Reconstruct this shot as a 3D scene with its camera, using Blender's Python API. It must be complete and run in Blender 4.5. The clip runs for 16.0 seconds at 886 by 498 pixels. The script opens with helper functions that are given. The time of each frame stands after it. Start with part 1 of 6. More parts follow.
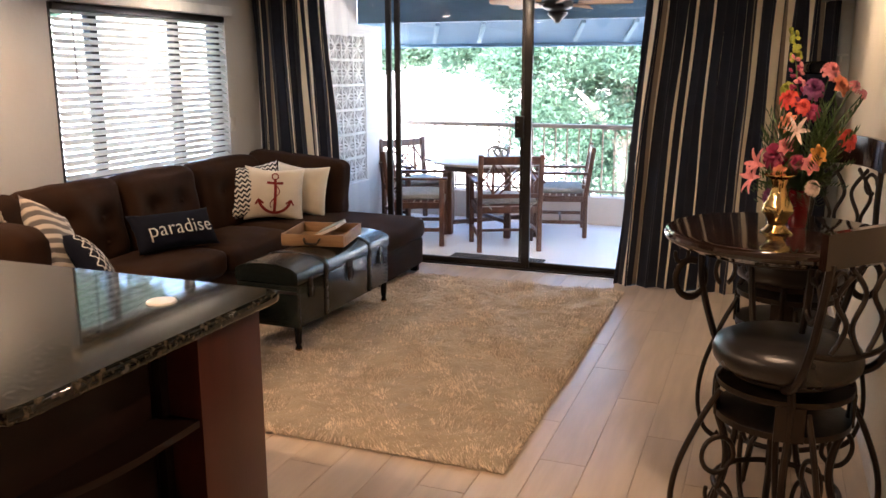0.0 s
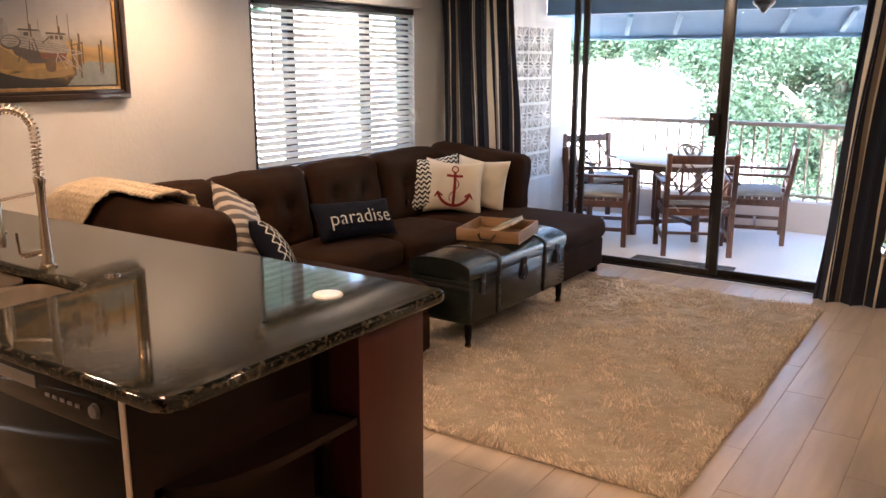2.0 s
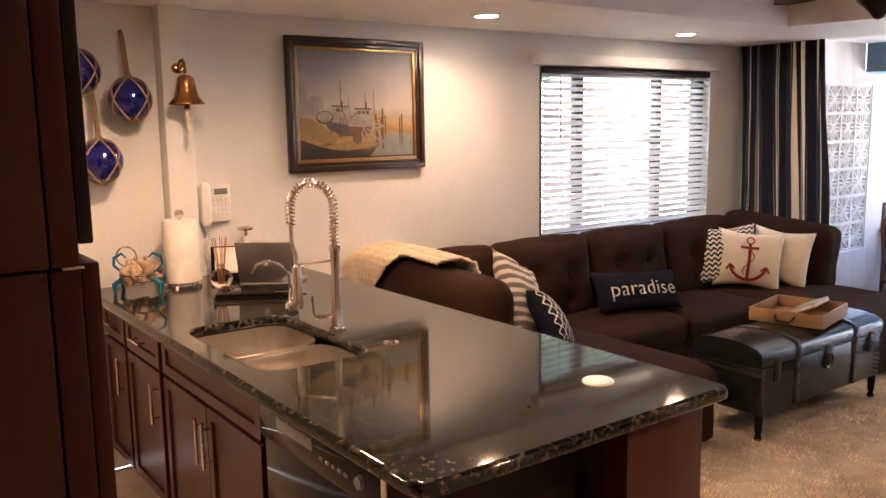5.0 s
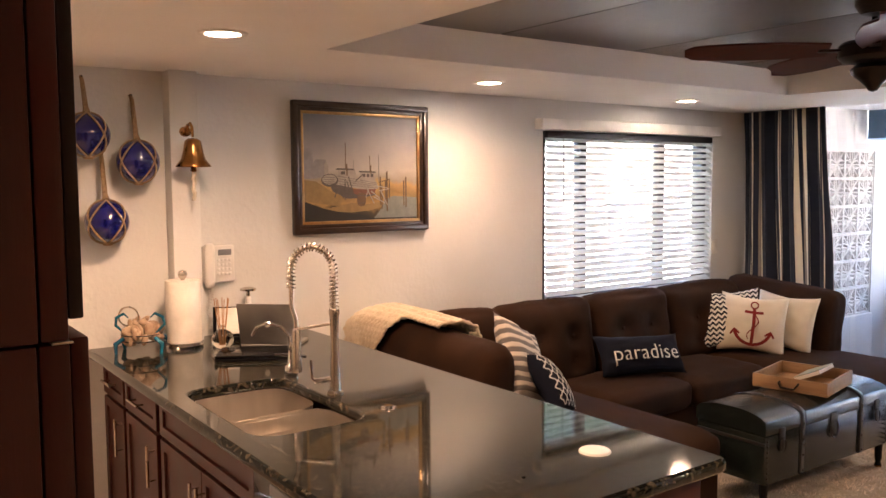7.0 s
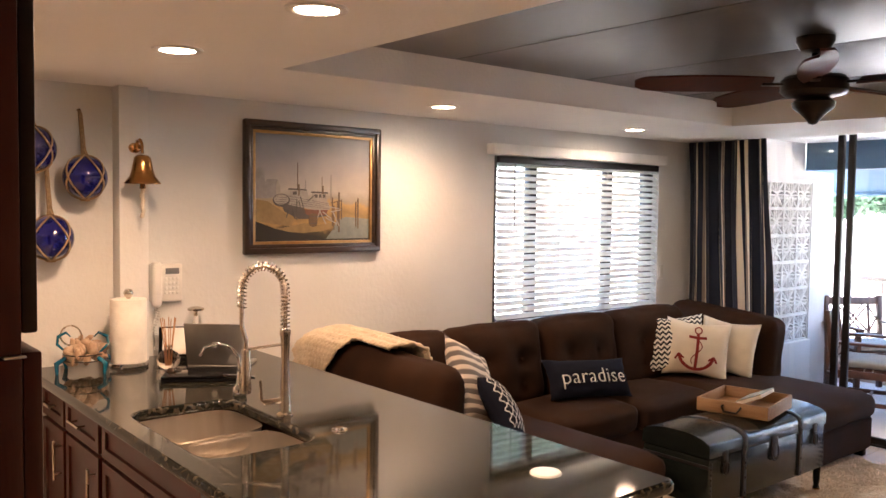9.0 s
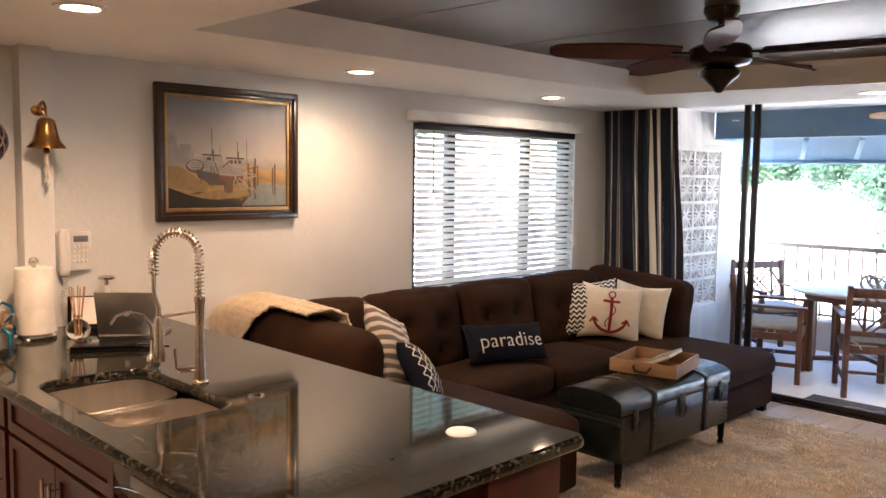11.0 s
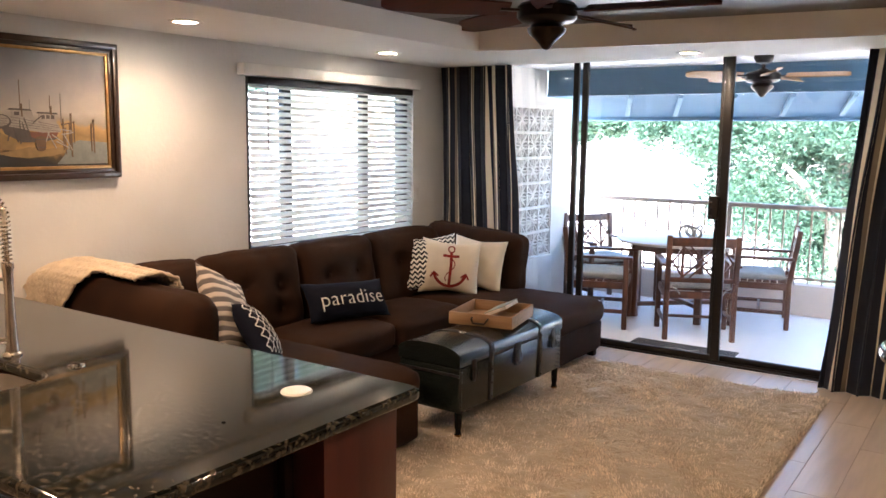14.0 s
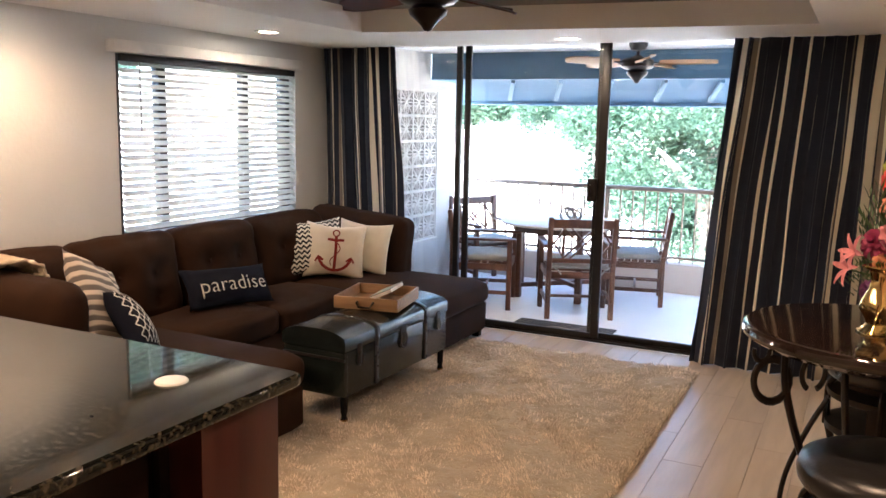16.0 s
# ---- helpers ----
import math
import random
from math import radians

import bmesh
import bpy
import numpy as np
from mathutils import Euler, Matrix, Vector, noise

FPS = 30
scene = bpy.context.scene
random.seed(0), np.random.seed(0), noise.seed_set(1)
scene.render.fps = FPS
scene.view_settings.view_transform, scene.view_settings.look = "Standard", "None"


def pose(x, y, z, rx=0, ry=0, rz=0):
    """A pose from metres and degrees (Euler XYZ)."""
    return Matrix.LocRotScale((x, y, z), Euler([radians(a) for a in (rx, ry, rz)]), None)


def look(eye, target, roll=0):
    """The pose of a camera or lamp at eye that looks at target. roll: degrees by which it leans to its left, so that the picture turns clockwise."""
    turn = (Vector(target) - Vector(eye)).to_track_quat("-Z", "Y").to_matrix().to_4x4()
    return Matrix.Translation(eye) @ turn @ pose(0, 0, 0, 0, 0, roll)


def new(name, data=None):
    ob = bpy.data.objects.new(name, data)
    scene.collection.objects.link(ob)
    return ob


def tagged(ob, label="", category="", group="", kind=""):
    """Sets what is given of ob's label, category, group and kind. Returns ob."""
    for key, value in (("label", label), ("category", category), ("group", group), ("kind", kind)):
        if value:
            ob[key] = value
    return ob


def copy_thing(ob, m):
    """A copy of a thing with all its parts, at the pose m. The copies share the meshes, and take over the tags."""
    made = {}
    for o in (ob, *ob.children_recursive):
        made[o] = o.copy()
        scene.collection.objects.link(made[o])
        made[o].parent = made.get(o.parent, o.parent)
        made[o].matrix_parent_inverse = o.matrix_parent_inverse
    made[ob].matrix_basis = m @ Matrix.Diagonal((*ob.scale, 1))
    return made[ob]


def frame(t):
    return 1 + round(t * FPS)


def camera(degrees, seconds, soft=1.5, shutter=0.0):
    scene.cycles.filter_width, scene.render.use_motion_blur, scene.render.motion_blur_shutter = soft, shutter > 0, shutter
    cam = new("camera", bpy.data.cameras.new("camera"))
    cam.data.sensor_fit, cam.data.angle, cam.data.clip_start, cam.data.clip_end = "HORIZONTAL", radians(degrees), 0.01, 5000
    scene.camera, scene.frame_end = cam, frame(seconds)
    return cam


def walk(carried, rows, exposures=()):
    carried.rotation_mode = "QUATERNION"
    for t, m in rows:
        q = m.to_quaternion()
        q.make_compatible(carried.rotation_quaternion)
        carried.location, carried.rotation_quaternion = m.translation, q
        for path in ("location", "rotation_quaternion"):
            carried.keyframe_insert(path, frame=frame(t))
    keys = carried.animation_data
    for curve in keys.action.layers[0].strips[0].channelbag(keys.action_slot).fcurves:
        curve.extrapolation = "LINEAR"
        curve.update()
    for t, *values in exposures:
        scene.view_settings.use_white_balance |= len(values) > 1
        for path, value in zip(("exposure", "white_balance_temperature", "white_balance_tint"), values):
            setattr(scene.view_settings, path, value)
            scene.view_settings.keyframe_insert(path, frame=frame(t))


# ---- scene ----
cam = camera(56.1, 16.0)

PATH = [
    (0, (0.21, -0.683, 1.619), (-0.495, 1.14, 1.194), -0.1),
    (0.5, (0.199, -0.659, 1.614), (-0.584, 1.13, 1.181), 0.5),
    (1, (0.19, -0.641, 1.612), (-0.668, 1.111, 1.171), 1.4),
    (1.5, (0.178, -0.597, 1.611), (-0.769, 1.108, 1.166), 0.9),
    (2, (0.171, -0.534, 1.617), (-0.916, 1.086, 1.176), 0.1),
    (2.5, (0.167, -0.499, 1.62), (-1.065, 1.013, 1.179), -0.2),
    (3, (0.151, -0.488, 1.621), (-1.193, 0.925, 1.179), -0.3),
    (3.5, (0.144, -0.456, 1.629), (-1.291, 0.869, 1.197), -0.0),
    (4, (0.14, -0.454, 1.638), (-1.366, 0.797, 1.227), 0.2),
    (4.5, (0.129, -0.445, 1.653), (-1.436, 0.748, 1.293), -0.4),
    (5, (0.122, -0.426, 1.663), (-1.472, 0.745, 1.365), -0.9),
    (7.5, (0.155, -0.409, 1.695), (-1.457, 0.767, 1.559), -0.2),
    (8, (0.154, -0.417, 1.694), (-1.438, 0.787, 1.572), 0.4),
    (8.5, (0.152, -0.431, 1.696), (-1.416, 0.805, 1.578), 0.8),
    (8.7, (0.148, -0.432, 1.693), (-1.41, 0.817, 1.583), 0.8),
    (10.8, (0.165, -0.423, 1.673), (-1.264, 0.967, 1.515), 0.8),
    (11, (0.172, -0.428, 1.673), (-1.242, 0.976, 1.497), 0.8),
    (11.5, (0.177, -0.425, 1.67), (-1.197, 1.014, 1.462), 0.9),
    (12, (0.183, -0.424, 1.671), (-1.156, 1.044, 1.449), 1.0),
    (12.5, (0.179, -0.422, 1.67), (-1.115, 1.086, 1.44), 1.2),
    (13, (0.176, -0.413, 1.665), (-1.065, 1.137, 1.425), 1.2),
    (13.5, (0.175, -0.401, 1.663), (-1.007, 1.191, 1.405), 1.0),
    (14, (0.189, -0.387, 1.664), (-0.933, 1.246, 1.393), 0.7),
    (14.5, (0.195, -0.383, 1.663), (-0.87, 1.287, 1.384), 0.8),
    (15, (0.194, -0.379, 1.658), (-0.817, 1.324, 1.377), 1.1),
    (15.5, (0.191, -0.374, 1.66), (-0.759, 1.362, 1.369), 1.4),
    (16, (0.195, -0.362, 1.657), (-0.692, 1.404, 1.352), 1.2),
]
walk(cam, [(t, look(eye, target, roll)) for t, eye, target, roll in PATH],
     [(0.0, 3.66, 5950, 14), (2.5, 3.64, 6100, 18), (5.0, 3.84, 6150, 22), (8.5, 3.88, 6050, 18), (11.0, 3.74, 5850, 14), (16.0, 3.8, 5700, 11)])


# ---- world, sun, lamps' colour ----
world = bpy.data.worlds.new("world")
scene.world = world
world.use_nodes = True
wn = world.node_tree.nodes
sky = wn.new("ShaderNodeTexSky")
sky.sky_type = "NISHITA"
sky.sun_disc = False
sky.sun_elevation = radians(52)
sky.sun_rotation = radians(153)
sky.dust_density = 1.0
world.node_tree.links.new(sky.outputs[0], wn["Background"].inputs[0])
wn["Background"].inputs[1].default_value = 0.15
sun = new("sun", bpy.data.lights.new("sun", "SUN"))
sun.data.energy = 5.0
sun.data.angle = radians(0.6)
sun.data.color = (1.0, 0.95, 0.86)
sun.matrix_world = look((0, 0, 20), (-3.0, 6.0, 20 - 8.6))
WARM = (1.0, 0.58, 0.30)


# ---- materials ----
def material(name, color, rough=0.5, metal=0.0, second=None, scale=6.0, mix=0.5, bump=0.0, bump_scale=60.0,
             coat=0.0, stretch=(1, 1, 1), sheen=0.0, per_object=0.0, detail=5.0, spread=(0.35, 0.65), spec=0.5):
    """A surface of two colours blended by noise at two scales, with fine relief."""
    m = bpy.data.materials.new(name)
    m.use_nodes = True
    t, b = m.node_tree, m.node_tree.nodes["Principled BSDF"]
    link = t.links.new
    b.inputs["Roughness"].default_value = rough
    b.inputs["Metallic"].default_value = metal
    b.inputs["Coat Weight"].default_value = coat
    b.inputs["Specular IOR Level"].default_value = spec
    b.inputs["Coat Roughness"].default_value = 0.06
    b.inputs["Sheen Weight"].default_value = sheen
    co = t.nodes.new("ShaderNodeTexCoord")
    mp = t.nodes.new("ShaderNodeMapping")
    mp.inputs["Scale"].default_value = stretch
    link(co.outputs["Object"], mp.inputs[0])
    second = second or tuple(c * 0.8 for c in color)
    n1 = t.nodes.new("ShaderNodeTexNoise")
    n1.inputs["Scale"].default_value = scale
    n1.inputs["Detail"].default_value = detail
    link(mp.outputs[0], n1.inputs[0])
    if per_object:
        oi = t.nodes.new("ShaderNodeObjectInfo")
        ad = t.nodes.new("ShaderNodeVectorMath")
        sc = t.nodes.new("ShaderNodeMath")
        sc.operation = "MULTIPLY"
        sc.inputs[1].default_value = 37.0
        link(oi.outputs["Random"], sc.inputs[0])
        link(mp.outputs[0], ad.inputs[0])
        link(sc.outputs[0], ad.inputs[1])
        link(ad.outputs[0], n1.inputs[0])
    ramp = t.nodes.new("ShaderNodeValToRGB")
    ramp.color_ramp.elements[0].position, ramp.color_ramp.elements[1].position = spread
    ramp.color_ramp.elements[0].color = (*second, 1)
    ramp.color_ramp.elements[1].color = (*color, 1)
    link(n1.outputs["Fac"], ramp.inputs[0])
    out = ramp.outputs[0]
    if per_object:
        hs = t.nodes.new("ShaderNodeHueSaturation")
        mr = t.nodes.new("ShaderNodeMapRange")
        mr.inputs["To Min"].default_value = 1 - per_object
        mr.inputs["To Max"].default_value = 1 + per_object
        link(oi.outputs["Random"], mr.inputs["Value"])
        link(mr.outputs[0], hs.inputs["Value"])
        link(out, hs.inputs["Color"])
        out = hs.outputs[0]
    link(out, b.inputs["Base Color"])
    n2 = t.nodes.new("ShaderNodeTexNoise")
    n2.inputs["Scale"].default_value = bump_scale
    n2.inputs["Detail"].default_value = 4
    link(mp.outputs[0], n2.inputs[0])
    rr = t.nodes.new("ShaderNodeMapRange")
    rr.inputs["To Min"].default_value = max(0.02, rough * 0.85)
    rr.inputs["To Max"].default_value = min(1.0, rough * 1.15)
    link(n1.outputs["Fac"], rr.inputs["Value"])
    link(rr.outputs[0], b.inputs["Roughness"])
    if bump:
        bp = t.nodes.new("ShaderNodeBump")
        bp.inputs["Strength"].default_value = 1.0
        bp.inputs["Distance"].default_value = bump
        link(n2.outputs["Fac"], bp.inputs["Height"])
        link(bp.outputs[0], b.inputs["Normal"])
    return m


def glowing(name, color, strength):
    m = material(name, color, 0.5)
    b = m.node_tree.nodes["Principled BSDF"]
    b.inputs["Emission Color"].default_value = (*color, 1)
    b.inputs["Emission Strength"].default_value = strength
    return m


def glass(name, color=(1, 1, 1), rough=0.0):
    m = bpy.data.materials.new(name)
    m.use_nodes = True
    b = m.node_tree.nodes["Principled BSDF"]
    b.inputs["Base Color"].default_value = (*color, 1)
    b.inputs["Transmission Weight"].default_value = 1.0
    b.inputs["Roughness"].default_value = rough
    b.inputs["IOR"].default_value = 1.45
    return m


def striped(name, bands, period, rough=0.9, turn=0, bump=0.0006):
    """Cloth with woven stripes along its u (or v) coordinate in metres: bands are (start, colour)."""
    m = material(name, (1, 1, 1), rough, bump=bump, bump_scale=300, sheen=0.1)
    t, b = m.node_tree, m.node_tree.nodes["Principled BSDF"]
    uv = t.nodes.new("ShaderNodeUVMap")
    uv.uv_map = "cloth"
    sp = t.nodes.new("ShaderNodeSeparateXYZ")
    t.links.new(uv.outputs[0], sp.inputs[0])
    dv = t.nodes.new("ShaderNodeMath")
    dv.operation = "DIVIDE"
    dv.inputs[1].default_value = period
    t.links.new(sp.outputs[turn], dv.inputs[0])
    fr = t.nodes.new("ShaderNodeMath")
    fr.operation = "FRACT"
    t.links.new(dv.outputs[0], fr.inputs[0])
    rp = t.nodes.new("ShaderNodeValToRGB")
    rp.color_ramp.interpolation = "CONSTANT"
    e = rp.color_ramp.elements
    e[0].position, e[0].color = bands[0][0], (*bands[0][1], 1)
    e[1].position, e[1].color = bands[1][0], (*bands[1][1], 1)
    for s, c in bands[2:]:
        k = e.new(s)
        k.color = (*c, 1)
    t.links.new(fr.outputs[0], rp.inputs[0])
    t.links.new(rp.outputs[0], b.inputs["Base Color"])
    return m


def translucent(m, color, share):
    """Lets part of the light through a thin surface."""
    t = m.node_tree
    tr = t.nodes.new("ShaderNodeBsdfTranslucent")
    tr.inputs[0].default_value = (*color, 1)
    mx = t.nodes.new("ShaderNodeMixShader")
    mx.inputs[0].default_value = share
    out = [n for n in t.nodes if n.type == "OUTPUT_MATERIAL"][0]
    t.links.new(t.nodes["Principled BSDF"].outputs[0], mx.inputs[1])
    t.links.new(tr.outputs[0], mx.inputs[2])
    t.links.new(mx.outputs[0], out.inputs[0])
    return m


PLASTER = material("plaster", (0.645, 0.642, 0.625), 0.85, second=(0.60, 0.597, 0.58), scale=2.0, bump=0.0022, bump_scale=34)
PLASTER_CREAM = material("cream_plaster", (0.68, 0.60, 0.47), 0.85, second=(0.63, 0.55, 0.42), scale=2.0, bump=0.0022, bump_scale=34)
CEILING = material("ceiling_paint", (0.85, 0.845, 0.825), 0.6, second=(0.81, 0.805, 0.785), scale=1.5, bump=0.002, bump_scale=60)
DARK_BOARD = material("dark_ceiling_board", (0.090, 0.080, 0.074), 0.36, second=(0.055, 0.048, 0.044), scale=3, stretch=(1, 18, 1), bump=0.001, bump_scale=20, spec=0.9)
TILE = material("wood_look_tile", (0.56, 0.46, 0.36), 0.34, second=(0.46, 0.375, 0.29), scale=2.2, stretch=(7, 0.8, 1), bump=0.0006, bump_scale=14, per_object=0.07)
GROUT = material("grout", (0.40, 0.34, 0.27), 0.9, scale=20)
SOFA = material("brown_microfibre", (0.030, 0.0125, 0.0058), 0.95, second=(0.019, 0.008, 0.0038), scale=4, bump=0.0012, bump_scale=220, spec=0.18)
GRANITE = material("dark_granite", (0.006, 0.007, 0.006), 0.05, second=(0.062, 0.053, 0.037), scale=56, spread=(0.37, 0.50), detail=7, spec=0.40)
CHERRY = material("cherry_cabinet", (0.052, 0.0095, 0.006), 0.34, second=(0.032, 0.006, 0.004), scale=2.5, stretch=(6, 6, 0.6), bump=0.0003, bump_scale=40, spec=0.25)
CHERRY_END = material("red_cherry_panel", (0.062, 0.014, 0.010), 0.35, second=(0.045, 0.010, 0.007), scale=2.5, stretch=(6, 6, 0.6), bump=0.0003, bump_scale=40, coat=0.1)
# Cherry darkened in its colour for the shade inside the open shelf.
SHELF_INSIDE = material("darkened_cherry", (0.014, 0.006, 0.0045), 0.45, scale=3, stretch=(6, 1, 6), spec=0.2)
BLACK_GLOSS = material("black_appliance", (0.006, 0.006, 0.007), 0.09, scale=5, spec=0.13)
STEEL = material("brushed_steel", (0.56, 0.52, 0.47), 0.36, 1.0, second=(0.52, 0.48, 0.43), scale=3, stretch=(1, 12, 1))
NICKEL = material("nickel", (0.58, 0.52, 0.44), 0.27, 1.0, second=(0.55, 0.50, 0.45), scale=5)
CHROME = material("chrome", (0.75, 0.75, 0.76), 0.06, 1.0, scale=5)
BRONZE = material("dark_bronze_frame", (0.022, 0.018, 0.016), 0.38, 0.3, scale=6)
IRON = material("wrought_iron", (0.016, 0.012, 0.010), 0.38, 0.5, second=(0.028, 0.018, 0.012), scale=14, bump=0.0006, bump_scale=70)
LEATHER = material("black_leather", (0.018, 0.016, 0.016), 0.28, second=(0.010, 0.009, 0.009), scale=5, bump=0.0008, bump_scale=120)
TRUNK_LEATHER = material("black_green_leather", (0.012, 0.017, 0.015), 0.24, second=(0.006, 0.008, 0.008), scale=5, bump=0.001, bump_scale=90, coat=0.2)
TABLE_TOP = material("dark_polished_top", (0.020, 0.011, 0.008), 0.06, second=(0.012, 0.007, 0.006), scale=4, coat=0.4)
CREAM = material("cream_cotton", (0.68, 0.60, 0.46), 0.95, second=(0.62, 0.54, 0.41), scale=6, bump=0.001, bump_scale=260, sheen=0.1)
NAVY = material("navy_cotton", (0.006, 0.008, 0.018), 0.95, scale=6, bump=0.001, bump_scale=260, spec=0.2)
RED_PRINT = material("red_print", (0.22, 0.018, 0.014), 0.95, scale=20)
WHITE_PRINT = material("white_stitching", (0.78, 0.76, 0.70), 0.9, scale=40, bump=0.001, bump_scale=200)
KNIT = material("cream_knit", (0.66, 0.55, 0.40), 1.0, second=(0.52, 0.42, 0.29), scale=14, bump=0.006, bump_scale=60, sheen=0.2)
WHITE_PAINT = material("white_paint", (0.78, 0.77, 0.74), 0.45, scale=5)
SLAT = translucent(material("white_blind_slat", (0.82, 0.83, 0.82), 0.4, scale=4, stretch=(1, 12, 1)), (0.80, 0.86, 0.85), 0.30)
BALCONY_WALL = material("white_masonry", (0.62, 0.595, 0.57), 0.9, second=(0.55, 0.53, 0.505), scale=3, bump=0.003, bump_scale=40)
PARAPET = material("beige_stucco", (0.66, 0.54, 0.45), 0.9, second=(0.60, 0.49, 0.41), scale=4, bump=0.003, bump_scale=40)
BALCONY_FLOOR = material("pale_balcony_tile", (0.83, 0.80, 0.77), 0.4, second=(0.78, 0.75, 0.72), scale=2)
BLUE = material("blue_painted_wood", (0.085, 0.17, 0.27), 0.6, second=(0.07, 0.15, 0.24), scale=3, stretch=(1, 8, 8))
# The beam's blue again, lightened in its colour for light bounced from below.
BLUE_SUNLIT = material("sunlit_blue_painted_board", (0.15, 0.27, 0.40), 0.6, second=(0.13, 0.24, 0.36), scale=3, stretch=(1, 8, 8))
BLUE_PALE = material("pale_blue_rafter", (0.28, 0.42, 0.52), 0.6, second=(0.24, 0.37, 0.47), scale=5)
RAIL = material("tan_painted_metal", (0.33, 0.25, 0.19), 0.5, scale=8)
TEAK = material("red_brown_teak", (0.13, 0.052, 0.028), 0.45, second=(0.075, 0.03, 0.017), scale=5, stretch=(5, 5, 1), bump=0.0005, bump_scale=60)
GREY_CUSHION = material("grey_canvas", (0.36, 0.36, 0.34), 0.95, scale=20, bump=0.001, bump_scale=260)
GLASS = glass("window_glass")
BRASS = material("antique_brass", (0.48, 0.26, 0.09), 0.24, 1.0, second=(0.30, 0.15, 0.05), scale=8)
GOLD = material("polished_gold", (0.80, 0.58, 0.24), 0.12, 1.0, scale=8)
ROPE = material("jute_rope", (0.36, 0.25, 0.14), 0.95, second=(0.25, 0.17, 0.09), scale=60, bump=0.002, bump_scale=150)
WHITE_ROPE = material("white_cotton_rope", (0.62, 0.56, 0.46), 0.95, second=(0.5, 0.45, 0.36), scale=60, bump=0.002, bump_scale=150)
LAMP_GLOW = glowing("lamp_lens", (1.0, 0.80, 0.55), 14.0)
PLASTIC = material("white_plastic", (0.72, 0.70, 0.66), 0.35, scale=6)
GREY_PLASTIC = material("grey_plastic", (0.18, 0.18, 0.19), 0.4, scale=6)
ALUMINIUM = material("laptop_aluminium", (0.42, 0.41, 0.40), 0.36, 0.9, scale=6)
PAPER = material("paper_towel", (0.84, 0.80, 0.73), 0.95, bump=0.001, bump_scale=90, scale=10)
WOOD_TRAY = material("pale_oak", (0.36, 0.22, 0.11), 0.5, second=(0.26, 0.15, 0.07), scale=5, stretch=(1, 8, 8), bump=0.0005, bump_scale=40)


# ---- mesh helpers ----
def part(name, bm, mat, parent=None, label="", sharp=40):
    """Links a bmesh as one mesh object, under a thing where one is given."""
    me = bpy.data.meshes.new(name)
    bmesh.ops.recalc_face_normals(bm, faces=bm.faces)
    bm.to_mesh(me)
    bm.free()
    me.materials.append(mat)
    me.shade_smooth()
    me.set_sharp_from_angle(angle=radians(sharp))
    ob = new(name, me)
    ob.parent = parent
    if label:
        ob["label"] = label
    return ob


def thing(name, label, category, m=None, group="", kind=""):
    ob = new(name)
    if m is not None:
        ob.matrix_basis = m
    return tagged(ob, label, category, group, kind)


def bx(bm, x0, x1, y0, y1, z0, z1, bev=0.0, m=None, seg=2):
    """A box between two corners, with rounded edges."""
    r = bmesh.ops.create_cube(bm, size=1.0)
    vs = r["verts"]
    for v in vs:
        v.co = Vector(((x0 + x1) / 2 + v.co.x * (x1 - x0), (y0 + y1) / 2 + v.co.y * (y1 - y0), (z0 + z1) / 2 + v.co.z * (z1 - z0)))
    if m is not None:
        bmesh.ops.transform(bm, matrix=m, verts=vs)
    if bev:
        es = list({e for v in vs for e in v.link_edges})
        bmesh.ops.bevel(bm, geom=es, offset=bev, segments=seg, affect="EDGES", profile=0.5)
    return bm


def box(x0, x1, y0, y1, z0, z1, bev=0.0, m=None, seg=2):
    return bx(bmesh.new(), x0, x1, y0, y1, z0, z1, bev, m, seg)


def tube(bm, pts, r, n=8, closed=False):
    """A round bar along points; r is a number or one radius for each point."""
    pts = [Vector(p) for p in pts]
    k = len(pts)
    rs = r if isinstance(r, (list, tuple)) else [r] * k
    rings, side = [], None
    for i, p in enumerate(pts):
        a = pts[(i - 1) % k] if closed or i > 0 else p
        b = pts[(i + 1) % k] if closed or i < k - 1 else p
        d = (b - a).normalized()
        if side is None:
            side = d.orthogonal().normalized()
        side = (side - d * side.dot(d)).normalized()
        up = d.cross(side)
        rings.append([bm.verts.new(p + (side * math.cos(2 * math.pi * j / n) + up * math.sin(2 * math.pi * j / n)) * rs[i]) for j in range(n)])
    for i in range(k if closed else k - 1):
        a, b = rings[i], rings[(i + 1) % k]
        for j in range(n):
            bm.faces.new((a[j], a[(j + 1) % n], b[(j + 1) % n], b[j]))
    if not closed:
        bm.faces.new(rings[0])
        bm.faces.new(rings[-1])
    return bm


def lathe(bm, profile, n=24, x=0.0, y=0.0, z=0.0):
    """A turned form round a vertical axis from (radius, height) pairs."""
    rings = []
    for r, h in profile:
        if r < 1e-5:
            rings.append([bm.verts.new((x, y, z + h))])
        else:
            rings.append([bm.verts.new((x + r * math.cos(2 * math.pi * j / n), y + r * math.sin(2 * math.pi * j / n), z + h)) for j in range(n)])
    for a, b in zip(rings, rings[1:]):
        for j in range(n):
            q = (j + 1) % n
            if len(a) == 1 and len(b) > 1:
                bm.faces.new((a[0], b[j], b[q]))
            elif len(b) == 1 and len(a) > 1:
                bm.faces.new((a[j], a[q], b[0]))
            elif len(a) > 1:
                bm.faces.new((a[j], a[q], b[q], b[j]))
    for ring in (rings[0], rings[-1]):
        if len(ring) > 2:
            bm.faces.new(ring)
    return bm


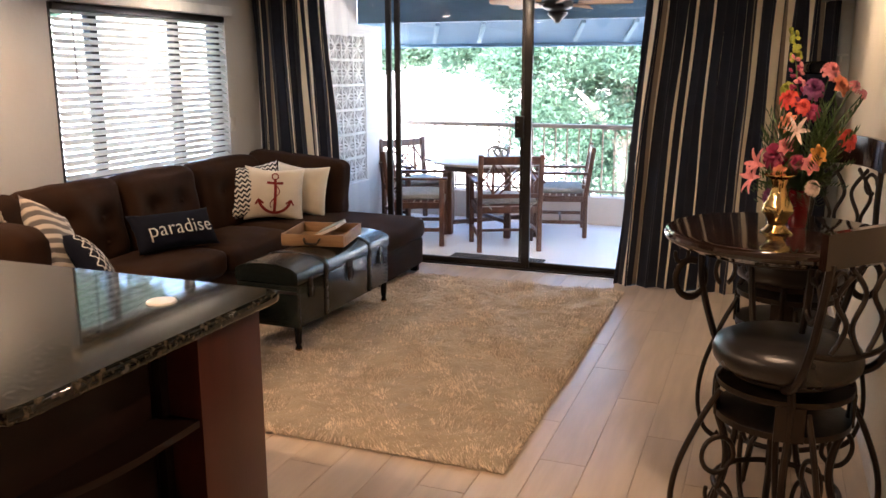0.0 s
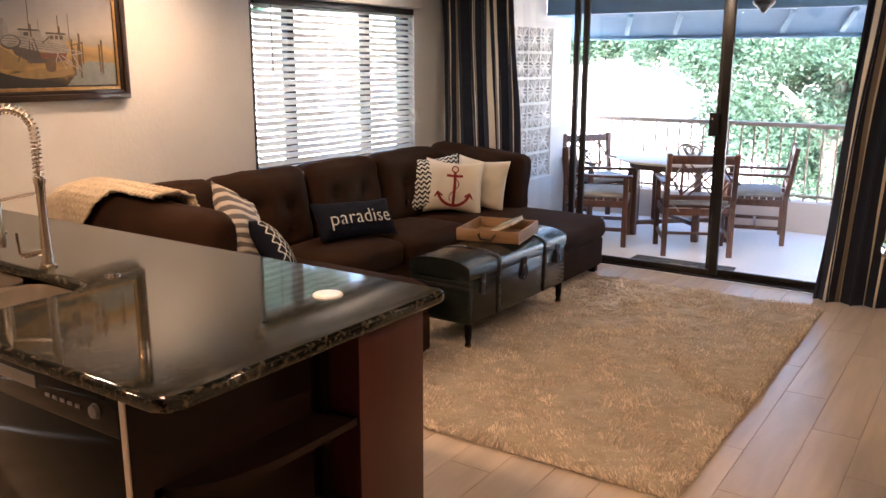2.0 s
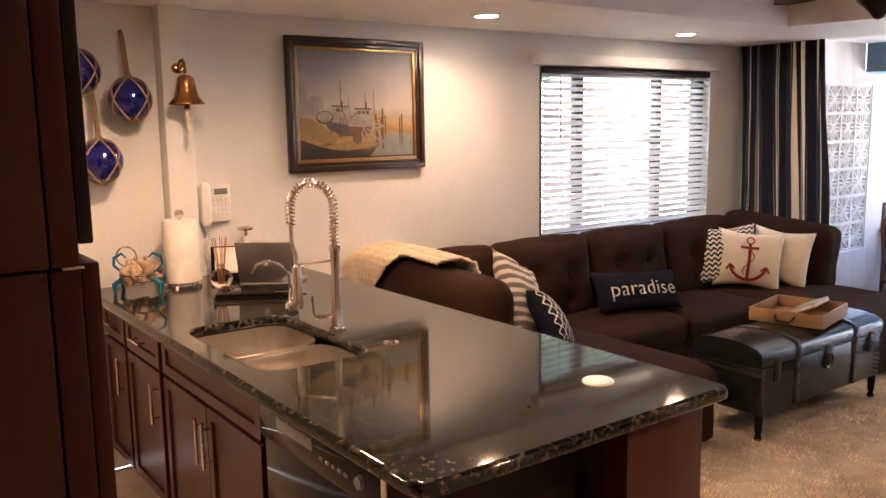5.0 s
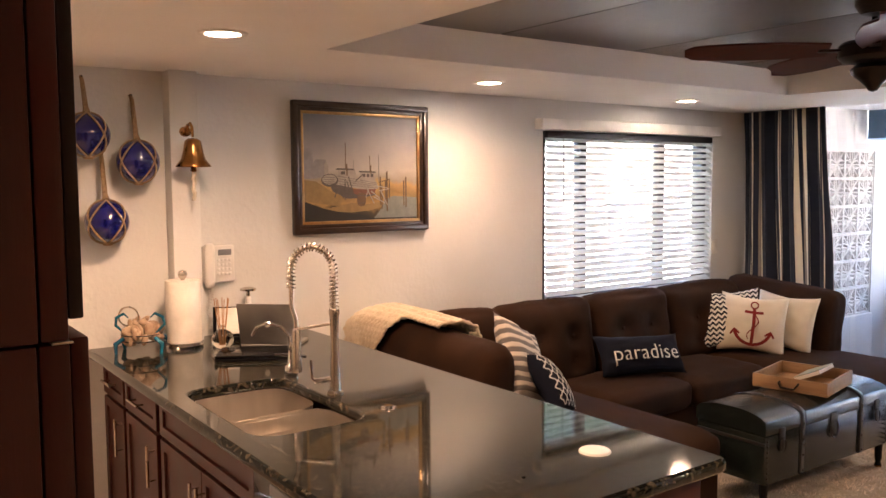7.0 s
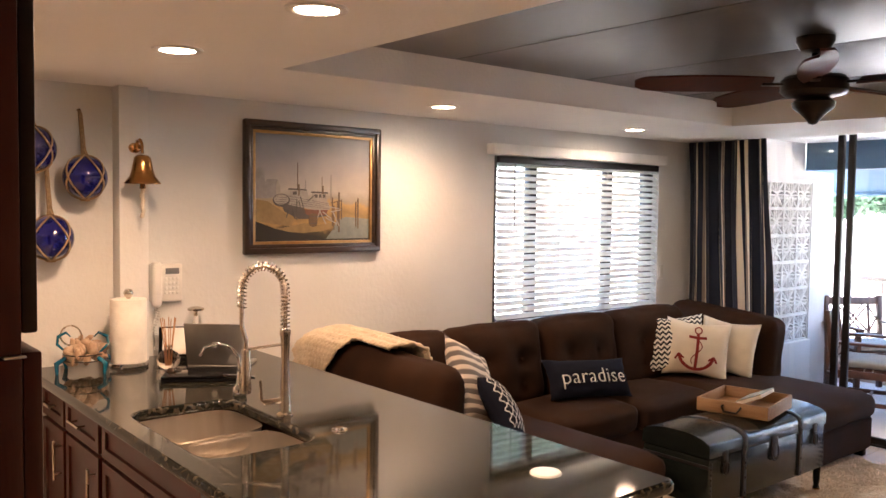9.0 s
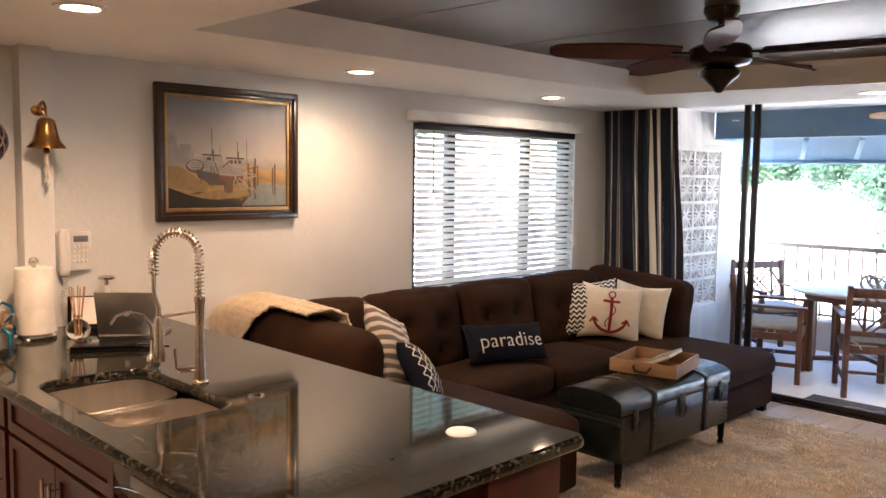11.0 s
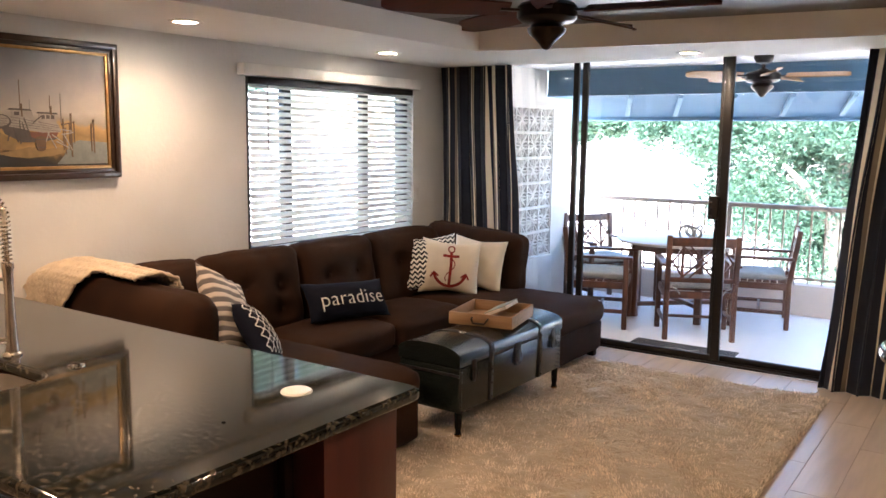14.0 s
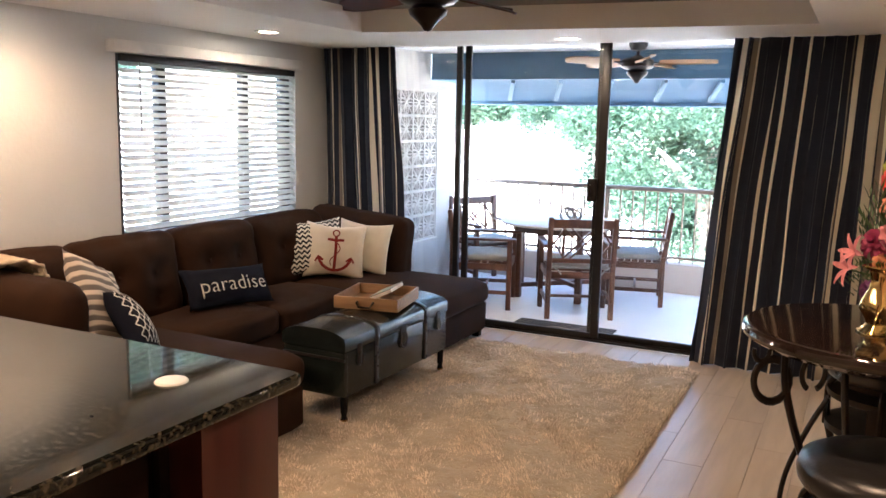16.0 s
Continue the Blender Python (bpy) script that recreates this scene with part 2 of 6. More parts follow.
def ring_points(r, z, n=24, x=0.0, y=0.0, start=0.0, end=1.0):
    return [(x + r * math.cos(2 * math.pi * (start + (end - start) * j / n)), y + r * math.sin(2 * math.pi * (start + (end - start) * j / n)), z) for j in range(n + (end - start < 1))]


def soft(bm, x0, x1, y0, y1, z0, z1, r=0.06, puff=(0, 0, 0), dents=(), wrinkle=0.006, cuts=13, m=None, seed=0.0):
    """A stuffed cushion: a box with well-rounded edges, bulging faces, button dents (axis, side, u, v, depth) and wrinkles."""
    b2 = bmesh.new()
    bmesh.ops.create_cube(b2, size=2.0)
    bmesh.ops.subdivide_edges(b2, edges=b2.edges[:], cuts=cuts, use_grid_fill=True)
    half = Vector(((x1 - x0) / 2, (y1 - y0) / 2, (z1 - z0) / 2))
    mid = Vector(((x0 + x1) / 2, (y0 + y1) / 2, (z0 + z1) / 2))
    for v in b2.verts:
        u = v.co.copy()
        p = Vector([u[i] * half[i] for i in range(3)])
        inner = Vector([max(-half[i] + r, min(half[i] - r, p[i])) for i in range(3)])
        d = p - inner
        if d.length > 1e-6:
            p = inner + d.normalized() * min(r, d.length)
        for i in range(3):
            j, k = (i + 1) % 3, (i + 2) % 3
            if abs(u[i]) > 0.99:
                s = 1 if u[i] > 0 else -1
                p[i] += s * puff[i] * (1 - u[j] ** 2) * (1 - u[k] ** 2)
                for ax, side, a, b, depth in dents:
                    if ax == i and side == s:
                        q = math.hypot((u[j] - a) * half[j], (u[k] - b) * half[k])
                        p[i] -= s * depth * math.exp(-(q / 0.07) ** 2)
        w = noise.noise((p + mid) * 7 + Vector((seed, 0, 0))) + 0.5 * noise.noise((p + mid) * 17)
        p += Vector([c for c in u]).normalized() * w * wrinkle
        v.co = mid + p
    if m is not None:
        bmesh.ops.transform(b2, matrix=m, verts=b2.verts[:])
    me = bpy.data.meshes.new("tmp")
    b2.to_mesh(me)
    b2.free()
    bm.from_mesh(me)
    bpy.data.meshes.remove(me)
    return bm


def throw_pillow(w, h, t, n=18, seed=0.0):
    """A scatter cushion standing in the x-z plane, front to -y, with u, v in metres."""
    bm = bmesh.new()
    uvl = bm.loops.layers.uv.new("cloth")
    at = {}

    def place(i, j, s):
        u, v = 2 * i / n - 1, 2 * j / n - 1
        edge = (1 - u * u) * (1 - v * v)
        pinch = 1 - 0.10 * (1 - abs(u)) * abs(v) ** 3
        x, z = u * w / 2 * (1 - 0.07 * (1 - v * v) * abs(u) ** 4), v * h / 2 * (1 - 0.07 * (1 - u * u) * abs(v) ** 4) * pinch
        y = s * t / 2 * edge ** 0.42 + 0.012 * noise.noise(Vector((u * 3 + seed, v * 3, s)))
        return Vector((x, y, z))

    for s in (-1, 1):
        for i in range(n + 1):
            for j in range(n + 1):
                rim = i in (0, n) or j in (0, n)
                key = (i, j, 0 if rim else s)
                if key not in at:
                    at[key] = bm.verts.new(place(i, j, s if not rim else 0))
        for i in range(n):
            for j in range(n):
                q = [(i, j), (i + 1, j), (i + 1, j + 1), (i, j + 1)]
                f = bm.faces.new([at[(a, b, 0 if a in (0, n) or b in (0, n) else s)] for a, b in (q if s < 0 else q[::-1])])
                for lp, (a, b) in zip(f.loops, q if s < 0 else q[::-1]):
                    lp[uvl].uv = (a / n * w, b / n * h)
    return bm


def strip_on(fun, pts, width, lift=0.002):
    """A flat printed band along 2D points, laid on a surface given by fun(x, z) -> y."""
    bm = bmesh.new()
    last = None
    for i, p in enumerate(pts):
        a, b = pts[max(i - 1, 0)], pts[min(i + 1, len(pts) - 1)]
        d = Vector((b[0] - a[0], b[1] - a[1])).normalized()
        s = Vector((-d.y, d.x)) * width / 2
        row = [bm.verts.new((p[0] + k * s.x, fun(p[0] + k * s.x, p[1] + k * s.y) - lift, p[1] + k * s.y)) for k in (-1, 1)]
        if last:
            bm.faces.new((last[0], last[1], row[1], row[0]))
        last = row
    return bm


def lettering(text, size, extrude=0.001):
    """Words in the built-in font as a mesh, flat in the x-z plane, centred, front to -y."""
    cu = bpy.data.curves.new("text", "FONT")
    cu.body, cu.size, cu.extrude, cu.align_x, cu.align_y = text, size, extrude, "CENTER", "CENTER"
    cu.offset, cu.space_character = -0.012 * size, 1.06
    ob = new("text", cu)
    me = bpy.data.meshes.new_from_object(ob.evaluated_get(bpy.context.evaluated_depsgraph_get()))
    bm = bmesh.new()
    bm.from_mesh(me)
    bmesh.ops.transform(bm, matrix=pose(0, 0, 0, 90, 0, 0), verts=bm.verts[:])
    bpy.data.objects.remove(ob)
    bpy.data.curves.remove(cu)
    bpy.data.meshes.remove(me)
    return bm


def structure(name, bm, mat, label, category="", sharp=30):
    return tagged(part(name, bm, mat, None, "", sharp), label, category or name.split("_")[0], kind="structure")


# ---- the room ----
WX, EX, DY, BY, CZ, TZ = -4.0, 0.70, 5.70, -2.6, 2.24, 2.39
Y0, Y1, Z0, Z1 = 3.415, 5.245, 0.84, 2.03  # window in the left wall
b = bmesh.new()
bx(b, WX - 0.2, WX, BY, Y0, 0, 2.6)
bx(b, WX - 0.2, WX, Y1, DY + 0.12, 0, 2.6)
bx(b, WX - 0.2, WX, Y0, Y1, 0, Z0)
bx(b, WX - 0.2, WX, Y0, Y1, Z1, 2.6)
structure("wall_west", b, PLASTER, "pale grey textured plaster wall with a window", "wall")
structure("wall_pilaster", box(WX, WX + 0.10, 0.893, 1.032, 0, CZ, 0.004), PLASTER, "narrow pale plaster pilaster beside the kitchen wall", "wall")
structure("wall_east", box(EX, EX + 0.2, BY, DY + 0.12, 0, 2.6), PLASTER_CREAM, "cream textured plaster wall behind the pub table", "wall")
structure("wall_south", box(WX - 0.2, EX + 0.2, BY - 0.2, BY, 0, 2.6), PLASTER_CREAM, "cream plaster wall behind the kitchen", "wall")
b = bmesh.new()
bx(b, WX, -3.45, DY, DY + 0.12, 0, 2.6)
bx(b, 0.0, EX, DY, DY + 0.12, 0, 2.6)
bx(b, -3.45, 0.0, DY, DY + 0.12, 2.335, 2.6)
structure("wall_north", b, PLASTER, "pale plaster wall around the sliding glass door", "wall")

# ceiling: a lower soffit with a raised dark tray
TX0, TX1, TY0, TY1 = -2.95, -0.10, 1.24, 4.96
b = bmesh.new()
bx(b, WX, TX0, BY, DY, CZ, 2.6)
bx(b, TX1, EX, BY, DY, CZ, 2.6)
bx(b, TX0, TX1, BY, TY0, CZ, 2.6)
lo = [b.verts.new((x, y, CZ)) for x, y in ((TX0, 4.59), (TX1, 4.91), (TX1, DY), (TX0, DY))]
hi = [b.verts.new((v.co.x, v.co.y, 2.6)) for v in lo]
b.faces.new(lo)
b.faces.new(hi)
for i in range(4):
    b.faces.new((lo[i], lo[(i + 1) % 4], hi[(i + 1) % 4], hi[i]))
structure("ceiling", b, CEILING, "white painted lower ceiling soffit round a tray", "ceiling")
b = bmesh.new()
for i in range(4):
    y = TY0 + (TY1 - TY0) / 4 * i
    bx(b, TX0, TX1, y + 0.005, y + (TY1 - TY0) / 4 - 0.005, TZ, TZ + 0.02, 0.003)
bx(b, TX0, TX1, TY0, TY1, TZ + 0.012, TZ + 0.05)
structure("ceiling_tray", b, DARK_BOARD, "dark stained boarded ceiling inside the tray", "ceiling")
b = bmesh.new()
bx(b, EX - 0.012, EX, BY, DY - 0.03, 0, 0.09, 0.003)
bx(b, 0.02, EX - 0.012, DY - 0.012, DY, 0, 0.09, 0.003)
structure("baseboard", b, WHITE_PAINT, "white painted baseboard along the wall", "baseboard")

floor = structure("floor", box(WX, EX, BY, DY, -0.2, -0.004), GROUT, "pale wood-look plank tile floor", "floor")


# ---- window with blind ----
win = thing("window_1", "dark bronze framed three-pane sliding window", "window", kind="structure")
b = bmesh.new()
for a, c in ((Y0, Y0 + 0.05), (Y1 - 0.05, Y1)):
    bx(b, WX - 0.16, WX - 0.06, a, c, Z0, Z1, 0.004)
bx(b, WX - 0.16, WX - 0.06, Y0 + 0.05, Y1 - 0.05, Z0, Z0 + 0.05, 0.004)
bx(b, WX - 0.16, WX - 0.06, Y0 + 0.05, Y1 - 0.05, Z1 - 0.05, Z1, 0.004)
part("window_frame", b, BRONZE, win)
for y in (3.88, 4.73):
    part("mullion", box(WX - 0.15, WX - 0.08, y - 0.035, y + 0.035, Z0 + 0.05, Z1 - 0.05, 0.004), BRONZE, win)
for a, c in ((Y0 + 0.05, 3.845), (3.915, 4.695), (4.765, Y1 - 0.05)):
    g = part("pane", box(WX - 0.123, WX - 0.119, a, c, Z0 + 0.05, Z1 - 0.05), GLASS, win)
    g.visible_shadow = False
part("dark_reveal", box(WX - 0.06, WX + 0.004, Y0 - 0.0, Y0 + 0.018, Z0, Z1), BRONZE, win)

blind = thing("window_blind", "white horizontal slat blind lowered over the window", "blind")
part("valance", box(WX + 0.003, WX + 0.085, 3.338, 5.24, 2.035, 2.108, 0.006), WHITE_PAINT, blind)
part("headrail", box(WX - 0.04, WX + 0.02, Y0 + 0.03, Y1 - 0.03, 1.985, 2.03, 0.003), BRONZE, blind)
sl = None
for i in range(25):
    z = 0.875 + i * 0.0458
    m = pose(WX - 0.012, (Y0 + Y1) / 2, z, 0, 36, 0)
    if sl is None:
        sl = part("slat", box(-0.025, 0.025, -(Y1 - Y0) / 2 + 0.035, (Y1 - Y0) / 2 - 0.02, -0.0015, 0.0015, 0.001, seg=1), SLAT, blind)
        sl.matrix_basis = m
    else:
        o = new("slat", sl.data)
        o.parent = blind
        o.matrix_basis = m
part("bottom_rail", box(WX - 0.037, WX + 0.013, Y0 + 0.035, Y1 - 0.02, 0.845, 0.86, 0.003), SLAT, blind)
for y in (3.62, 4.05, 4.58, 5.02):
    b = bmesh.new()
    tube(b, [(WX + 0.014, y, 0.86), (WX + 0.014, y, 1.99)], 0.0012, 5)
    tube(b, [(WX - 0.038, y, 0.86), (WX - 0.038, y, 1.99)], 0.0012, 5)
    part("ladder_cord", b, WHITE_PAINT, blind)
part("tilt_wand", tube(bmesh.new(), [(WX + 0.03, 3.58, 1.99), (WX + 0.032, 3.58, 1.55)], 0.004, 8), GREY_PLASTIC, blind)

# ---- sliding glass door ----
door = thing("sliding_door", "dark bronze framed sliding glass door to the balcony", "door", kind="structure")
b = bmesh.new()
bx(b, -3.45, 0.0, DY + 0.005, DY + 0.115, 0.0, 0.014, 0.003)
bx(b, -3.45, 0.0, DY + 0.035, DY + 0.045, 0.014, 0.025)
bx(b, -3.45, 0.0, DY + 0.078, DY + 0.088, 0.014, 0.025)
part("sill_track", b, BRONZE, door)
part("head_track", box(-3.45, 0.0, DY + 0.005, DY + 0.115, 2.31, 2.334, 0.003), BRONZE, door)
for x0, x1, y, hd in ((-3.43, -2.748, 0.083, 0), (-2.695, -1.522, 0.040, 1), (-1.62, -0.02, 0.083, 0)):
    p = new("door_panel")
    p.parent = door
    for a, c in ((x0, x0 + 0.046), (x1 - 0.046 if hd == 0 else x1 - 0.062, x1)):
        part("stile", box(a, c, DY + y - 0.018, DY + y + 0.018, 0.026, 2.305, 0.003), BRONZE, p)
    for a, c in ((0.026, 0.062), (2.262, 2.305)):
        part("rail", box(x0 + 0.046, x1 - (0.046 if hd == 0 else 0.062), DY + y - 0.016, DY + y + 0.016, a, c, 0.003), BRONZE, p)
    g = part("pane", box(x0 + 0.046, x1 - (0.046 if hd == 0 else 0.062), DY + y - 0.003, DY + y + 0.003, 0.062, 2.262), GLASS, p)
    g.visible_shadow = False
b = box(-1.648, -1.576, DY - 0.012, DY + 0.021, 1.08, 1.25, 0.006)
part("door_handle", b, BRONZE, door, "black pull handle with a lock")
for i in range(3):
    b = lathe(bmesh.new(), [(0, 0), (0.009, 0), (0.007, 0.004), (0, 0.004)], 12)
    bmesh.ops.transform(b, matrix=pose(-1.624, DY - 0.012, 1.105 + 0.05 * i, 90, 0, 0), verts=b.verts[:])
    part("lock_button", b, CHROME, door)


# ---- curtains ----
NV, CRM, TAU = (0.008, 0.012, 0.028), (0.76, 0.68, 0.52), (0.22, 0.175, 0.13)
CURTAIN = striped("curtain_stripes", [(0.0, NV), (0.30, CRM), (0.42, NV), (0.62, TAU), (0.67, CRM), (0.78, NV)], 0.40)


def curtain(name, label, top0, top1, low0, low1, y, folds, depth, seed, cloth):
    """A pleated hanging; its ends are given at the top and at the floor, cloth is the fabric's width."""
    bm = bmesh.new()
    uvl = bm.loops.layers.uv.new("cloth")
    nu, nz = folds * 12, 26
    rows = []
    for k in range(nz + 1):
        v = k / nz
        z = 0.002 + (CZ - 0.005) * v
        row = []
        for i in range(nu + 1):
            u = i / nu
            x = (low0 + (low1 - low0) * u) * (1 - v ** 1.3) + (top0 + (top1 - top0) * u) * v ** 1.3
            ph = 2 * math.pi * folds * (u + 0.02 * noise.noise(Vector((u * 5 + seed, v * 1.2, 0))))
            amp = depth * (0.7 + 0.45 * noise.noise(Vector((u * 4, seed, v * 0.8)))) * (1 - 0.25 * v)
            yy = y + amp * math.sin(ph) + 0.03 * noise.noise(Vector((u * 3, v * 2, seed)))
            x += 0.35 * depth * math.sin(2 * ph) + 0.012 * noise.noise(Vector((u * 6, v * 3, seed + 4)))
            row.append((bm.verts.new((x, min(yy, DY - 0.012), z)), u * cloth, z))
        rows.append(row)
    for a, c in zip(rows, rows[1:]):
        for i in range(nu):
            q = (a[i], a[i + 1], c[i + 1], c[i])
            f = bm.faces.new([e[0] for e in q])
            for lp, e in zip(f.loops, q):
                lp[uvl].uv = (e[1], e[2])
    ob = part(name, bm, CURTAIN, None, "", 180)
    md = ob.modifiers.new("thickness", "SOLIDIFY")
    md.thickness = 0.003
    return tagged(ob, label, "curtain", "striped curtains")


curtain("curtain", "navy, cream and taupe striped curtain hanging in the corner", -3.95, -3.25, -3.9, -3.14, 5.58, 6, 0.05, 2.0, 1.45)
curtain("curtain", "navy, cream and taupe striped curtain drawn to the door's side", -0.63, 0.61, -0.80, 0.62, 5.55, 10, 0.06, 7.0, 2.5)

# ---- sofa ----
sofa = thing("sectional_sofa", "dark brown tufted microfibre sectional sofa with two chaises", "sofa")
b = bmesh.new()
bx(b, -3.92, -3.12, 2.1, 4.72, 0.05, 0.27, 0.02)
part("base", b, SOFA, sofa)
part("chaise_base", soft(bmesh.new(), -3.2, -2.34, 4.66, 5.48, 0.05, 0.28, 0.03, wrinkle=0.003), SOFA, sofa)
part("chaise_base", soft(bmesh.new(), -3.2, -2.32, 2.12, 3.07, 0.05, 0.28, 0.03, wrinkle=0.003), SOFA, sofa)
part("chaise_seat", soft(bmesh.new(), -3.62, -2.32, 4.63, 5.49, 0.26, 0.445, 0.07, (0.02, 0.01, 0.025), seed=3), SOFA, sofa)
part("chaise_seat", soft(bmesh.new(), -3.62, -2.30, 2.12, 3.09, 0.26, 0.455, 0.08, (0.03, 0.01, 0.03), seed=5), SOFA, sofa)
part("seat_cushion", soft(bmesh.new(), -3.65, -3.08, 3.085, 3.87, 0.26, 0.445, 0.06, (0.02, 0.0, 0.025), seed=8), SOFA, sofa)
part("seat_cushion", soft(bmesh.new(), -3.65, -3.06, 3.87, 4.64, 0.26, 0.44, 0.06, (0.02, 0.0, 0.025), seed=9), SOFA, sofa)
lean = Matrix.Translation((-3.62, 0, 0.42)) @ Matrix.Rotation(radians(-9), 4, "Y") @ Matrix.Translation((3.62, 0, -0.42))
part("back_frame", soft(bmesh.new(), -3.95, -3.76, 2.05, 5.5, 0.2, 0.84, 0.05, wrinkle=0.003), SOFA, sofa)
TUFT = [(0, 1, -0.38, 0.12, 0.05), (0, 1, 0.38, 0.12, 0.05), (0, 1, -0.38, -0.45, 0.04), (0, 1, 0.38, -0.45, 0.04)]
for i, (a, c) in enumerate(((2.12, 2.79), (2.79, 3.54), (3.54, 4.30), (4.30, 5.14))):
    cu = part("back_cushion", soft(bmesh.new(), -3.80, -3.56, a, c, 0.40, 0.945, 0.085, (0.05, 0.0, 0.015), TUFT, 0.010, 17, lean, i * 3.0), SOFA, sofa)
    for ax, sd, u, v, dp in TUFT:
        y, z = (a + c) / 2 + u * (c - a) / 2, 0.6725 + v * 0.2725
        bb = lathe(bmesh.new(), [(0, 0.007), (0.012, 0.004), (0.014, 0), (0, 0)], 10)
        bmesh.ops.transform(bb, matrix=lean @ pose(-3.548, y, z, 0, 90, 0), verts=bb.verts[:])
        part("button", bb, SOFA, cu)
part("end_back", soft(bmesh.new(), -3.88, -2.965, 5.25, 5.49, 0.25, 0.925, 0.08, (0.0, 0.03, 0.0), wrinkle=0.008, m=Matrix.Translation((-3.5, 0, 0.9)) @ Matrix.Rotation(radians(5), 4, "Y") @ Matrix.Translation((3.5, 0, -0.9))), SOFA, sofa)
part("end_back", soft(bmesh.new(), -3.90, -2.80, 1.93, 2.19, 0.06, 0.940, 0.10, (0.0, 0.03, 0.0), wrinkle=0.008, m=Matrix.Translation((-3.3, 0, 0.9)) @ Matrix.Rotation(radians(2.5), 4, "Y") @ Matrix.Translation((3.3, 0, -0.9))), SOFA, sofa)
for x, y in ((-2.40, 5.42), (-2.40, 4.74), (-2.40, 2.2), (-2.40, 3.0), (-3.85, 5.42), (-3.85, 2.02)):
    part("foot", box(x - 0.03, x + 0.03, y - 0.03, y + 0.03, 0.0, 0.055, 0.005), BLACK_GLOSS, sofa)

# ---- peninsula ----
CX1, CY0, CY1 = -1.235, 0.50, 1.595
top = thing("countertop", "polished black granite countertop with rounded edge and sink cut-out", "countertop")


def slab():
    bm = bmesh.new()
    outer = [(WX + 0.0, CY0), (CX1 - 0.05, CY0), (CX1 - 0.012, CY0 + 0.018), (CX1, CY0 + 0.06), (CX1, CY1 - 0.045), (CX1 - 0.006, CY1 - 0.018), (CX1 - 0.02, CY1 - 0.005), (CX1 - 0.05, CY1), (WX + 0.0, CY1)]
    hole = []
    for cx, cy, a in ((-2.295, 0.68, 270), (-2.295, 0.905, 0), (-2.84, 0.905, 90), (-2.84, 0.68, 180)):
        for i in range(5):
            q = radians(a + 90 * i / 4)
            hole.append((cx + 0.085 * math.cos(q), cy + 0.085 * math.sin(q)))
    n_o, n_h = len(outer), len(hole)
    vo = [bm.verts.new((x, y, 0.91)) for x, y in outer]
    vh = [bm.verts.new((x, y, 0.91)) for x, y in hole]
    es = [bm.edges.new((vo[i], vo[(i + 1) % n_o])) for i in range(n_o)] + [bm.edges.new((vh[i], vh[(i + 1) % n_h])) for i in range(n_h)]
    bmesh.ops.triangle_fill(bm, use_beauty=True, use_dissolve=False, edges=es)
    r = bmesh.ops.extrude_face_region(bm, geom=bm.faces[:])
    bmesh.ops.translate(bm, vec=(0, 0, -0.04), verts=[v for v in r["geom"] if isinstance(v, bmesh.types.BMVert)])
    bmesh.ops.recalc_face_normals(bm, faces=bm.faces[:])
    rim = [e for e in bm.edges if len(e.link_faces) == 2 and abs(e.link_faces[0].normal.z - e.link_faces[1].normal.z) > 0.5 and min(v.co.x for v in e.verts) > WX + 0.01 or
           (len(e.link_faces) == 2 and abs(e.link_faces[0].normal.z - e.link_faces[1].normal.z) > 0.5 and (e.verts[0].co.y - e.verts[1].co.y) == 0)]
    bmesh.ops.bevel(bm, geom=rim, offset=0.014, segments=4, affect="EDGES", profile=0.5)
    return bm


slab_ob = part("slab", slab(), GRANITE, top)
flat = [abs(p.normal.z) > 0.999 for p in slab_ob.data.polygons]
beside = {}
for p in slab_ob.data.polygons:
    for key in p.edge_keys:
        beside.setdefault(key, []).append(flat[p.index])
for e in slab_ob.data.edges:
    if len(set(beside[tuple(sorted(e.vertices))])) > 1:
        e.use_edge_sharp = True
cab_y, cab_b = 0.56, 1.16


def shaker(parent, name, x0, x1, z0, z1, y, handle=None):
    """A recessed-panel front facing -y, with a bar handle."""
    d = part(name, bmesh_shaker(x0, x1, z0, z1, y), CHERRY, parent)
    if handle:
        hx0, hz0, hx1, hz1 = handle
        bm = bmesh.new()
        e = Vector((hx1 - hx0, 0, hz1 - hz0)).normalized() * 0.025
        tube(bm, [(hx0 - e.x, y - 0.032, hz0 - e.z), (hx1 + e.x, y - 0.032, hz1 + e.z)], 0.006, 10)
        for hx, hz in ((hx0, hz0), (hx1, hz1)):
            tube(bm, [(hx, y, hz), (hx, y - 0.032, hz)], 0.004, 8)
        part("handle", bm, NICKEL, d, "brushed nickel bar handle")
    return d


def bmesh_shaker(x0, x1, z0, z1, y, rail=0.055):
    bm = box(x0, x1, y, y + 0.02, z0, z1, 0.002, seg=1)
    bm.normal_update()
    front = max((f for f in bm.faces if f.normal.y < -0.9), key=lambda f: f.calc_area())
    bmesh.ops.inset_region(bm, faces=[front], thickness=rail)
    bmesh.ops.inset_region(bm, faces=[front], thickness=0.004)
    bmesh.ops.translate(bm, vec=(0, 0.010, 0), verts=front.verts[:])
    return bm


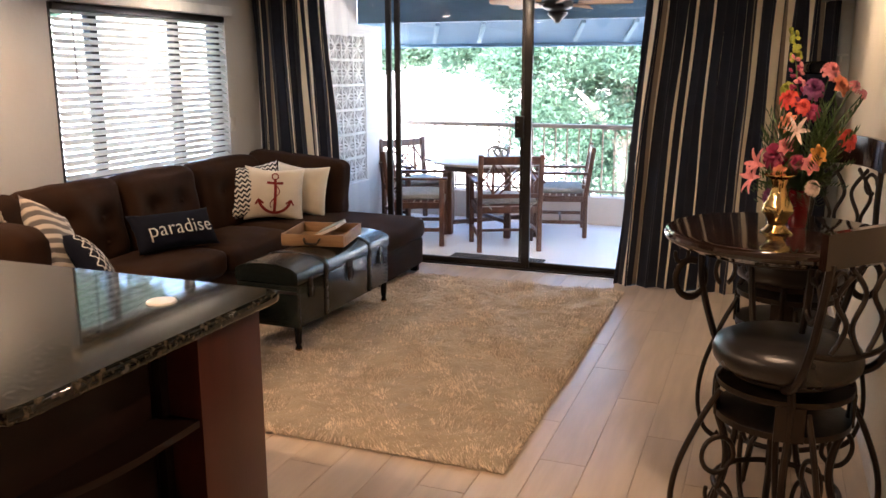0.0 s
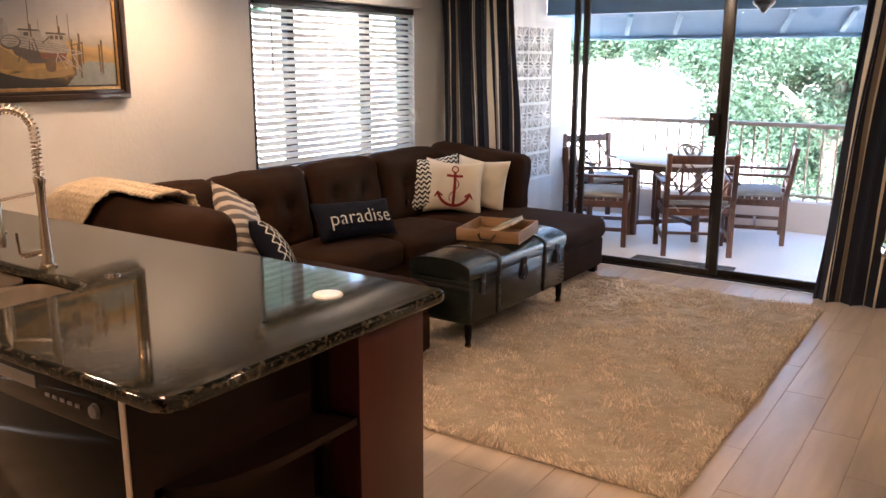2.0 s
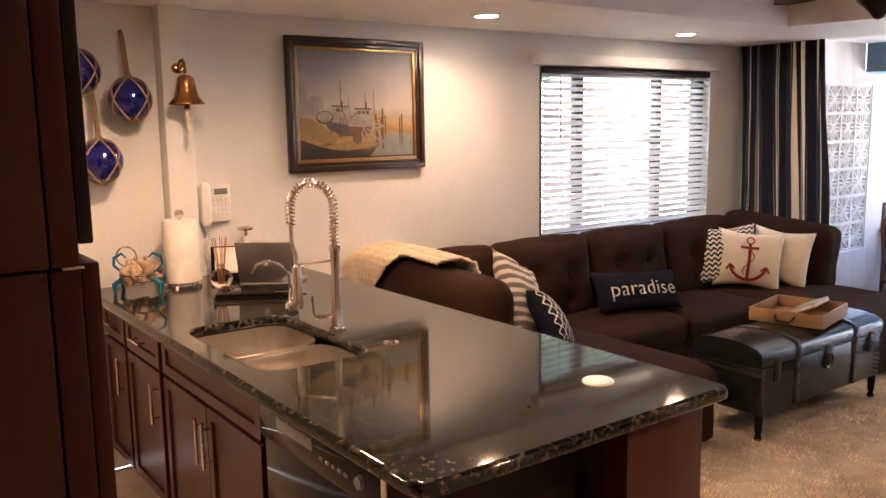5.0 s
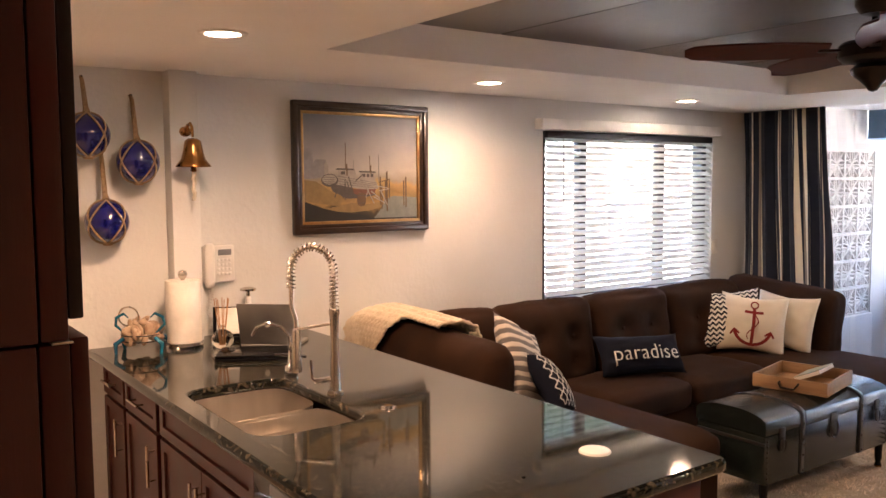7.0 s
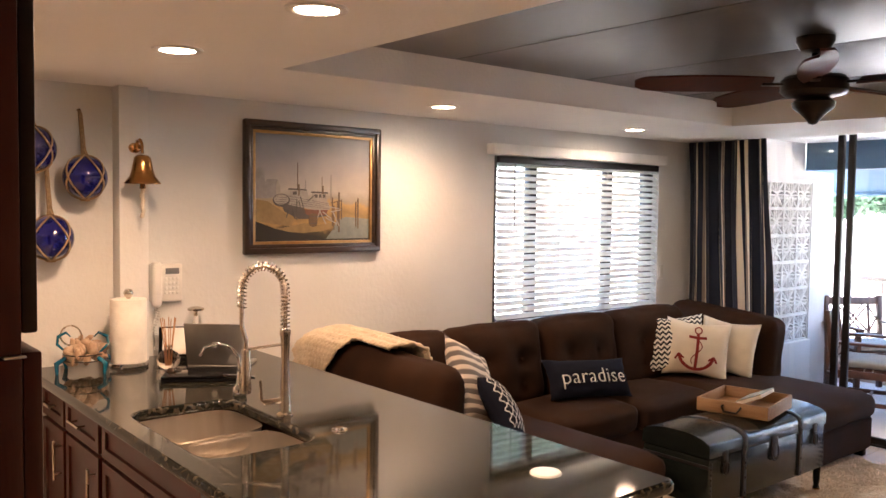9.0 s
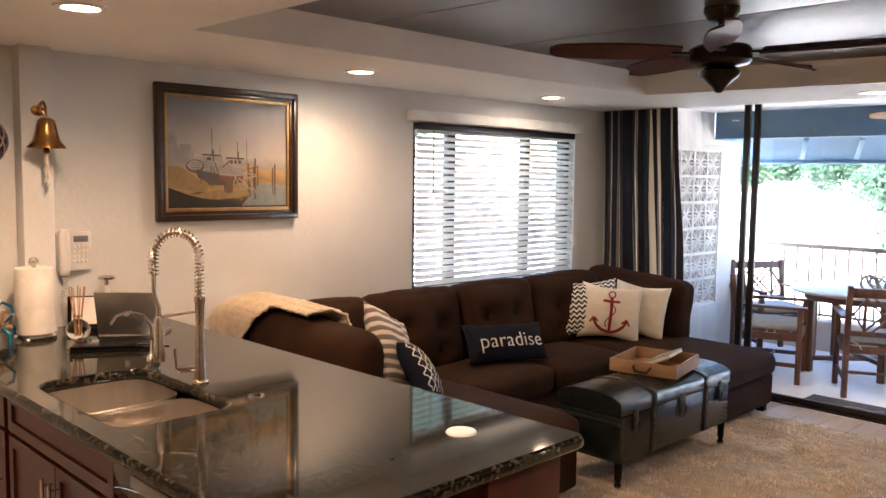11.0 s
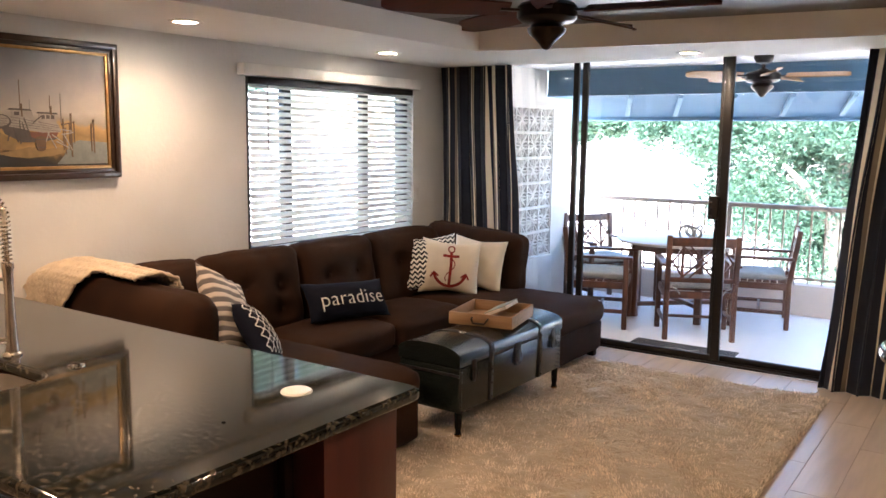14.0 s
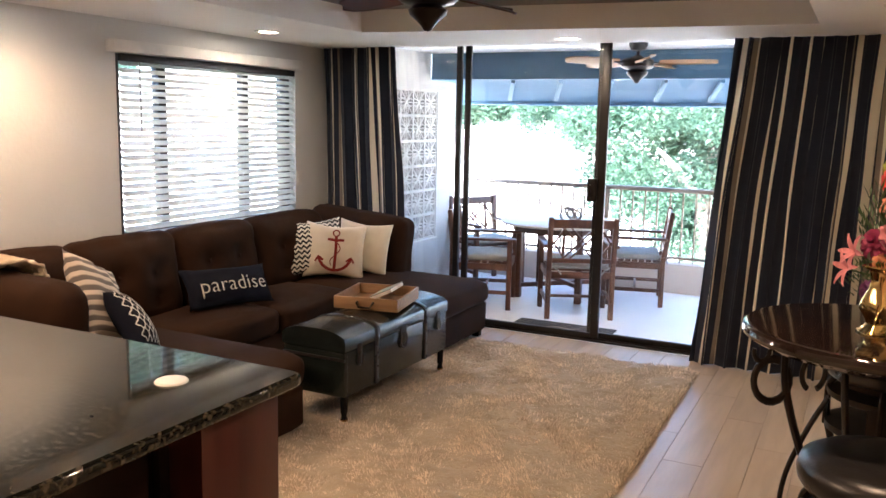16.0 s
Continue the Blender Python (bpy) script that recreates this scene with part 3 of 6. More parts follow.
def base_unit(x0, x1, label, doors, drawer_handle=True):
    c = thing("base_cabinet", label, "cabinet", group="base cabinets under the granite top")
    bm = bmesh.new()
    for a, d in ((x0, x0 + 0.018), (x1 - 0.018, x1)):
        bx(bm, a, d, cab_y + 0.022, cab_b, 0.10, 0.868)
    bx(bm, x0 + 0.018, x1 - 0.018, cab_y + 0.022, cab_b, 0.10, 0.118)
    bx(bm, x0 + 0.018, x1 - 0.018, cab_b - 0.01, cab_b, 0.118, 0.868)
    bx(bm, x0 + 0.018, x1 - 0.018, cab_y + 0.022, cab_y + 0.04, 0.69, 0.715)
    bx(bm, x0, x1, cab_y + 0.09, cab_y + 0.105, 0.0, 0.10)
    part("body", bm, CHERRY, c)
    mid = (x0 + x1) / 2
    shaker(c, "drawer_front", x0 + 0.012, x1 - 0.012, 0.705, 0.855, cab_y, (mid - 0.05, 0.78, mid + 0.05, 0.78) if drawer_handle else None)
    w = (x1 - x0 - 0.024) / doors
    for i in range(doors):
        a, d = x0 + 0.012 + w * i + 0.002, x0 + 0.012 + w * (i + 1) - 0.002
        hx = d - 0.03 if (i == 0 and doors > 1) or doors == 1 else a + 0.03
        shaker(c, "cabinet_door", a, d, 0.125, 0.69, cab_y, (hx, 0.50, hx, 0.62))
    return c


base_unit(-3.98, -3.62, "narrow dark cherry base cabinet with drawer and door", 1)
base_unit(-3.61, -3.14, "dark cherry base cabinet with drawer above one door", 1)
base_unit(-3.12, -2.17, "wide dark cherry sink base cabinet with two doors", 2, False)

dw = thing("dishwasher", "black glossy dishwasher built in under the counter", "dishwasher")
part("body", box(-2.155, -1.455, cab_y + 0.03, cab_b, 0.10, 0.865), BLACK_GLOSS, dw)
part("door", box(-2.15, -1.46, cab_y, cab_y + 0.028, 0.13, 0.735, 0.006), BLACK_GLOSS, dw)
b = box(-2.15, -1.46, cab_y - 0.018, cab_y + 0.028, 0.742, 0.862, 0.012)
part("control_panel", b, BLACK_GLOSS, dw)
part("grip_recess", box(-2.02, -1.80, cab_y - 0.022, cab_y - 0.012, 0.80, 0.835, 0.004), GREY_PLASTIC, dw)
for i in range(5):
    part("button", box(-1.76 + i * 0.032, -1.74 + i * 0.032, cab_y - 0.021, cab_y - 0.016, 0.79, 0.80, 0.001, seg=1), GREY_PLASTIC, dw)
bb = lathe(bmesh.new(), [(0, 0.012), (0.016, 0.010), (0.020, 0), (0, 0)], 20)
bmesh.ops.transform(bb, matrix=pose(-1.55, cab_y - 0.018, 0.80, 90, 0, 0), verts=bb.verts[:])
part("dial", bb, GREY_PLASTIC, dw)
part("toe_panel", box(-2.15, -1.46, cab_y + 0.08, cab_y + 0.095, 0.0, 0.12), BLACK_GLOSS, dw)

end = thing("end_shelf", "open dark cherry end shelf with curved shelves", "shelf")
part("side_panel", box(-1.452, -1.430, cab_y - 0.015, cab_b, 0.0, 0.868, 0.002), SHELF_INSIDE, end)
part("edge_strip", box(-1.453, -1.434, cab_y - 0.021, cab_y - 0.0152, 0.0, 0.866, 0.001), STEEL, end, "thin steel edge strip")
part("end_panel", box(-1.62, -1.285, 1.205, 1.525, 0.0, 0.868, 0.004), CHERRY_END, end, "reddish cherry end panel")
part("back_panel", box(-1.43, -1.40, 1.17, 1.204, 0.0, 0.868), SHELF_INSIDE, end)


def curved_shelf(z):
    bm = bmesh.new()
    edge = [(-1.429, 0.60)]
    for i in range(13):
        a = radians(-90 + 90 * i / 12)
        edge.append((-1.429 + 0.135 * math.cos(a) , 1.0 + 0.38 * math.sin(a)))
    edge += [(-1.294, 1.203), (-1.429, 1.203)]
    lo = [bm.verts.new((x, y, z - 0.022)) for x, y in edge]
    hi = [bm.verts.new((x, y, z)) for x, y in edge]
    n = len(edge)
    bm.faces.new(lo)
    bm.faces.new(hi)
    for i in range(n):
        bm.faces.new((lo[i], lo[(i + 1) % n], hi[(i + 1) % n], hi[i]))
    return bm


# Shelves take the darkened cherry so the recess reads as shaded.
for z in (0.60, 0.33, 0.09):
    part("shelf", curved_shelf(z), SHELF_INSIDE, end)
part("bar_back", box(WX + 0.01, -1.63, 1.30, 1.33, 0.0, 0.868), CHERRY, end)

# sink
sink = thing("double_sink", "brushed steel undermount double-bowl kitchen sink", "sink")


def bowl(x0, x1, y0, y1):
    bm = bmesh.new()
    n, rings = 32, []
    for s, z in ((1.0, 0.868), (0.985, 0.85), (0.95, 0.74), (0.90, 0.69), (0.75, 0.675), (0.12, 0.668)):
        ring = []
        for j in range(n):
            a = 2 * math.pi * j / n
            c, q = math.cos(a), math.sin(a)
            x = math.copysign(abs(c) ** 0.42, c) * (x1 - x0) / 2 * s + (x0 + x1) / 2
            y = math.copysign(abs(q) ** 0.42, q) * (y1 - y0) / 2 * s + (y0 + y1) / 2
            ring.append(bm.verts.new((x, y, z)))
        rings.append(ring)
    for a, c in zip(rings, rings[1:]):
        for j in range(n):
            bm.faces.new((a[j], a[(j + 1) % n], c[(j + 1) % n], c[j]))
    bm.faces.new(rings[-1])
    return bm


part("bowl", bowl(-2.935, -2.572, 0.588, 0.997), STEEL, sink)
part("bowl", bowl(-2.556, -2.203, 0.588, 0.997), STEEL, sink)
part("divider", box(-2.578, -2.550, 0.60, 0.985, 0.80, 0.862, 0.008), STEEL, sink)
for x in (-2.73, -2.395):
    part("drain", lathe(bmesh.new(), [(0, 0.008), (0.03, 0.006), (0.042, 0.002), (0.045, 0), (0, 0)], 20, x, 0.8, 0.668), CHROME, sink)

# ---- rug ----
RUG = material("shag_rug", (0.46, 0.38, 0.27), 1.0, second=(0.36, 0.29, 0.20), scale=9, bump=0.01, bump_scale=45, sheen=0.2)


def rug():
    bm = bmesh.new()
    x0, x1, y0, y1, st = -2.95, -0.685, 2.31, 5.25, 0.022
    nx, ny = int((x1 - x0) / st), int((y1 - y0) / st)
    grid = []
    for i in range(nx + 1):
        row = []
        for j in range(ny + 1):
            e = min(i, nx - i, j, ny - j)
            x, y = x0 + (x1 - x0) * i / nx, y0 + (y1 - y0) * j / ny
            p = Vector((x, y, 0))
            z = 0.028 + 0.010 * noise.noise(p * 9) + 0.012 * noise.noise(p * 28) + 0.006 * noise.noise(p * 4)
            z = 0.002 if e == 0 else z * (0.72 if e == 1 else 1)
            w = 0.012
            row.append(bm.verts.new((x + w * noise.noise(p * 14), y + w * noise.noise(p * 14 + Vector((9, 0, 0))), max(z, 0.002))))
        grid.append(row)
    for i in range(nx):
        for j in range(ny):
            bm.faces.new((grid[i][j], grid[i + 1][j], grid[i + 1][j + 1], grid[i][j + 1]))
    return bm


rug_ob = thing("area_rug", "thick beige shag area rug on the tile floor", "rug")
part("backing", rug(), RUG, rug_ob, "", 180)


def island_variation(m, lo, hi):
    """Varies the brightness of each loose piece of a mesh."""
    t, p = m.node_tree, m.node_tree.nodes["Principled BSDF"]
    src = p.inputs["Base Color"].links[0].from_socket
    ge = t.nodes.new("ShaderNodeNewGeometry")
    mr = t.nodes.new("ShaderNodeMapRange")
    mr.inputs["To Min"].default_value, mr.inputs["To Max"].default_value = lo, hi
    hs = t.nodes.new("ShaderNodeHueSaturation")
    t.links.new(ge.outputs["Random Per Island"], mr.inputs["Value"])
    t.links.new(mr.outputs[0], hs.inputs["Value"])
    t.links.new(src, hs.inputs["Color"])
    t.links.new(hs.outputs[0], p.inputs["Base Color"])
    return m


def pile(x0, x1, y0, y1, n, seed):
    """Yarn ends of the shag, each a thin leaning cone, combed in drifting directions."""
    rng = np.random.default_rng(seed)
    x, y = rng.uniform(x0, x1, n), rng.uniform(y0, y1, n)
    swirl = 2.2 * np.sin(x * 3.1 + 1.7 * np.sin(y * 2.3)) + 1.6 * np.sin(y * 4.1 + x * 1.9) + rng.normal(0, 0.8, n)
    lean, ht, w = rng.uniform(0.010, 0.026, n), rng.uniform(0.020, 0.042, n) + 0.011 * np.sin(x * 31 + 3 * np.sin(y * 19)) * np.sin(y * 27 + 2 * np.sin(x * 23)) + 0.005 * np.sin(x * 11 + 2 * np.sin(y * 7)), rng.uniform(0.004, 0.0085, n)
    tip = np.stack((x + lean * np.cos(swirl), y + lean * np.sin(swirl), ht), 1)
    vs = np.empty((n, 4, 3))
    for k in range(3):
        an = swirl + k * 2.094
        vs[:, k] = np.stack((x + w * np.cos(an), y + w * np.sin(an), np.full(n, 0.008)), 1)
    vs[:, 3] = tip
    i = np.arange(n) * 4
    fs = np.concatenate([np.stack((i + p, i + q, i + 3), 1) for p, q in ((0, 1), (1, 2), (2, 0))])
    me = bpy.data.meshes.new("shag_yarn")
    me.from_pydata(vs.reshape(-1, 3).tolist(), [], fs.tolist())
    me.materials.append(island_variation(material("shag_yarn", (0.76, 0.64, 0.50), 1.0, second=(0.56, 0.46, 0.35), scale=7, spread=(0.40, 0.60)), 0.55, 1.26))
    me.shade_smooth()
    o = new("shag_yarn", me)
    o.parent = rug_ob
    return tagged(o, kind="stuff")


pile(-2.95, -0.68, 2.305, 5.255, 120000, 21)

# ---- trunk ----
trunk = thing("storage_trunk", "black leather storage trunk with domed lid, straps and studs", "trunk", pose(-2.378, 3.823, 0.036, 0, 0, -0.9))


def trunk_parts():
    hx, hy = 0.205, 0.585
    bm = bmesh.new()
    bx(bm, -hx, hx, -hy, hy, 0.135, 0.385, 0.008)
    part("body", bm, TRUNK_LEATHER, trunk)
    bm = bmesh.new()
    prof = [(-hx - 0.004, 0.392), (-hx - 0.004, 0.45)] + [(-hx * math.cos(radians(a)), 0.455 + 0.048 * math.sin(radians(a))) for a in range(10, 171, 16)] + [(hx + 0.004, 0.45), (hx + 0.004, 0.392)]
    ends = [[bm.verts.new((x, y, z)) for x, z in prof] for y in (-hy - 0.004, -hy + 0.02, 0, hy - 0.02, hy + 0.004)]
    for a, c in zip(ends, ends[1:]):
        for i in range(len(prof)):
            k = (i + 1) % len(prof)
            bm.faces.new((a[i], a[k], c[k], c[i]))
    bm.faces.new(ends[0])
    bm.faces.new(ends[-1])
    bmesh.ops.bevel(bm, geom=[e for e in bm.edges if len(e.link_faces) == 2 and e.calc_face_angle(0) > 0.9], offset=0.008, segments=2, affect="EDGES")
    part("lid", bm, TRUNK_LEATHER, trunk)
    for y in (-0.27, 0.30):
        bm = bmesh.new()
        w = 0.02
        path = [(hx + 0.006, 0.14), (hx + 0.006, 0.37), (hx + 0.01, 0.385), (hx + 0.010, 0.452)] + [((hx + 0.004) * math.cos(radians(a)), 0.459 + 0.048 * math.sin(radians(a))) for a in range(10, 171, 16)] + [(-hx - 0.01, 0.452), (-hx - 0.006, 0.14)]
        last = None
        for x, z in path:
            row = [bm.verts.new((x, y - w, z)), bm.verts.new((x, y + w, z))]
            if last:
                bm.faces.new((last[0], last[1], row[1], row[0]))
            last = row
        st = part("strap", bm, LEATHER, trunk)
        md = st.modifiers.new("thickness", "SOLIDIFY")
        md.thickness = 0.005
        for z in (0.16, 0.24, 0.32, 0.405):
            part("buckle_stud", stud(hx + 0.011, y, z), IRON, st)
    for y in (-0.45, 0.02, 0.46):
        bm = bmesh.new()
        s = 1.5 if abs(y) < 0.1 else 1.0
        bx(bm, hx + 0.002, hx + 0.010, y - 0.022 * s, y + 0.022 * s, 0.355, 0.415, 0.004)
        bx(bm, hx + 0.004, hx + 0.014, y - 0.014 * s, y + 0.014 * s, 0.30, 0.37, 0.004)
        tube(bm, [(hx + 0.012, y + 0.024 * s * math.cos(q * 0.5236), 0.325 + 0.03 * s * math.sin(q * 0.5236)) for q in range(12)], 0.005, 6, True)
        part("latch", bm, IRON, trunk, "dark metal hasp latch")
    for x in (-hx + 0.025, hx - 0.025):
        for y in (-hy + 0.03, hy - 0.03):
            lg = part("leg", lathe(bmesh.new(), [(0.017, 0.0), (0.020, 0.01), (0.014, 0.03), (0.020, 0.05), (0.022, 0.138), (0, 0.138)], 14, x, y), BLACK_GLOSS, trunk)
            part("foot_cap", lathe(bmesh.new(), [(0, -0.001), (0.019, 0.0), (0.022, 0.008), (0.016, 0.016), (0, 0.017)], 14, x, y), BRASS, lg, "brass foot cap")
    for sx in (-1, 1):
        for y in (-hy, hy):
            for k in range(9):
                part("stud", stud(sx * (hx + 0.001) , y - math.copysign(0.018, y), 0.145 + k * 0.027, sx), IRON, trunk)
    for y in (-hy - 0.001, hy + 0.001):
        part("end_strap", box(-hx, hx, y - 0.003, y + 0.003, 0.335, 0.352, 0.002), LEATHER, trunk)


def stud(x, y, z, sx=1):
    bm = lathe(bmesh.new(), [(0, 0.005), (0.005, 0.003), (0.007, 0), (0, 0)], 8)
    bmesh.ops.transform(bm, matrix=pose(x, y, z, 0, 90 * sx, 0), verts=bm.verts[:])
    return bm


trunk_parts()

# ---- recessed lamps ----
# The last three are unseen, added to brighten the floor and the kitchen.
for x, y, w in ((-2.82, 0.75, 7.0), (-1.93, 0.80, 5.5), (-3.47, 2.53, 4.2), (-3.56, 4.35, 1.0), (-1.71, 5.30, 1.5), (0.30, 4.20, 0.9), (0.06, 1.70, 4.5), (-2.6, -1.2, 6)):
    lp = thing("recessed_downlight", "round white recessed ceiling downlight, real or added, lit warm", "ceiling lamp", pose(x, y, CZ), "ceiling downlights")
    bm = lathe(bmesh.new(), [(0.062, 0.001), (0.062, -0.004), (0.068, -0.008), (0.088, -0.006), (0.092, 0.0), (0.092, 0.001)], 32)
    part("trim_ring", bm, WHITE_PAINT, lp)
    part("lens", lathe(bmesh.new(), [(0, -0.003), (0.0615, -0.003), (0.0615, -0.001), (0, -0.001)], 24), LAMP_GLOW, lp)
    sp = new("downlight_beam", bpy.data.lights.new("downlight_beam", "SPOT"))
    sp.data.energy, sp.data.color, sp.data.spot_size, sp.data.spot_blend, sp.data.shadow_soft_size = w, WARM, radians(162), 0.7, 0.07
    sp.location = (x, y, CZ - 0.03)


# ---- balcony ----
BF, RY = -0.03, 8.20
structure("balcony_floor", box(-4.2, 2.5, DY + 0.12, RY + 0.12, -0.25, BF), BALCONY_FLOOR, "pale tiled balcony floor", "floor")
structure("balcony_ceiling", box(-4.6, 2.5, DY + 0.12, 7.06, 2.305, 2.46), CEILING, "white painted balcony ceiling", "ceiling")
structure("balcony_parapet", box(-3.70, 2.5, RY - 0.10, RY + 0.12, BF, 0.27, 0.01), PARAPET, "low beige masonry parapet under the railing", "wall")
structure("balcony_end_wall", box(2.3, 2.5, DY + 0.12, RY - 0.1, BF, 2.06), BALCONY_WALL, "white masonry wall at the balcony's end", "wall")
# side wall with a pierced block screen
SX, SY0, SZ0, BS = -3.70, 6.23, 0.475, 0.245
b = bmesh.new()
bx(b, SX - 0.14, SX, DY + 0.12, SY0, BF, 2.305)
bx(b, SX - 0.14, SX + 0.03, SY0, SY0 + 4 * BS, BF, SZ0, 0.01)
bx(b, SX - 0.14, SX, SY0, 7.06, SZ0 + 6 * BS, 2.305)
bx(b, SX - 0.14, SX, 7.06, SY0 + 4 * BS, SZ0 + 6 * BS, 2.05)
bx(b, SX - 0.14, SX, SY0 + 4 * BS, 7.62, BF, 2.05)
bx(b, SX - 0.14, SX, 7.62, RY + 0.12, BF, 0.27)
structure("balcony_side_wall", b, BALCONY_WALL, "white rough masonry side wall of the balcony", "wall")
screen = thing("breeze_block_screen", "white pierced concrete breeze block screen with leaf pattern", "block screen", kind="structure")


def breeze_block():
    h, d, bm = BS / 2, 0.05, bmesh.new()
    t = 0.012
    for a, c in ((-h, -h + t), (h - t, h)):
        bx(bm, -d, d, a, c, -h, h)
        bx(bm, -d, d, -h + t, h - t, a, c)
    for k in range(4):
        q = k * 90
        m = pose(0, 0, 0, q, 0, 0)
        bx(bm, -d * 0.9, d * 0.9, -0.005, 0.005, 0, h, m=m)
        for s in (-1, 1):
            pts = [(0.0, 0.0), (0.020, 0.045), (0.030, 0.075), (0.022, 0.100), (0.0, h - t)]
            pts = [(s * (y + 0.008), z + 0.004) for y, z in pts]
            last = None
            for y, z in pts:
                r4 = [bm.verts.new(m @ Vector((x, y + e, z))) for x, e in ((-d * 0.9, -0.006), (d * 0.9, -0.006), (d * 0.9, 0.006), (-d * 0.9, 0.006))]
                if last:
                    for i in range(4):
                        bm.faces.new((last[i], last[(i + 1) % 4], r4[(i + 1) % 4], r4[i]))
                last = r4
        m2 = pose(0, 0, 0, q + 45, 0, 0)
        bx(bm, -d * 0.9, d * 0.9, -0.006, 0.006, 0, h * 1.35, m=m2)
    return bm


first = None
for i in range(4):
    for k in range(6):
        if first is None:
            first = part("breeze_block", breeze_block(), BALCONY_WALL, screen)
            o = first
        else:
            o = new("breeze_block", first.data)
            o.parent = screen
        o.location = (SX - 0.06, SY0 + BS * (i + 0.5), SZ0 + BS * (k + 0.5))

# railing
rail = thing("balcony_railing", "tan painted metal railing with thin upright bars", "railing")
part("top_rail", box(SX, 2.3, RY - 0.03, RY + 0.05, 0.985, 1.03, 0.008), RAIL, rail)
part("bottom_rail", box(SX, 2.3, RY - 0.012, RY + 0.022, 0.305, 0.33, 0.004), RAIL, rail)
bar = None
for i in range(46):
    x = SX + 0.12 + i * 0.128
    if bar is None:
        bar = part("baluster", box(-0.008, 0.008, -0.008, 0.008, 0.27, 0.985), RAIL, rail)
        o = bar
    else:
        o = new("baluster", bar.data)
        o.parent = rail
    o.location = (x, RY + 0.005, 0)
for x in (-2.2, -0.2, 1.6):
    part("post", box(x - 0.02, x + 0.02, RY - 0.015, RY + 0.025, 0.27, 0.985, 0.003), RAIL, rail)

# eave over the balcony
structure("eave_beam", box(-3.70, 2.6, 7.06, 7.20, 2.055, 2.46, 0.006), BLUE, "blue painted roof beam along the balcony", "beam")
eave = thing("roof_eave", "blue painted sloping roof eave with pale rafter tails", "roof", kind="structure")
# Deck and fascia wear the lightened blue, as if lit from below.
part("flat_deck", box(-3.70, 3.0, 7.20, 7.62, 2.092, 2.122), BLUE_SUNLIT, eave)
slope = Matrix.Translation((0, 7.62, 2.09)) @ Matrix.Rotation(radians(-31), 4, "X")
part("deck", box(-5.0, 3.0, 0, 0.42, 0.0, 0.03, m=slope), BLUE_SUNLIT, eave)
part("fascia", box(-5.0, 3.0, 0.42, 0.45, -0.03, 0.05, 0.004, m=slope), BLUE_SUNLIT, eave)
for i in range(12):
    x = -3.05 + i * 0.51
    skew = slope @ Matrix.Translation((x, 0, 0)) @ Matrix.Rotation(radians(24), 4, "Z")
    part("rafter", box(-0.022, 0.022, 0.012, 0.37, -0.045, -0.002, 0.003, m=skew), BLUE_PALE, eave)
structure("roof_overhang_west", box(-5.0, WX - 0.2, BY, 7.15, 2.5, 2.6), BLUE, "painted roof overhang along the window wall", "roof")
structure("roof", box(-5.0, 2.6, BY - 0.4, 7.20, 2.62, 2.75), BALCONY_WALL, "flat roof over the apartment", "roof")


# ---- balcony furniture ----
def slab_part(name, parent, x0, x1, y0, y1, z0, z1, mat=None, m=None, bev=0.005):
    return part(name, box(x0, x1, y0, y1, z0, z1, bev, m), mat or TEAK, parent)


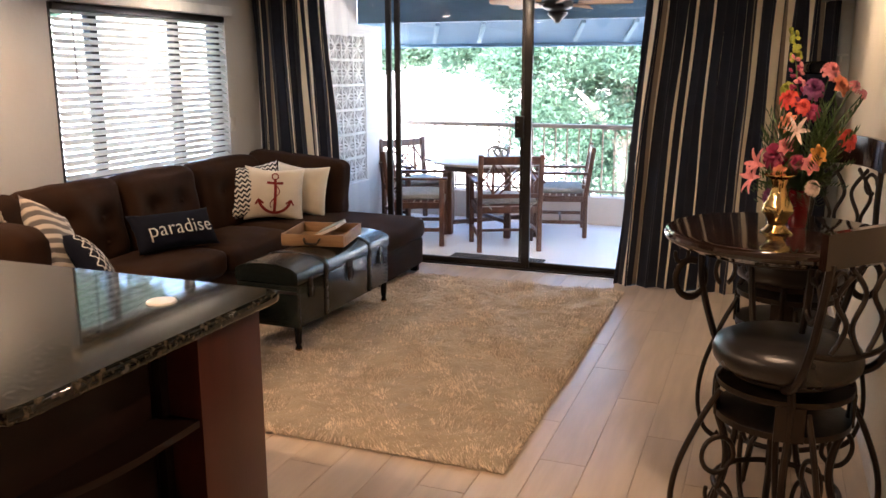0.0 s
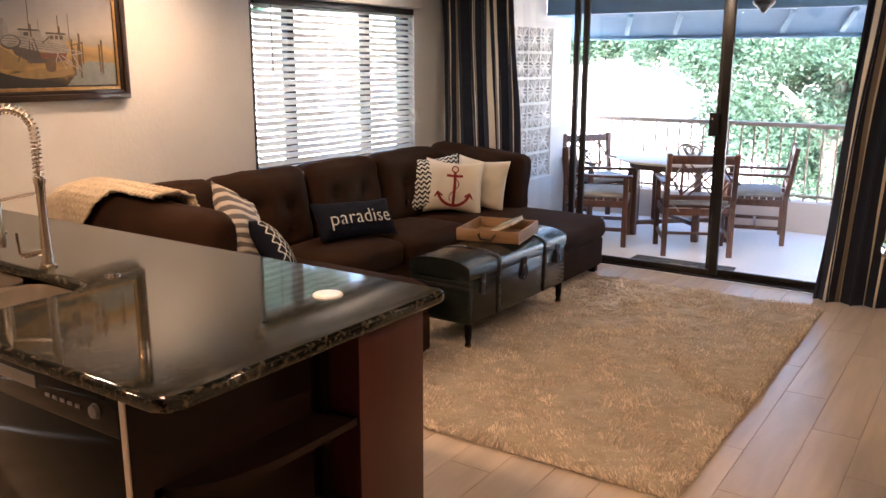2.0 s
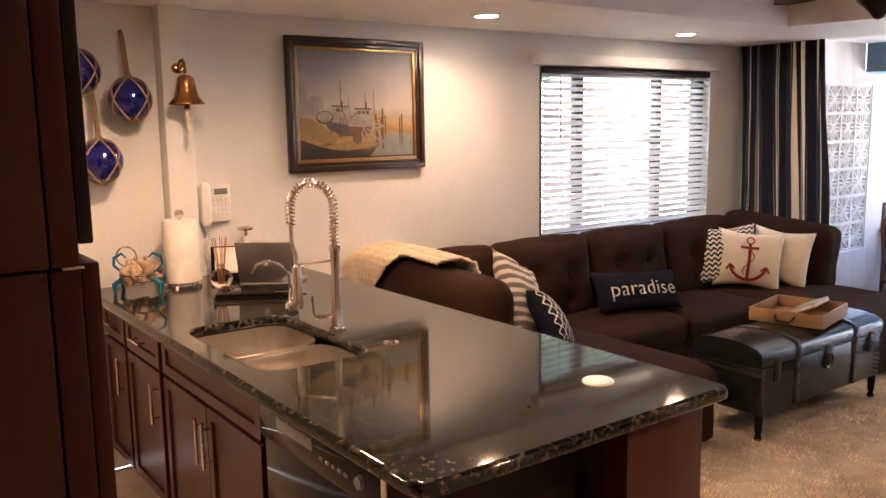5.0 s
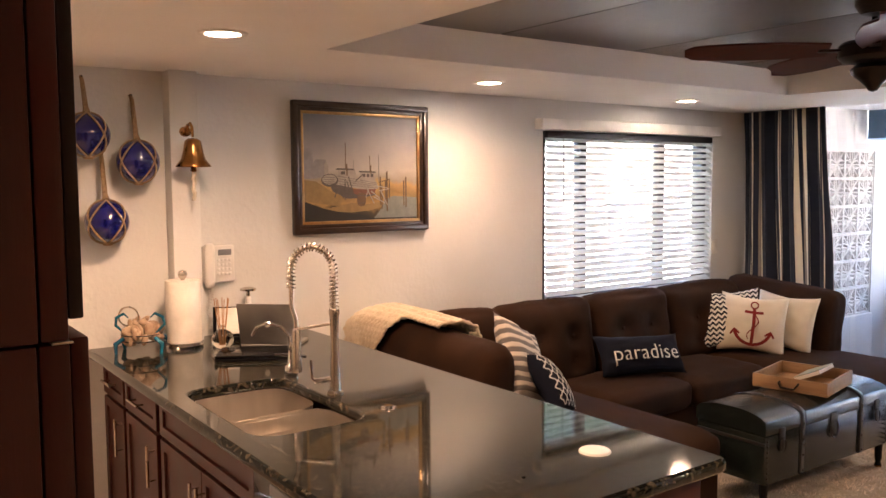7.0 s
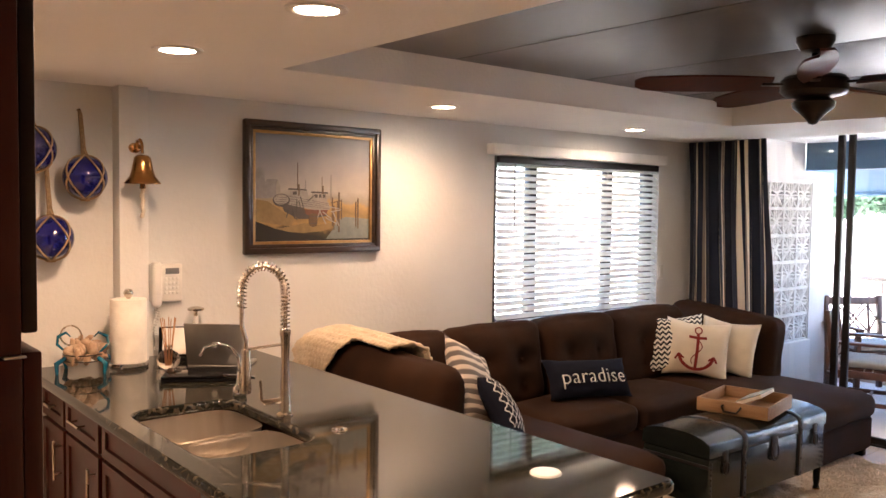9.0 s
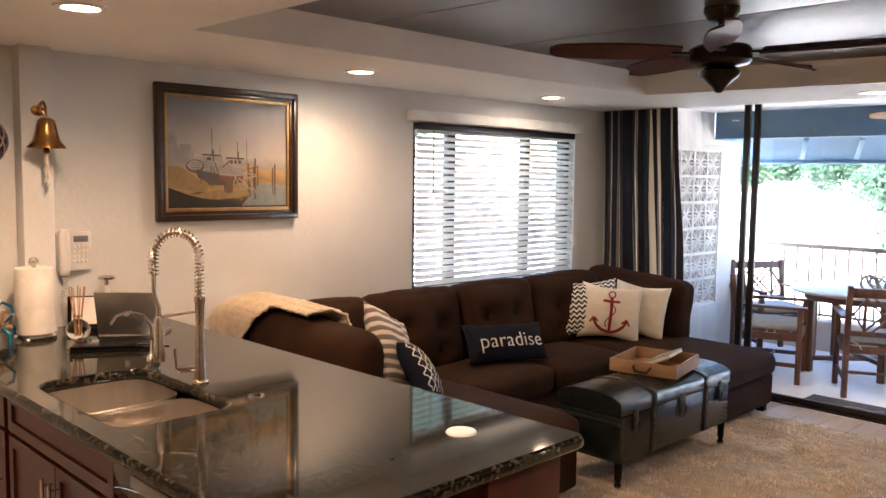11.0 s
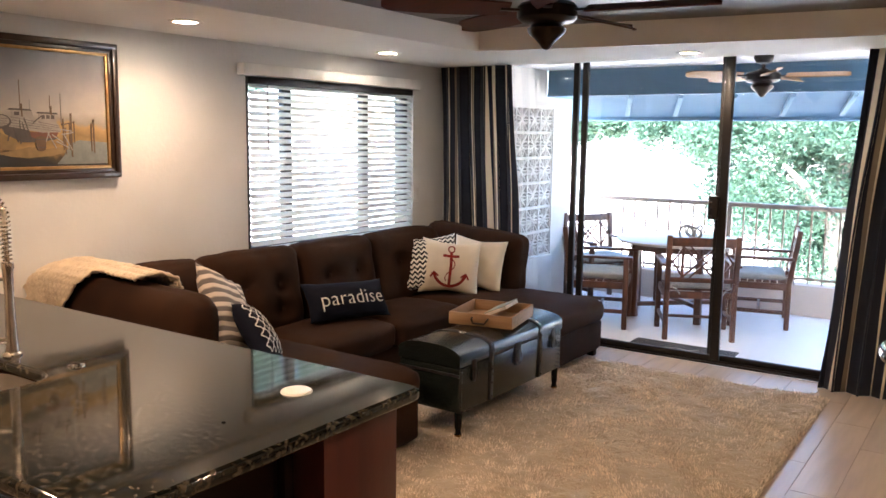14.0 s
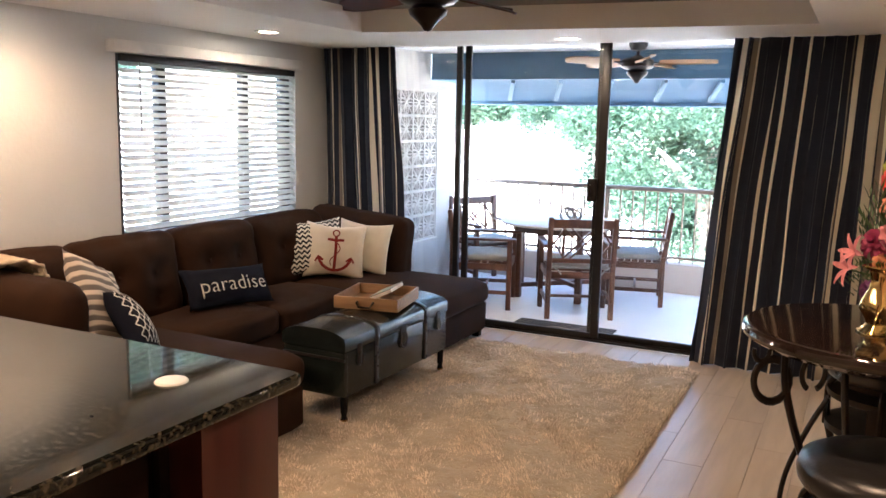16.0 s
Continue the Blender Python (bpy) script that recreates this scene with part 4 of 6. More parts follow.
def patio_chair(m):
    """A teak armchair with a lattice back; it faces +y."""
    c = thing("patio_armchair", "red-brown teak patio armchair with lattice back and grey seat pad", "chair", m, "chairs round the balcony table")
    for s in (-1, 1):
        slab_part("front_leg", c, s * 0.29 - 0.022, s * 0.29 + 0.022, 0.22, 0.265, 0, 0.63)
        lm = Matrix.Translation((0, -0.24, 0.42)) @ Matrix.Rotation(radians(8), 4, "X") @ Matrix.Translation((0, 0.24, -0.42))
        slab_part("rear_leg", c, s * 0.275 - 0.022, s * 0.275 + 0.022, -0.262, -0.218, 0, 0.44)
        slab_part("back_post", c, s * 0.275 - 0.022, s * 0.275 + 0.022, -0.262, -0.218, 0.43, 0.90, m=lm)
        slab_part("armrest", c, s * 0.29 - 0.035, s * 0.29 + 0.035, -0.27, 0.30, 0.63, 0.655, bev=0.010)
        slab_part("side_rail", c, s * 0.285 - 0.012, s * 0.285 + 0.012, -0.22, 0.22, 0.36, 0.42)
        slab_part("side_stretcher", c, s * 0.285 - 0.012, s * 0.285 + 0.012, -0.22, 0.22, 0.14, 0.175)
    slab_part("front_rail", c, -0.27, 0.27, 0.235, 0.255, 0.36, 0.42)
    slab_part("rear_rail", c, -0.255, 0.255, -0.25, -0.23, 0.36, 0.42)
    slab_part("middle_stretcher", c, -0.272, 0.272, -0.012, 0.012, 0.145, 0.17)
    for i in range(7):
        y = -0.20 + i * 0.063
        slab_part("seat_slat", c, -0.272, 0.272, y, y + 0.05, 0.42, 0.435, bev=0.002)
    back = lm
    slab_part("crest_rail", c, -0.255, 0.255, -0.252, -0.228, 0.81, 0.885, m=back)
    slab_part("lower_back_rail", c, -0.255, 0.255, -0.252, -0.228, 0.50, 0.54, m=back)
    for x in (-0.16, 0.16):
        slab_part("back_upright", c, x - 0.012, x + 0.012, -0.248, -0.232, 0.54, 0.81, m=back, bev=0.003)
    for x0, z0, x1, z1 in ((-0.16, 0.54, 0.10, 0.81), (0.16, 0.54, -0.10, 0.81), (-0.10, 0.54, 0.16, 0.81), (0.10, 0.54, -0.16, 0.81), (-0.25, 0.66, -0.16, 0.80), (0.25, 0.66, 0.16, 0.80), (-0.25, 0.69, -0.16, 0.55), (0.25, 0.69, 0.16, 0.55)):
        bm = bmesh.new()
        d = Vector((x1 - x0, 0, z1 - z0))
        mm = back @ Matrix.Translation((x0, -0.24, z0)) @ d.to_track_quat("Z", "Y").to_matrix().to_4x4()
        bx(bm, -0.010, 0.010, -0.007, 0.007, 0, d.length, 0.002, mm, 1)
        part("lattice_bar", bm, TEAK, c)
    pad = part("seat_pad", soft(bmesh.new(), -0.255, 0.255, -0.21, 0.24, 0.437, 0.495, 0.025, (0, 0, 0.012), wrinkle=0.003, cuts=9), GREY_CUSHION, c, "grey canvas seat pad")
    for s in (-1, 1):
        part("tie", tube(bmesh.new(), [(s * 0.22, -0.21, 0.47), (s * 0.25, -0.25, 0.46), (s * 0.20, -0.275, 0.44), (s * 0.17, -0.285, 0.40)], 0.007, 6), GREY_CUSHION, pad)
    return c


ch = patio_chair(pose(-2.02, 6.71, BF, 0, 0, 26))
copy_thing(ch, pose(-2.90, 6.70, BF, 0, 0, -72))
copy_thing(ch, pose(-3.30, 7.62, BF, 0, 0, -122))
copy_thing(ch, pose(-1.70, 7.58, BF, 0, 0, 104))
tb = thing("patio_table", "round teak patio table with pale top", "table", pose(-2.42, 7.40, BF))
# Pale teak, its colour lightened further for glare off the top.
PALE_TEAK = material("glare_lightened_teak_top", (0.56, 0.50, 0.44), 0.35, second=(0.48, 0.43, 0.37), scale=4, stretch=(1, 10, 1))
part("tabletop", lathe(bmesh.new(), [(0, 0.715), (0.57, 0.715), (0.585, 0.722), (0.585, 0.735), (0.57, 0.745), (0, 0.745)], 48), PALE_TEAK, tb)
part("apron", lathe(bmesh.new(), [(0.44, 0.65), (0.46, 0.65), (0.46, 0.715), (0.44, 0.715)], 40), TEAK, tb)
for k in range(4):
    a = radians(45 + 90 * k)
    part("leg", box(0.43 * math.cos(a) - 0.03, 0.43 * math.cos(a) + 0.03, 0.43 * math.sin(a) - 0.03, 0.43 * math.sin(a) + 0.03, 0, 0.715, 0.004), TEAK, tb)
part("stretcher", box(-0.42, 0.42, -0.02, 0.02, 0.10, 0.14, 0.004, m=pose(0, 0, 0, 0, 0, 45)), TEAK, tb)
part("stretcher", box(-0.42, 0.42, -0.02, 0.02, 0.141, 0.18, 0.004, m=pose(0, 0, 0, 0, 0, -45)), TEAK, tb)
DRIFT = material("grey_driftwood", (0.34, 0.31, 0.27), 0.8, second=(0.22, 0.20, 0.17), scale=20)
ball = thing("rope_ornament", "pale grey knotted ornament on the patio table", "ornament", pose(-2.27, 7.30, BF + 0.745))
for k in range(4):
    m = pose(0.03 * k - 0.05, 0.02 * k, 0.075, 70 - 30 * k, 25 * k, 50 * k)
    part("loop", tube(bmesh.new(), [m @ Vector(p) for p in ring_points(0.068, 0, 24)], 0.011, 8, True), DRIFT, ball)
mat_ob = thing("door_mat", "dark grey door mat with a pale leaf pattern", "door mat", pose(-1.93, 6.08, BF))
MAT_DARK = material("dark_mat", (0.035, 0.036, 0.035), 0.95, bump=0.003, bump_scale=150)
part("mat", box(-0.42, 0.42, -0.16, 0.18, 0.0, 0.012, 0.004), MAT_DARK, mat_ob)
for x, r in ((-0.06, 20), (0.02, -15), (0.10, 40)):
    part("leaf_print", box(-0.06, 0.06, -0.012, 0.012, 0.0125, 0.0135, m=pose(x, 0.0, 0, 0, 0, r)), DRIFT, mat_ob)

# ---- ceiling fans ----
FAN_WOOD = material("red_mahogany_blade", (0.075, 0.014, 0.009), 0.5, second=(0.045, 0.009, 0.006), scale=3, stretch=(1, 14, 14))
FAN_BODY = material("oil_rubbed_bronze", (0.020, 0.014, 0.012), 0.35, 0.6, scale=9)


def blade(r0, r1, w):
    bm = bmesh.new()
    n, rows = 16, []
    for i in range(n + 1):
        u = i / n
        x = r0 + (r1 - r0) * u
        hw = w / 2 * (0.55 + 0.75 * math.sin(math.pi * min(1, u * 0.72 + 0.14)) ** 1.2) * (1 if u < 0.9 else max(0.05, math.sqrt(1 - ((u - 0.9) / 0.1) ** 2)))
        rows.append([bm.verts.new((x, s * hw, z + 0.010 * s)) for s, z in ((-1, -0.004), (0, -0.006), (1, -0.004), (1, 0.004), (0, 0.004), (-1, 0.004))])
    for a, c in zip(rows, rows[1:]):
        for j in range(6):
            bm.faces.new((a[j], a[(j + 1) % 6], c[(j + 1) % 6], c[j]))
    bm.faces.new(rows[0])
    bm.faces.new(rows[-1])
    return bm


def ceiling_fan(label, m, drop, blade_mat, n, start, r1):
    f = thing("ceiling_fan", label, "ceiling fan", m)
    z = -drop
    part("canopy", lathe(bmesh.new(), [(0.0, 0.0), (0.075, 0.0), (0.075, -0.02), (0.055, -0.055), (0.02, -0.065), (0, -0.065)], 28), FAN_BODY, f)
    part("downrod", tube(bmesh.new(), [(0, 0, -0.06), (0, 0, z + 0.06)], 0.013, 12), FAN_BODY, f)
    part("motor", lathe(bmesh.new(), [(0, z + 0.075), (0.03, z + 0.07), (0.05, z + 0.055), (0.115, z + 0.045), (0.13, z + 0.03), (0.13, z - 0.015), (0.115, z - 0.03), (0.07, z - 0.04), (0, z - 0.04)], 32), FAN_BODY, f)
    part("switch_housing", lathe(bmesh.new(), [(0.06, z - 0.04), (0.085, z - 0.06), (0.08, z - 0.08), (0.05, z - 0.105), (0.03, z - 0.125), (0.016, z - 0.145), (0, z - 0.15)], 28), FAN_BODY, f)
    for k in range(n):
        a = start + 360 / n * k
        mm = pose(0, 0, z + 0.012, 0, 0, a)
        arm = bmesh.new()
        bx(arm, 0.11, 0.21, -0.02, 0.02, -0.004, 0.006, 0.003, mm)
        bl = blade(0.17, r1, 0.108)
        bmesh.ops.transform(bl, matrix=mm @ pose(0, 0, 0.006, 9, 0, 0), verts=bl.verts[:])
        ob = part("blade", bl, blade_mat, f)
        part("blade_arm", arm, FAN_BODY, ob)
    return f


ceiling_fan("dark bronze ceiling fan with five red mahogany blades", pose(-1.54, 2.90, TZ), 0.205, FAN_WOOD, 5, 10, 0.72)
TAN_BLADE = material("tan_woven_blade", (0.42, 0.24, 0.11), 0.5, second=(0.33, 0.18, 0.08), scale=30, stretch=(1, 4, 1))
ceiling_fan("bronze balcony ceiling fan with tan woven blades", pose(-1.505, 6.44, 2.305), 0.17, TAN_BLADE, 5, 4, 0.62)

# ---- outdoors ----
SAND = material("pale_desert_ground", (0.62, 0.57, 0.49), 0.95, second=(0.54, 0.49, 0.42), scale=0.2, bump=0.02, bump_scale=3)
b = bmesh.new()
bmesh.ops.create_grid(b, x_segments=8, y_segments=8, size=900)
bmesh.ops.translate(b, vec=(0, 0, -3.4), verts=b.verts[:])
structure("ground", b, SAND, "pale sunlit gravel ground below the balcony", "ground")
LEAF = translucent(material("feathery_leaf", (0.105, 0.185, 0.12), 0.6, second=(0.07, 0.13, 0.085), scale=1.2), (0.12, 0.22, 0.14), 0.45)
BARK = material("pale_bark", (0.34, 0.29, 0.24), 0.9, second=(0.22, 0.18, 0.14), scale=5, stretch=(3, 3, 0.6), bump=0.02, bump_scale=9)


def crown(blobs, count, leaf, seed):
    """Leaves scattered in the outer part of overlapping clumps, hanging loosely."""
    rng = np.random.default_rng(seed)
    vs, fs = [], []
    wt = np.array([r[3] ** 2 for r in blobs])
    for cx, cy, cz, r in [blobs[i] for i in rng.choice(len(blobs), size=count, p=wt / wt.sum())]:
        d = rng.normal(size=3)
        d /= np.linalg.norm(d)
        p = np.array((cx, cy, cz)) + d * r * (0.45 + 0.6 * rng.random()) * np.array((1, 1, 0.8))
        a = rng.normal(size=3) * (1, 1, 0.7)
        a /= np.linalg.norm(a)
        c = np.cross(a, rng.normal(size=3))
        c /= np.linalg.norm(c)
        s = 0.8 * leaf * (0.5 + 0.9 * rng.random())
        k = len(vs)
        vs += [p - a * s, p + c * s * 0.35, p + a * s, p - c * s * 0.35]
        fs.append((k, k + 1, k + 2, k + 3))
    me = bpy.data.meshes.new("crown")
    me.from_pydata([tuple(v) for v in vs], [], fs)
    me.materials.append(LEAF)
    return me


def tree(label, x, y, limbs, blobs, count, leaf, seed, r=0.2):
    t = thing("tree", label, "tree", group="trees outside the balcony")
    part("trunk", tube(bmesh.new(), [(x, y, -3.4), (x + 0.1, y, -2.2), (x - 0.05, y + 0.05, -0.9), limbs[0][0]], [r * 1.25, r, r * 0.9, r * 0.8], 12), BARK, t)
    for pts in limbs:
        part("limb", tube(bmesh.new(), pts, [r * 0.78 * (1 - 0.8 * i / (len(pts) - 1)) for i in range(len(pts))], 10), BARK, t)
    o = new("crown", crown(blobs, count, leaf, seed))
    o.parent = t
    return t


def clumps(cx, cy, cz, rx, ry, rz, n, r0, r1, seed):
    rng = np.random.default_rng(seed)
    out = []
    for _ in range(n):
        d = rng.normal(size=3)
        d = d / np.linalg.norm(d) * rng.random() ** 0.4
        out.append((cx + d[0] * rx, cy + d[1] * ry, cz + d[2] * rz, r0 + (r1 - r0) * rng.random()))
    return out


tree("tall feathery green tree with a pale leaning trunk", -2.2, 15.0,
     [[(-2.3, 14.9, 0.2), (-2.75, 14.4, 0.95), (-3.0, 14.15, 1.25)], [(-2.3, 14.9, 0.2), (-1.4, 14.8, 1.6), (-0.6, 14.6, 3.0)], [(-2.3, 14.9, 0.2), (-2.2, 15.6, 2.2), (-2.6, 15.8, 3.8)]],
     clumps(-1.9, 15.7, 1.4, 3.3, 1.7, 2.1, 90, 0.4, 0.9, 4) + clumps(-4.7, 15.3, 1.95, 1.5, 1.0, 0.55, 26, 0.3, 0.6, 5), 145000, 0.062, 1, 0.16)
tree("green tree with a light hanging crown", -8.6, 17.0,
     [[(-8.6, 17.0, 0.6), (-7.9, 16.6, 2.0), (-7.0, 16.3, 3.0)], [(-8.6, 17.0, 0.6), (-9.3, 16.9, 2.6)]],
     clumps(-7.1, 16.4, 2.3, 1.0, 1.0, 0.7, 18, 0.3, 0.65, 8), 16000, 0.085, 2, 0.18)
tree("green tree outside the side window", -9.5, 7.5,
     [[(-9.5, 7.5, 0.4), (-9.2, 7.2, 2.0), (-8.9, 7.0, 3.2)], [(-9.5, 7.5, 0.4), (-10.2, 7.6, 2.6)]],
     clumps(-9.2, 7.4, 3.1, 1.6, 2.6, 1.0, 24, 0.4, 0.8, 12), 15000, 0.10, 3, 0.18)


# ---- cushions and throw ----
def puffed(w, h, t):
    """The front surface of a scatter cushion, as y over x and z."""
    def y_at(x, z):
        u, v = max(-0.97, min(0.97, 2 * x / w)), max(-0.97, min(0.97, 2 * z / h))
        return -t / 2 * ((1 - u * u) * (1 - v * v)) ** 0.42 - 0.006
    return y_at


def cushion(name, label, mat, w, h, t, x, y, z, face, back, roll=0, seed=0.0):
    """A scatter cushion whose front turns to the heading face, leaning back by so many degrees."""
    c = thing(name, label, "pillow", pose(x, y, z, 0, 0, face) @ pose(0, 0, 0, -back, 0, 0) @ pose(0, 0, 0, 0, roll, 0), "scatter cushions on the sofa")
    part("cover", throw_pillow(w, h, t, seed=seed), mat, c, "", 180)
    return c


TICKING = striped("ticking_stripes", [(0.0, (0.60, 0.54, 0.46)), (0.42, (0.13, 0.115, 0.11)), (0.90, (0.34, 0.30, 0.25))], 0.052, turn=1)
ZIGZAG = striped("black_white_zigzag", [(0.0, (0.70, 0.66, 0.58)), (0.5, (0.012, 0.012, 0.016))], 0.038, turn=1)
nt = ZIGZAG.node_tree
uvz = [n for n in nt.nodes if n.type == "SEPXYZ"][0]
pp = nt.nodes.new("ShaderNodeMath")
pp.operation = "PINGPONG"
pp.inputs[1].default_value = 0.022
nt.links.new(uvz.outputs[0], pp.inputs[0])
ad = nt.nodes.new("ShaderNodeMath")
nt.links.new(uvz.outputs[1], ad.inputs[0])
nt.links.new(pp.outputs[0], ad.inputs[1])
nt.links.new(ad.outputs[0], [n for n in nt.nodes if n.type == "MATH" and n.operation == "DIVIDE"][0].inputs[0])

cushion("zigzag_cushion", "black and white zigzag scatter cushion behind the anchor cushion", ZIGZAG, 0.44, 0.43, 0.14, -3.49, 4.79, 0.69, 44, 18, -4, 1.0)
cushion("cream_cushion", "plain cream scatter cushion with piped edge", CREAM, 0.42, 0.42, 0.15, -3.24, 5.09, 0.665, 22, 14, 6, 2.0)
c = cushion("anchor_cushion", "cream scatter cushion printed with a red anchor", CREAM, 0.46, 0.43, 0.16, -3.345, 4.855, 0.66, 36, 16, 5, 3.0)
fn = puffed(0.46, 0.43, 0.16)
ANCHOR = [
    ([(0.0, 0.10), (0.004, 0.0), (0.0, -0.15)], 0.022), ([(-0.062, 0.075), (0.0, 0.07), (0.062, 0.075)], 0.020),
    ([(0.024 * math.cos(k * 0.4488), 0.125 + 0.024 * math.sin(k * 0.4488)) for k in range(15)], 0.010),
    ([(0.125 * math.cos(radians(a)), -0.03 + 0.125 * math.sin(radians(a))) for a in range(195, 346, 10)], 0.022),
    ([(-0.145, -0.095), (-0.122, -0.055), (-0.085, -0.085)], 0.014), ([(0.145, -0.095), (0.122, -0.055), (0.085, -0.085)], 0.014),
    ([(0.035 * math.sin(k * 0.55), 0.06 - 0.018 * k) for k in range(11)], 0.007),
]
for pts, wd in ANCHOR:
    fine = [tuple(np.array(a) * (1 - s / 4) + np.array(b2) * s / 4) for a, b2 in zip(pts, pts[1:]) for s in range(4)] + [pts[-1]]
    part("anchor_print", strip_on(fn, fine, wd, 0.004), RED_PRINT, c, "red printed anchor")

c = cushion("word_cushion", "navy oblong cushion with the stitched word paradise", NAVY, 0.64, 0.27, 0.15, -3.345, 3.655, 0.590, 78, 30, 3, 4.0)
fn = puffed(0.64, 0.27, 0.15)
bm = lettering("paradise", 0.138, 0.0)
bmesh.ops.subdivide_edges(bm, edges=[e for e in bm.edges if e.calc_length() > 0.03], cuts=2)
for v in bm.verts:
    v.co = Vector((v.co.x, fn(v.co.x, v.co.z - 0.01) - 0.005, v.co.z - 0.01))
lt = part("lettering", bm, WHITE_PRINT, c, "white stitched lettering")
md = lt.modifiers.new("thickness", "SOLIDIFY")
md.thickness, md.offset = 0.004, 0.0

cushion("striped_cushion", "grey and cream striped scatter cushion leaning at the chaise", TICKING, 0.42, 0.46, 0.15, -3.02, 2.38, 0.765, 122, 26, 28, 5.0)
c = cushion("lattice_cushion", "navy scatter cushion with a white lattice print", NAVY, 0.32, 0.32, 0.13, -2.865, 2.43, 0.675, 136, 34, 24, 6.0)
fn = puffed(0.31, 0.31, 0.13)
for i in range(5):
    for k in range(5):
        cx, cz = -0.112 + 0.056 * i, -0.112 + 0.056 * k
        pts = [(cx + 0.027 * math.cos(q * 0.349) * (1 + 0.22 * math.cos(4 * q * 0.349)), cz + 0.027 * math.sin(q * 0.349) * (1 + 0.22 * math.cos(4 * q * 0.349))) for q in range(19)]
        part("lattice_print", strip_on(fn, pts, 0.007, 0.004), WHITE_PRINT, c)


def knit_throw():
    bm = bmesh.new()
    nx, ns, rows = 84, 60, []
    for i in range(nx + 1):
        u = i / nx
        x = -3.985 + 0.80 * u
        w = min(1, max(0, (u - 0.16) / 0.50))
        q0, q1 = -0.36 * (1 - w) + 0.10 * w, 0.50 - 0.14 * u
        row = []
        for k in range(ns + 1):
            d = q0 + (q1 - q0) * k / ns
            if d < 0:
                y, z, n = 1.905, 0.905 + d, (0, -1, 0)
            elif d < 0.30:
                a = math.pi * d / 0.30
                y, z, n = 2.055 - 0.150 * math.cos(a), 0.905 + 0.060 * math.sin(a), (0, -math.cos(a), math.sin(a))
            else:
                y, z, n = 2.205 + 0.08 * (d - 0.30), 0.905 - (d - 0.30), (0, 1, 0.1)
            z += 0.016 - 0.022 * max(0, u - 0.2) - 0.075 * math.exp(-u / 0.09)
            knit = abs(math.sin(x * 92 + math.sin(d * 95) * 0.9)) * 0.020 + 0.010 * abs(math.sin(d * 95)) + 0.018 * noise.noise(Vector((x * 6, d * 6, 1)))
            row.append(bm.verts.new(Vector((x + 0.01 * noise.noise(Vector((x * 5, d * 9, 3))), y, z)) + Vector(n) * (0.012 + knit)))
        rows.append(row)
    for a, b2 in zip(rows, rows[1:]):
        for k in range(ns):
            bm.faces.new((a[k], a[k + 1], b2[k + 1], b2[k]))
    return bm


th = tagged(part("knit_throw", knit_throw(), KNIT, None, "", 180), "cream chunky knit throw draped over the sofa end", "blanket")
th.modifiers.new("thickness", "SOLIDIFY").thickness = 0.012

# ---- tray on the trunk ----
tray = thing("serving_tray", "pale oak serving tray with black handles on the trunk", "tray", pose(-2.405, 3.93, 0.541, 0, 0, 12))
part("bottom", box(-0.20, 0.20, -0.21, 0.21, 0.0, 0.010), WOOD_TRAY, tray)
for y in (-0.21, 0.21):
    part("side", box(-0.20, 0.20, y - 0.006, y + 0.006, 0.010, 0.075, 0.002), WOOD_TRAY, tray)
for x in (-0.194, 0.194):
    part("side", box(x - 0.006, x + 0.006, -0.204, 0.204, 0.010, 0.075, 0.002), WOOD_TRAY, tray)
for y in (-0.216, 0.216):
    s = math.copysign(1, y)
    part("handle", tube(bmesh.new(), [(-0.05, y, 0.05), (-0.05, y + s * 0.018, 0.045), (-0.035, y + s * 0.024, 0.022), (0.035, y + s * 0.024, 0.022), (0.05, y + s * 0.018, 0.045), (0.05, y, 0.05)], 0.006, 8), IRON, tray, "black iron handle")
book = thing("picture_book", "softcover book with a beach scene cover leaning in the tray", "book", pose(-2.385, 4.01, 0.606, 0, -24, 12))
COVER = material("beach_cover", (0.16, 0.30, 0.34), 0.4, second=(0.42, 0.33, 0.16), scale=7, stretch=(8, 1, 1))
part("cover", box(-0.075, 0.075, -0.12, 0.12, 0.008, 0.012, 0.001, seg=1), COVER, book)
part("pages", box(-0.072, 0.072, -0.117, 0.117, -0.012, 0.008), PAPER, book)
cst = thing("coaster", "round wooden coaster lying in the tray", "coaster", pose(-2.50, 3.84, 0.552))
part("disc", lathe(bmesh.new(), [(0, 0), (0.05, 0), (0.052, 0.004), (0.052, 0.018), (0.049, 0.022), (0, 0.022)], 28), WOOD_TRAY, cst)

# ---- painting ----
art = thing("framed_painting", "framed painting of wooden boats at a harbour shore", "painting", pose(WX, 2.011, 1.7735))
FRAME_DARK = material("dark_walnut_frame", (0.030, 0.016, 0.010), 0.3, second=(0.018, 0.010, 0.007), scale=6, stretch=(1, 1, 6), coat=0.2)
FRAME_GOLD = material("gilt_liner", (0.42, 0.26, 0.10), 0.35, 0.7, second=(0.30, 0.18, 0.07), scale=20)


def frame_ring(hw, hh, wd, x0, x1, bev):
    bm = bmesh.new()
    bx(bm, x0, x1, -hw, hw, hh - wd, hh, bev)
    bx(bm, x0, x1, -hw, hw, -hh, -hh + wd, bev)
    bx(bm, x0, x1, -hw, -hw + wd, -hh + wd * 0.7, hh - wd * 0.7, bev)
    bx(bm, x0, x1, hw - wd, hw, -hh + wd * 0.7, hh - wd * 0.7, bev)
    return bm


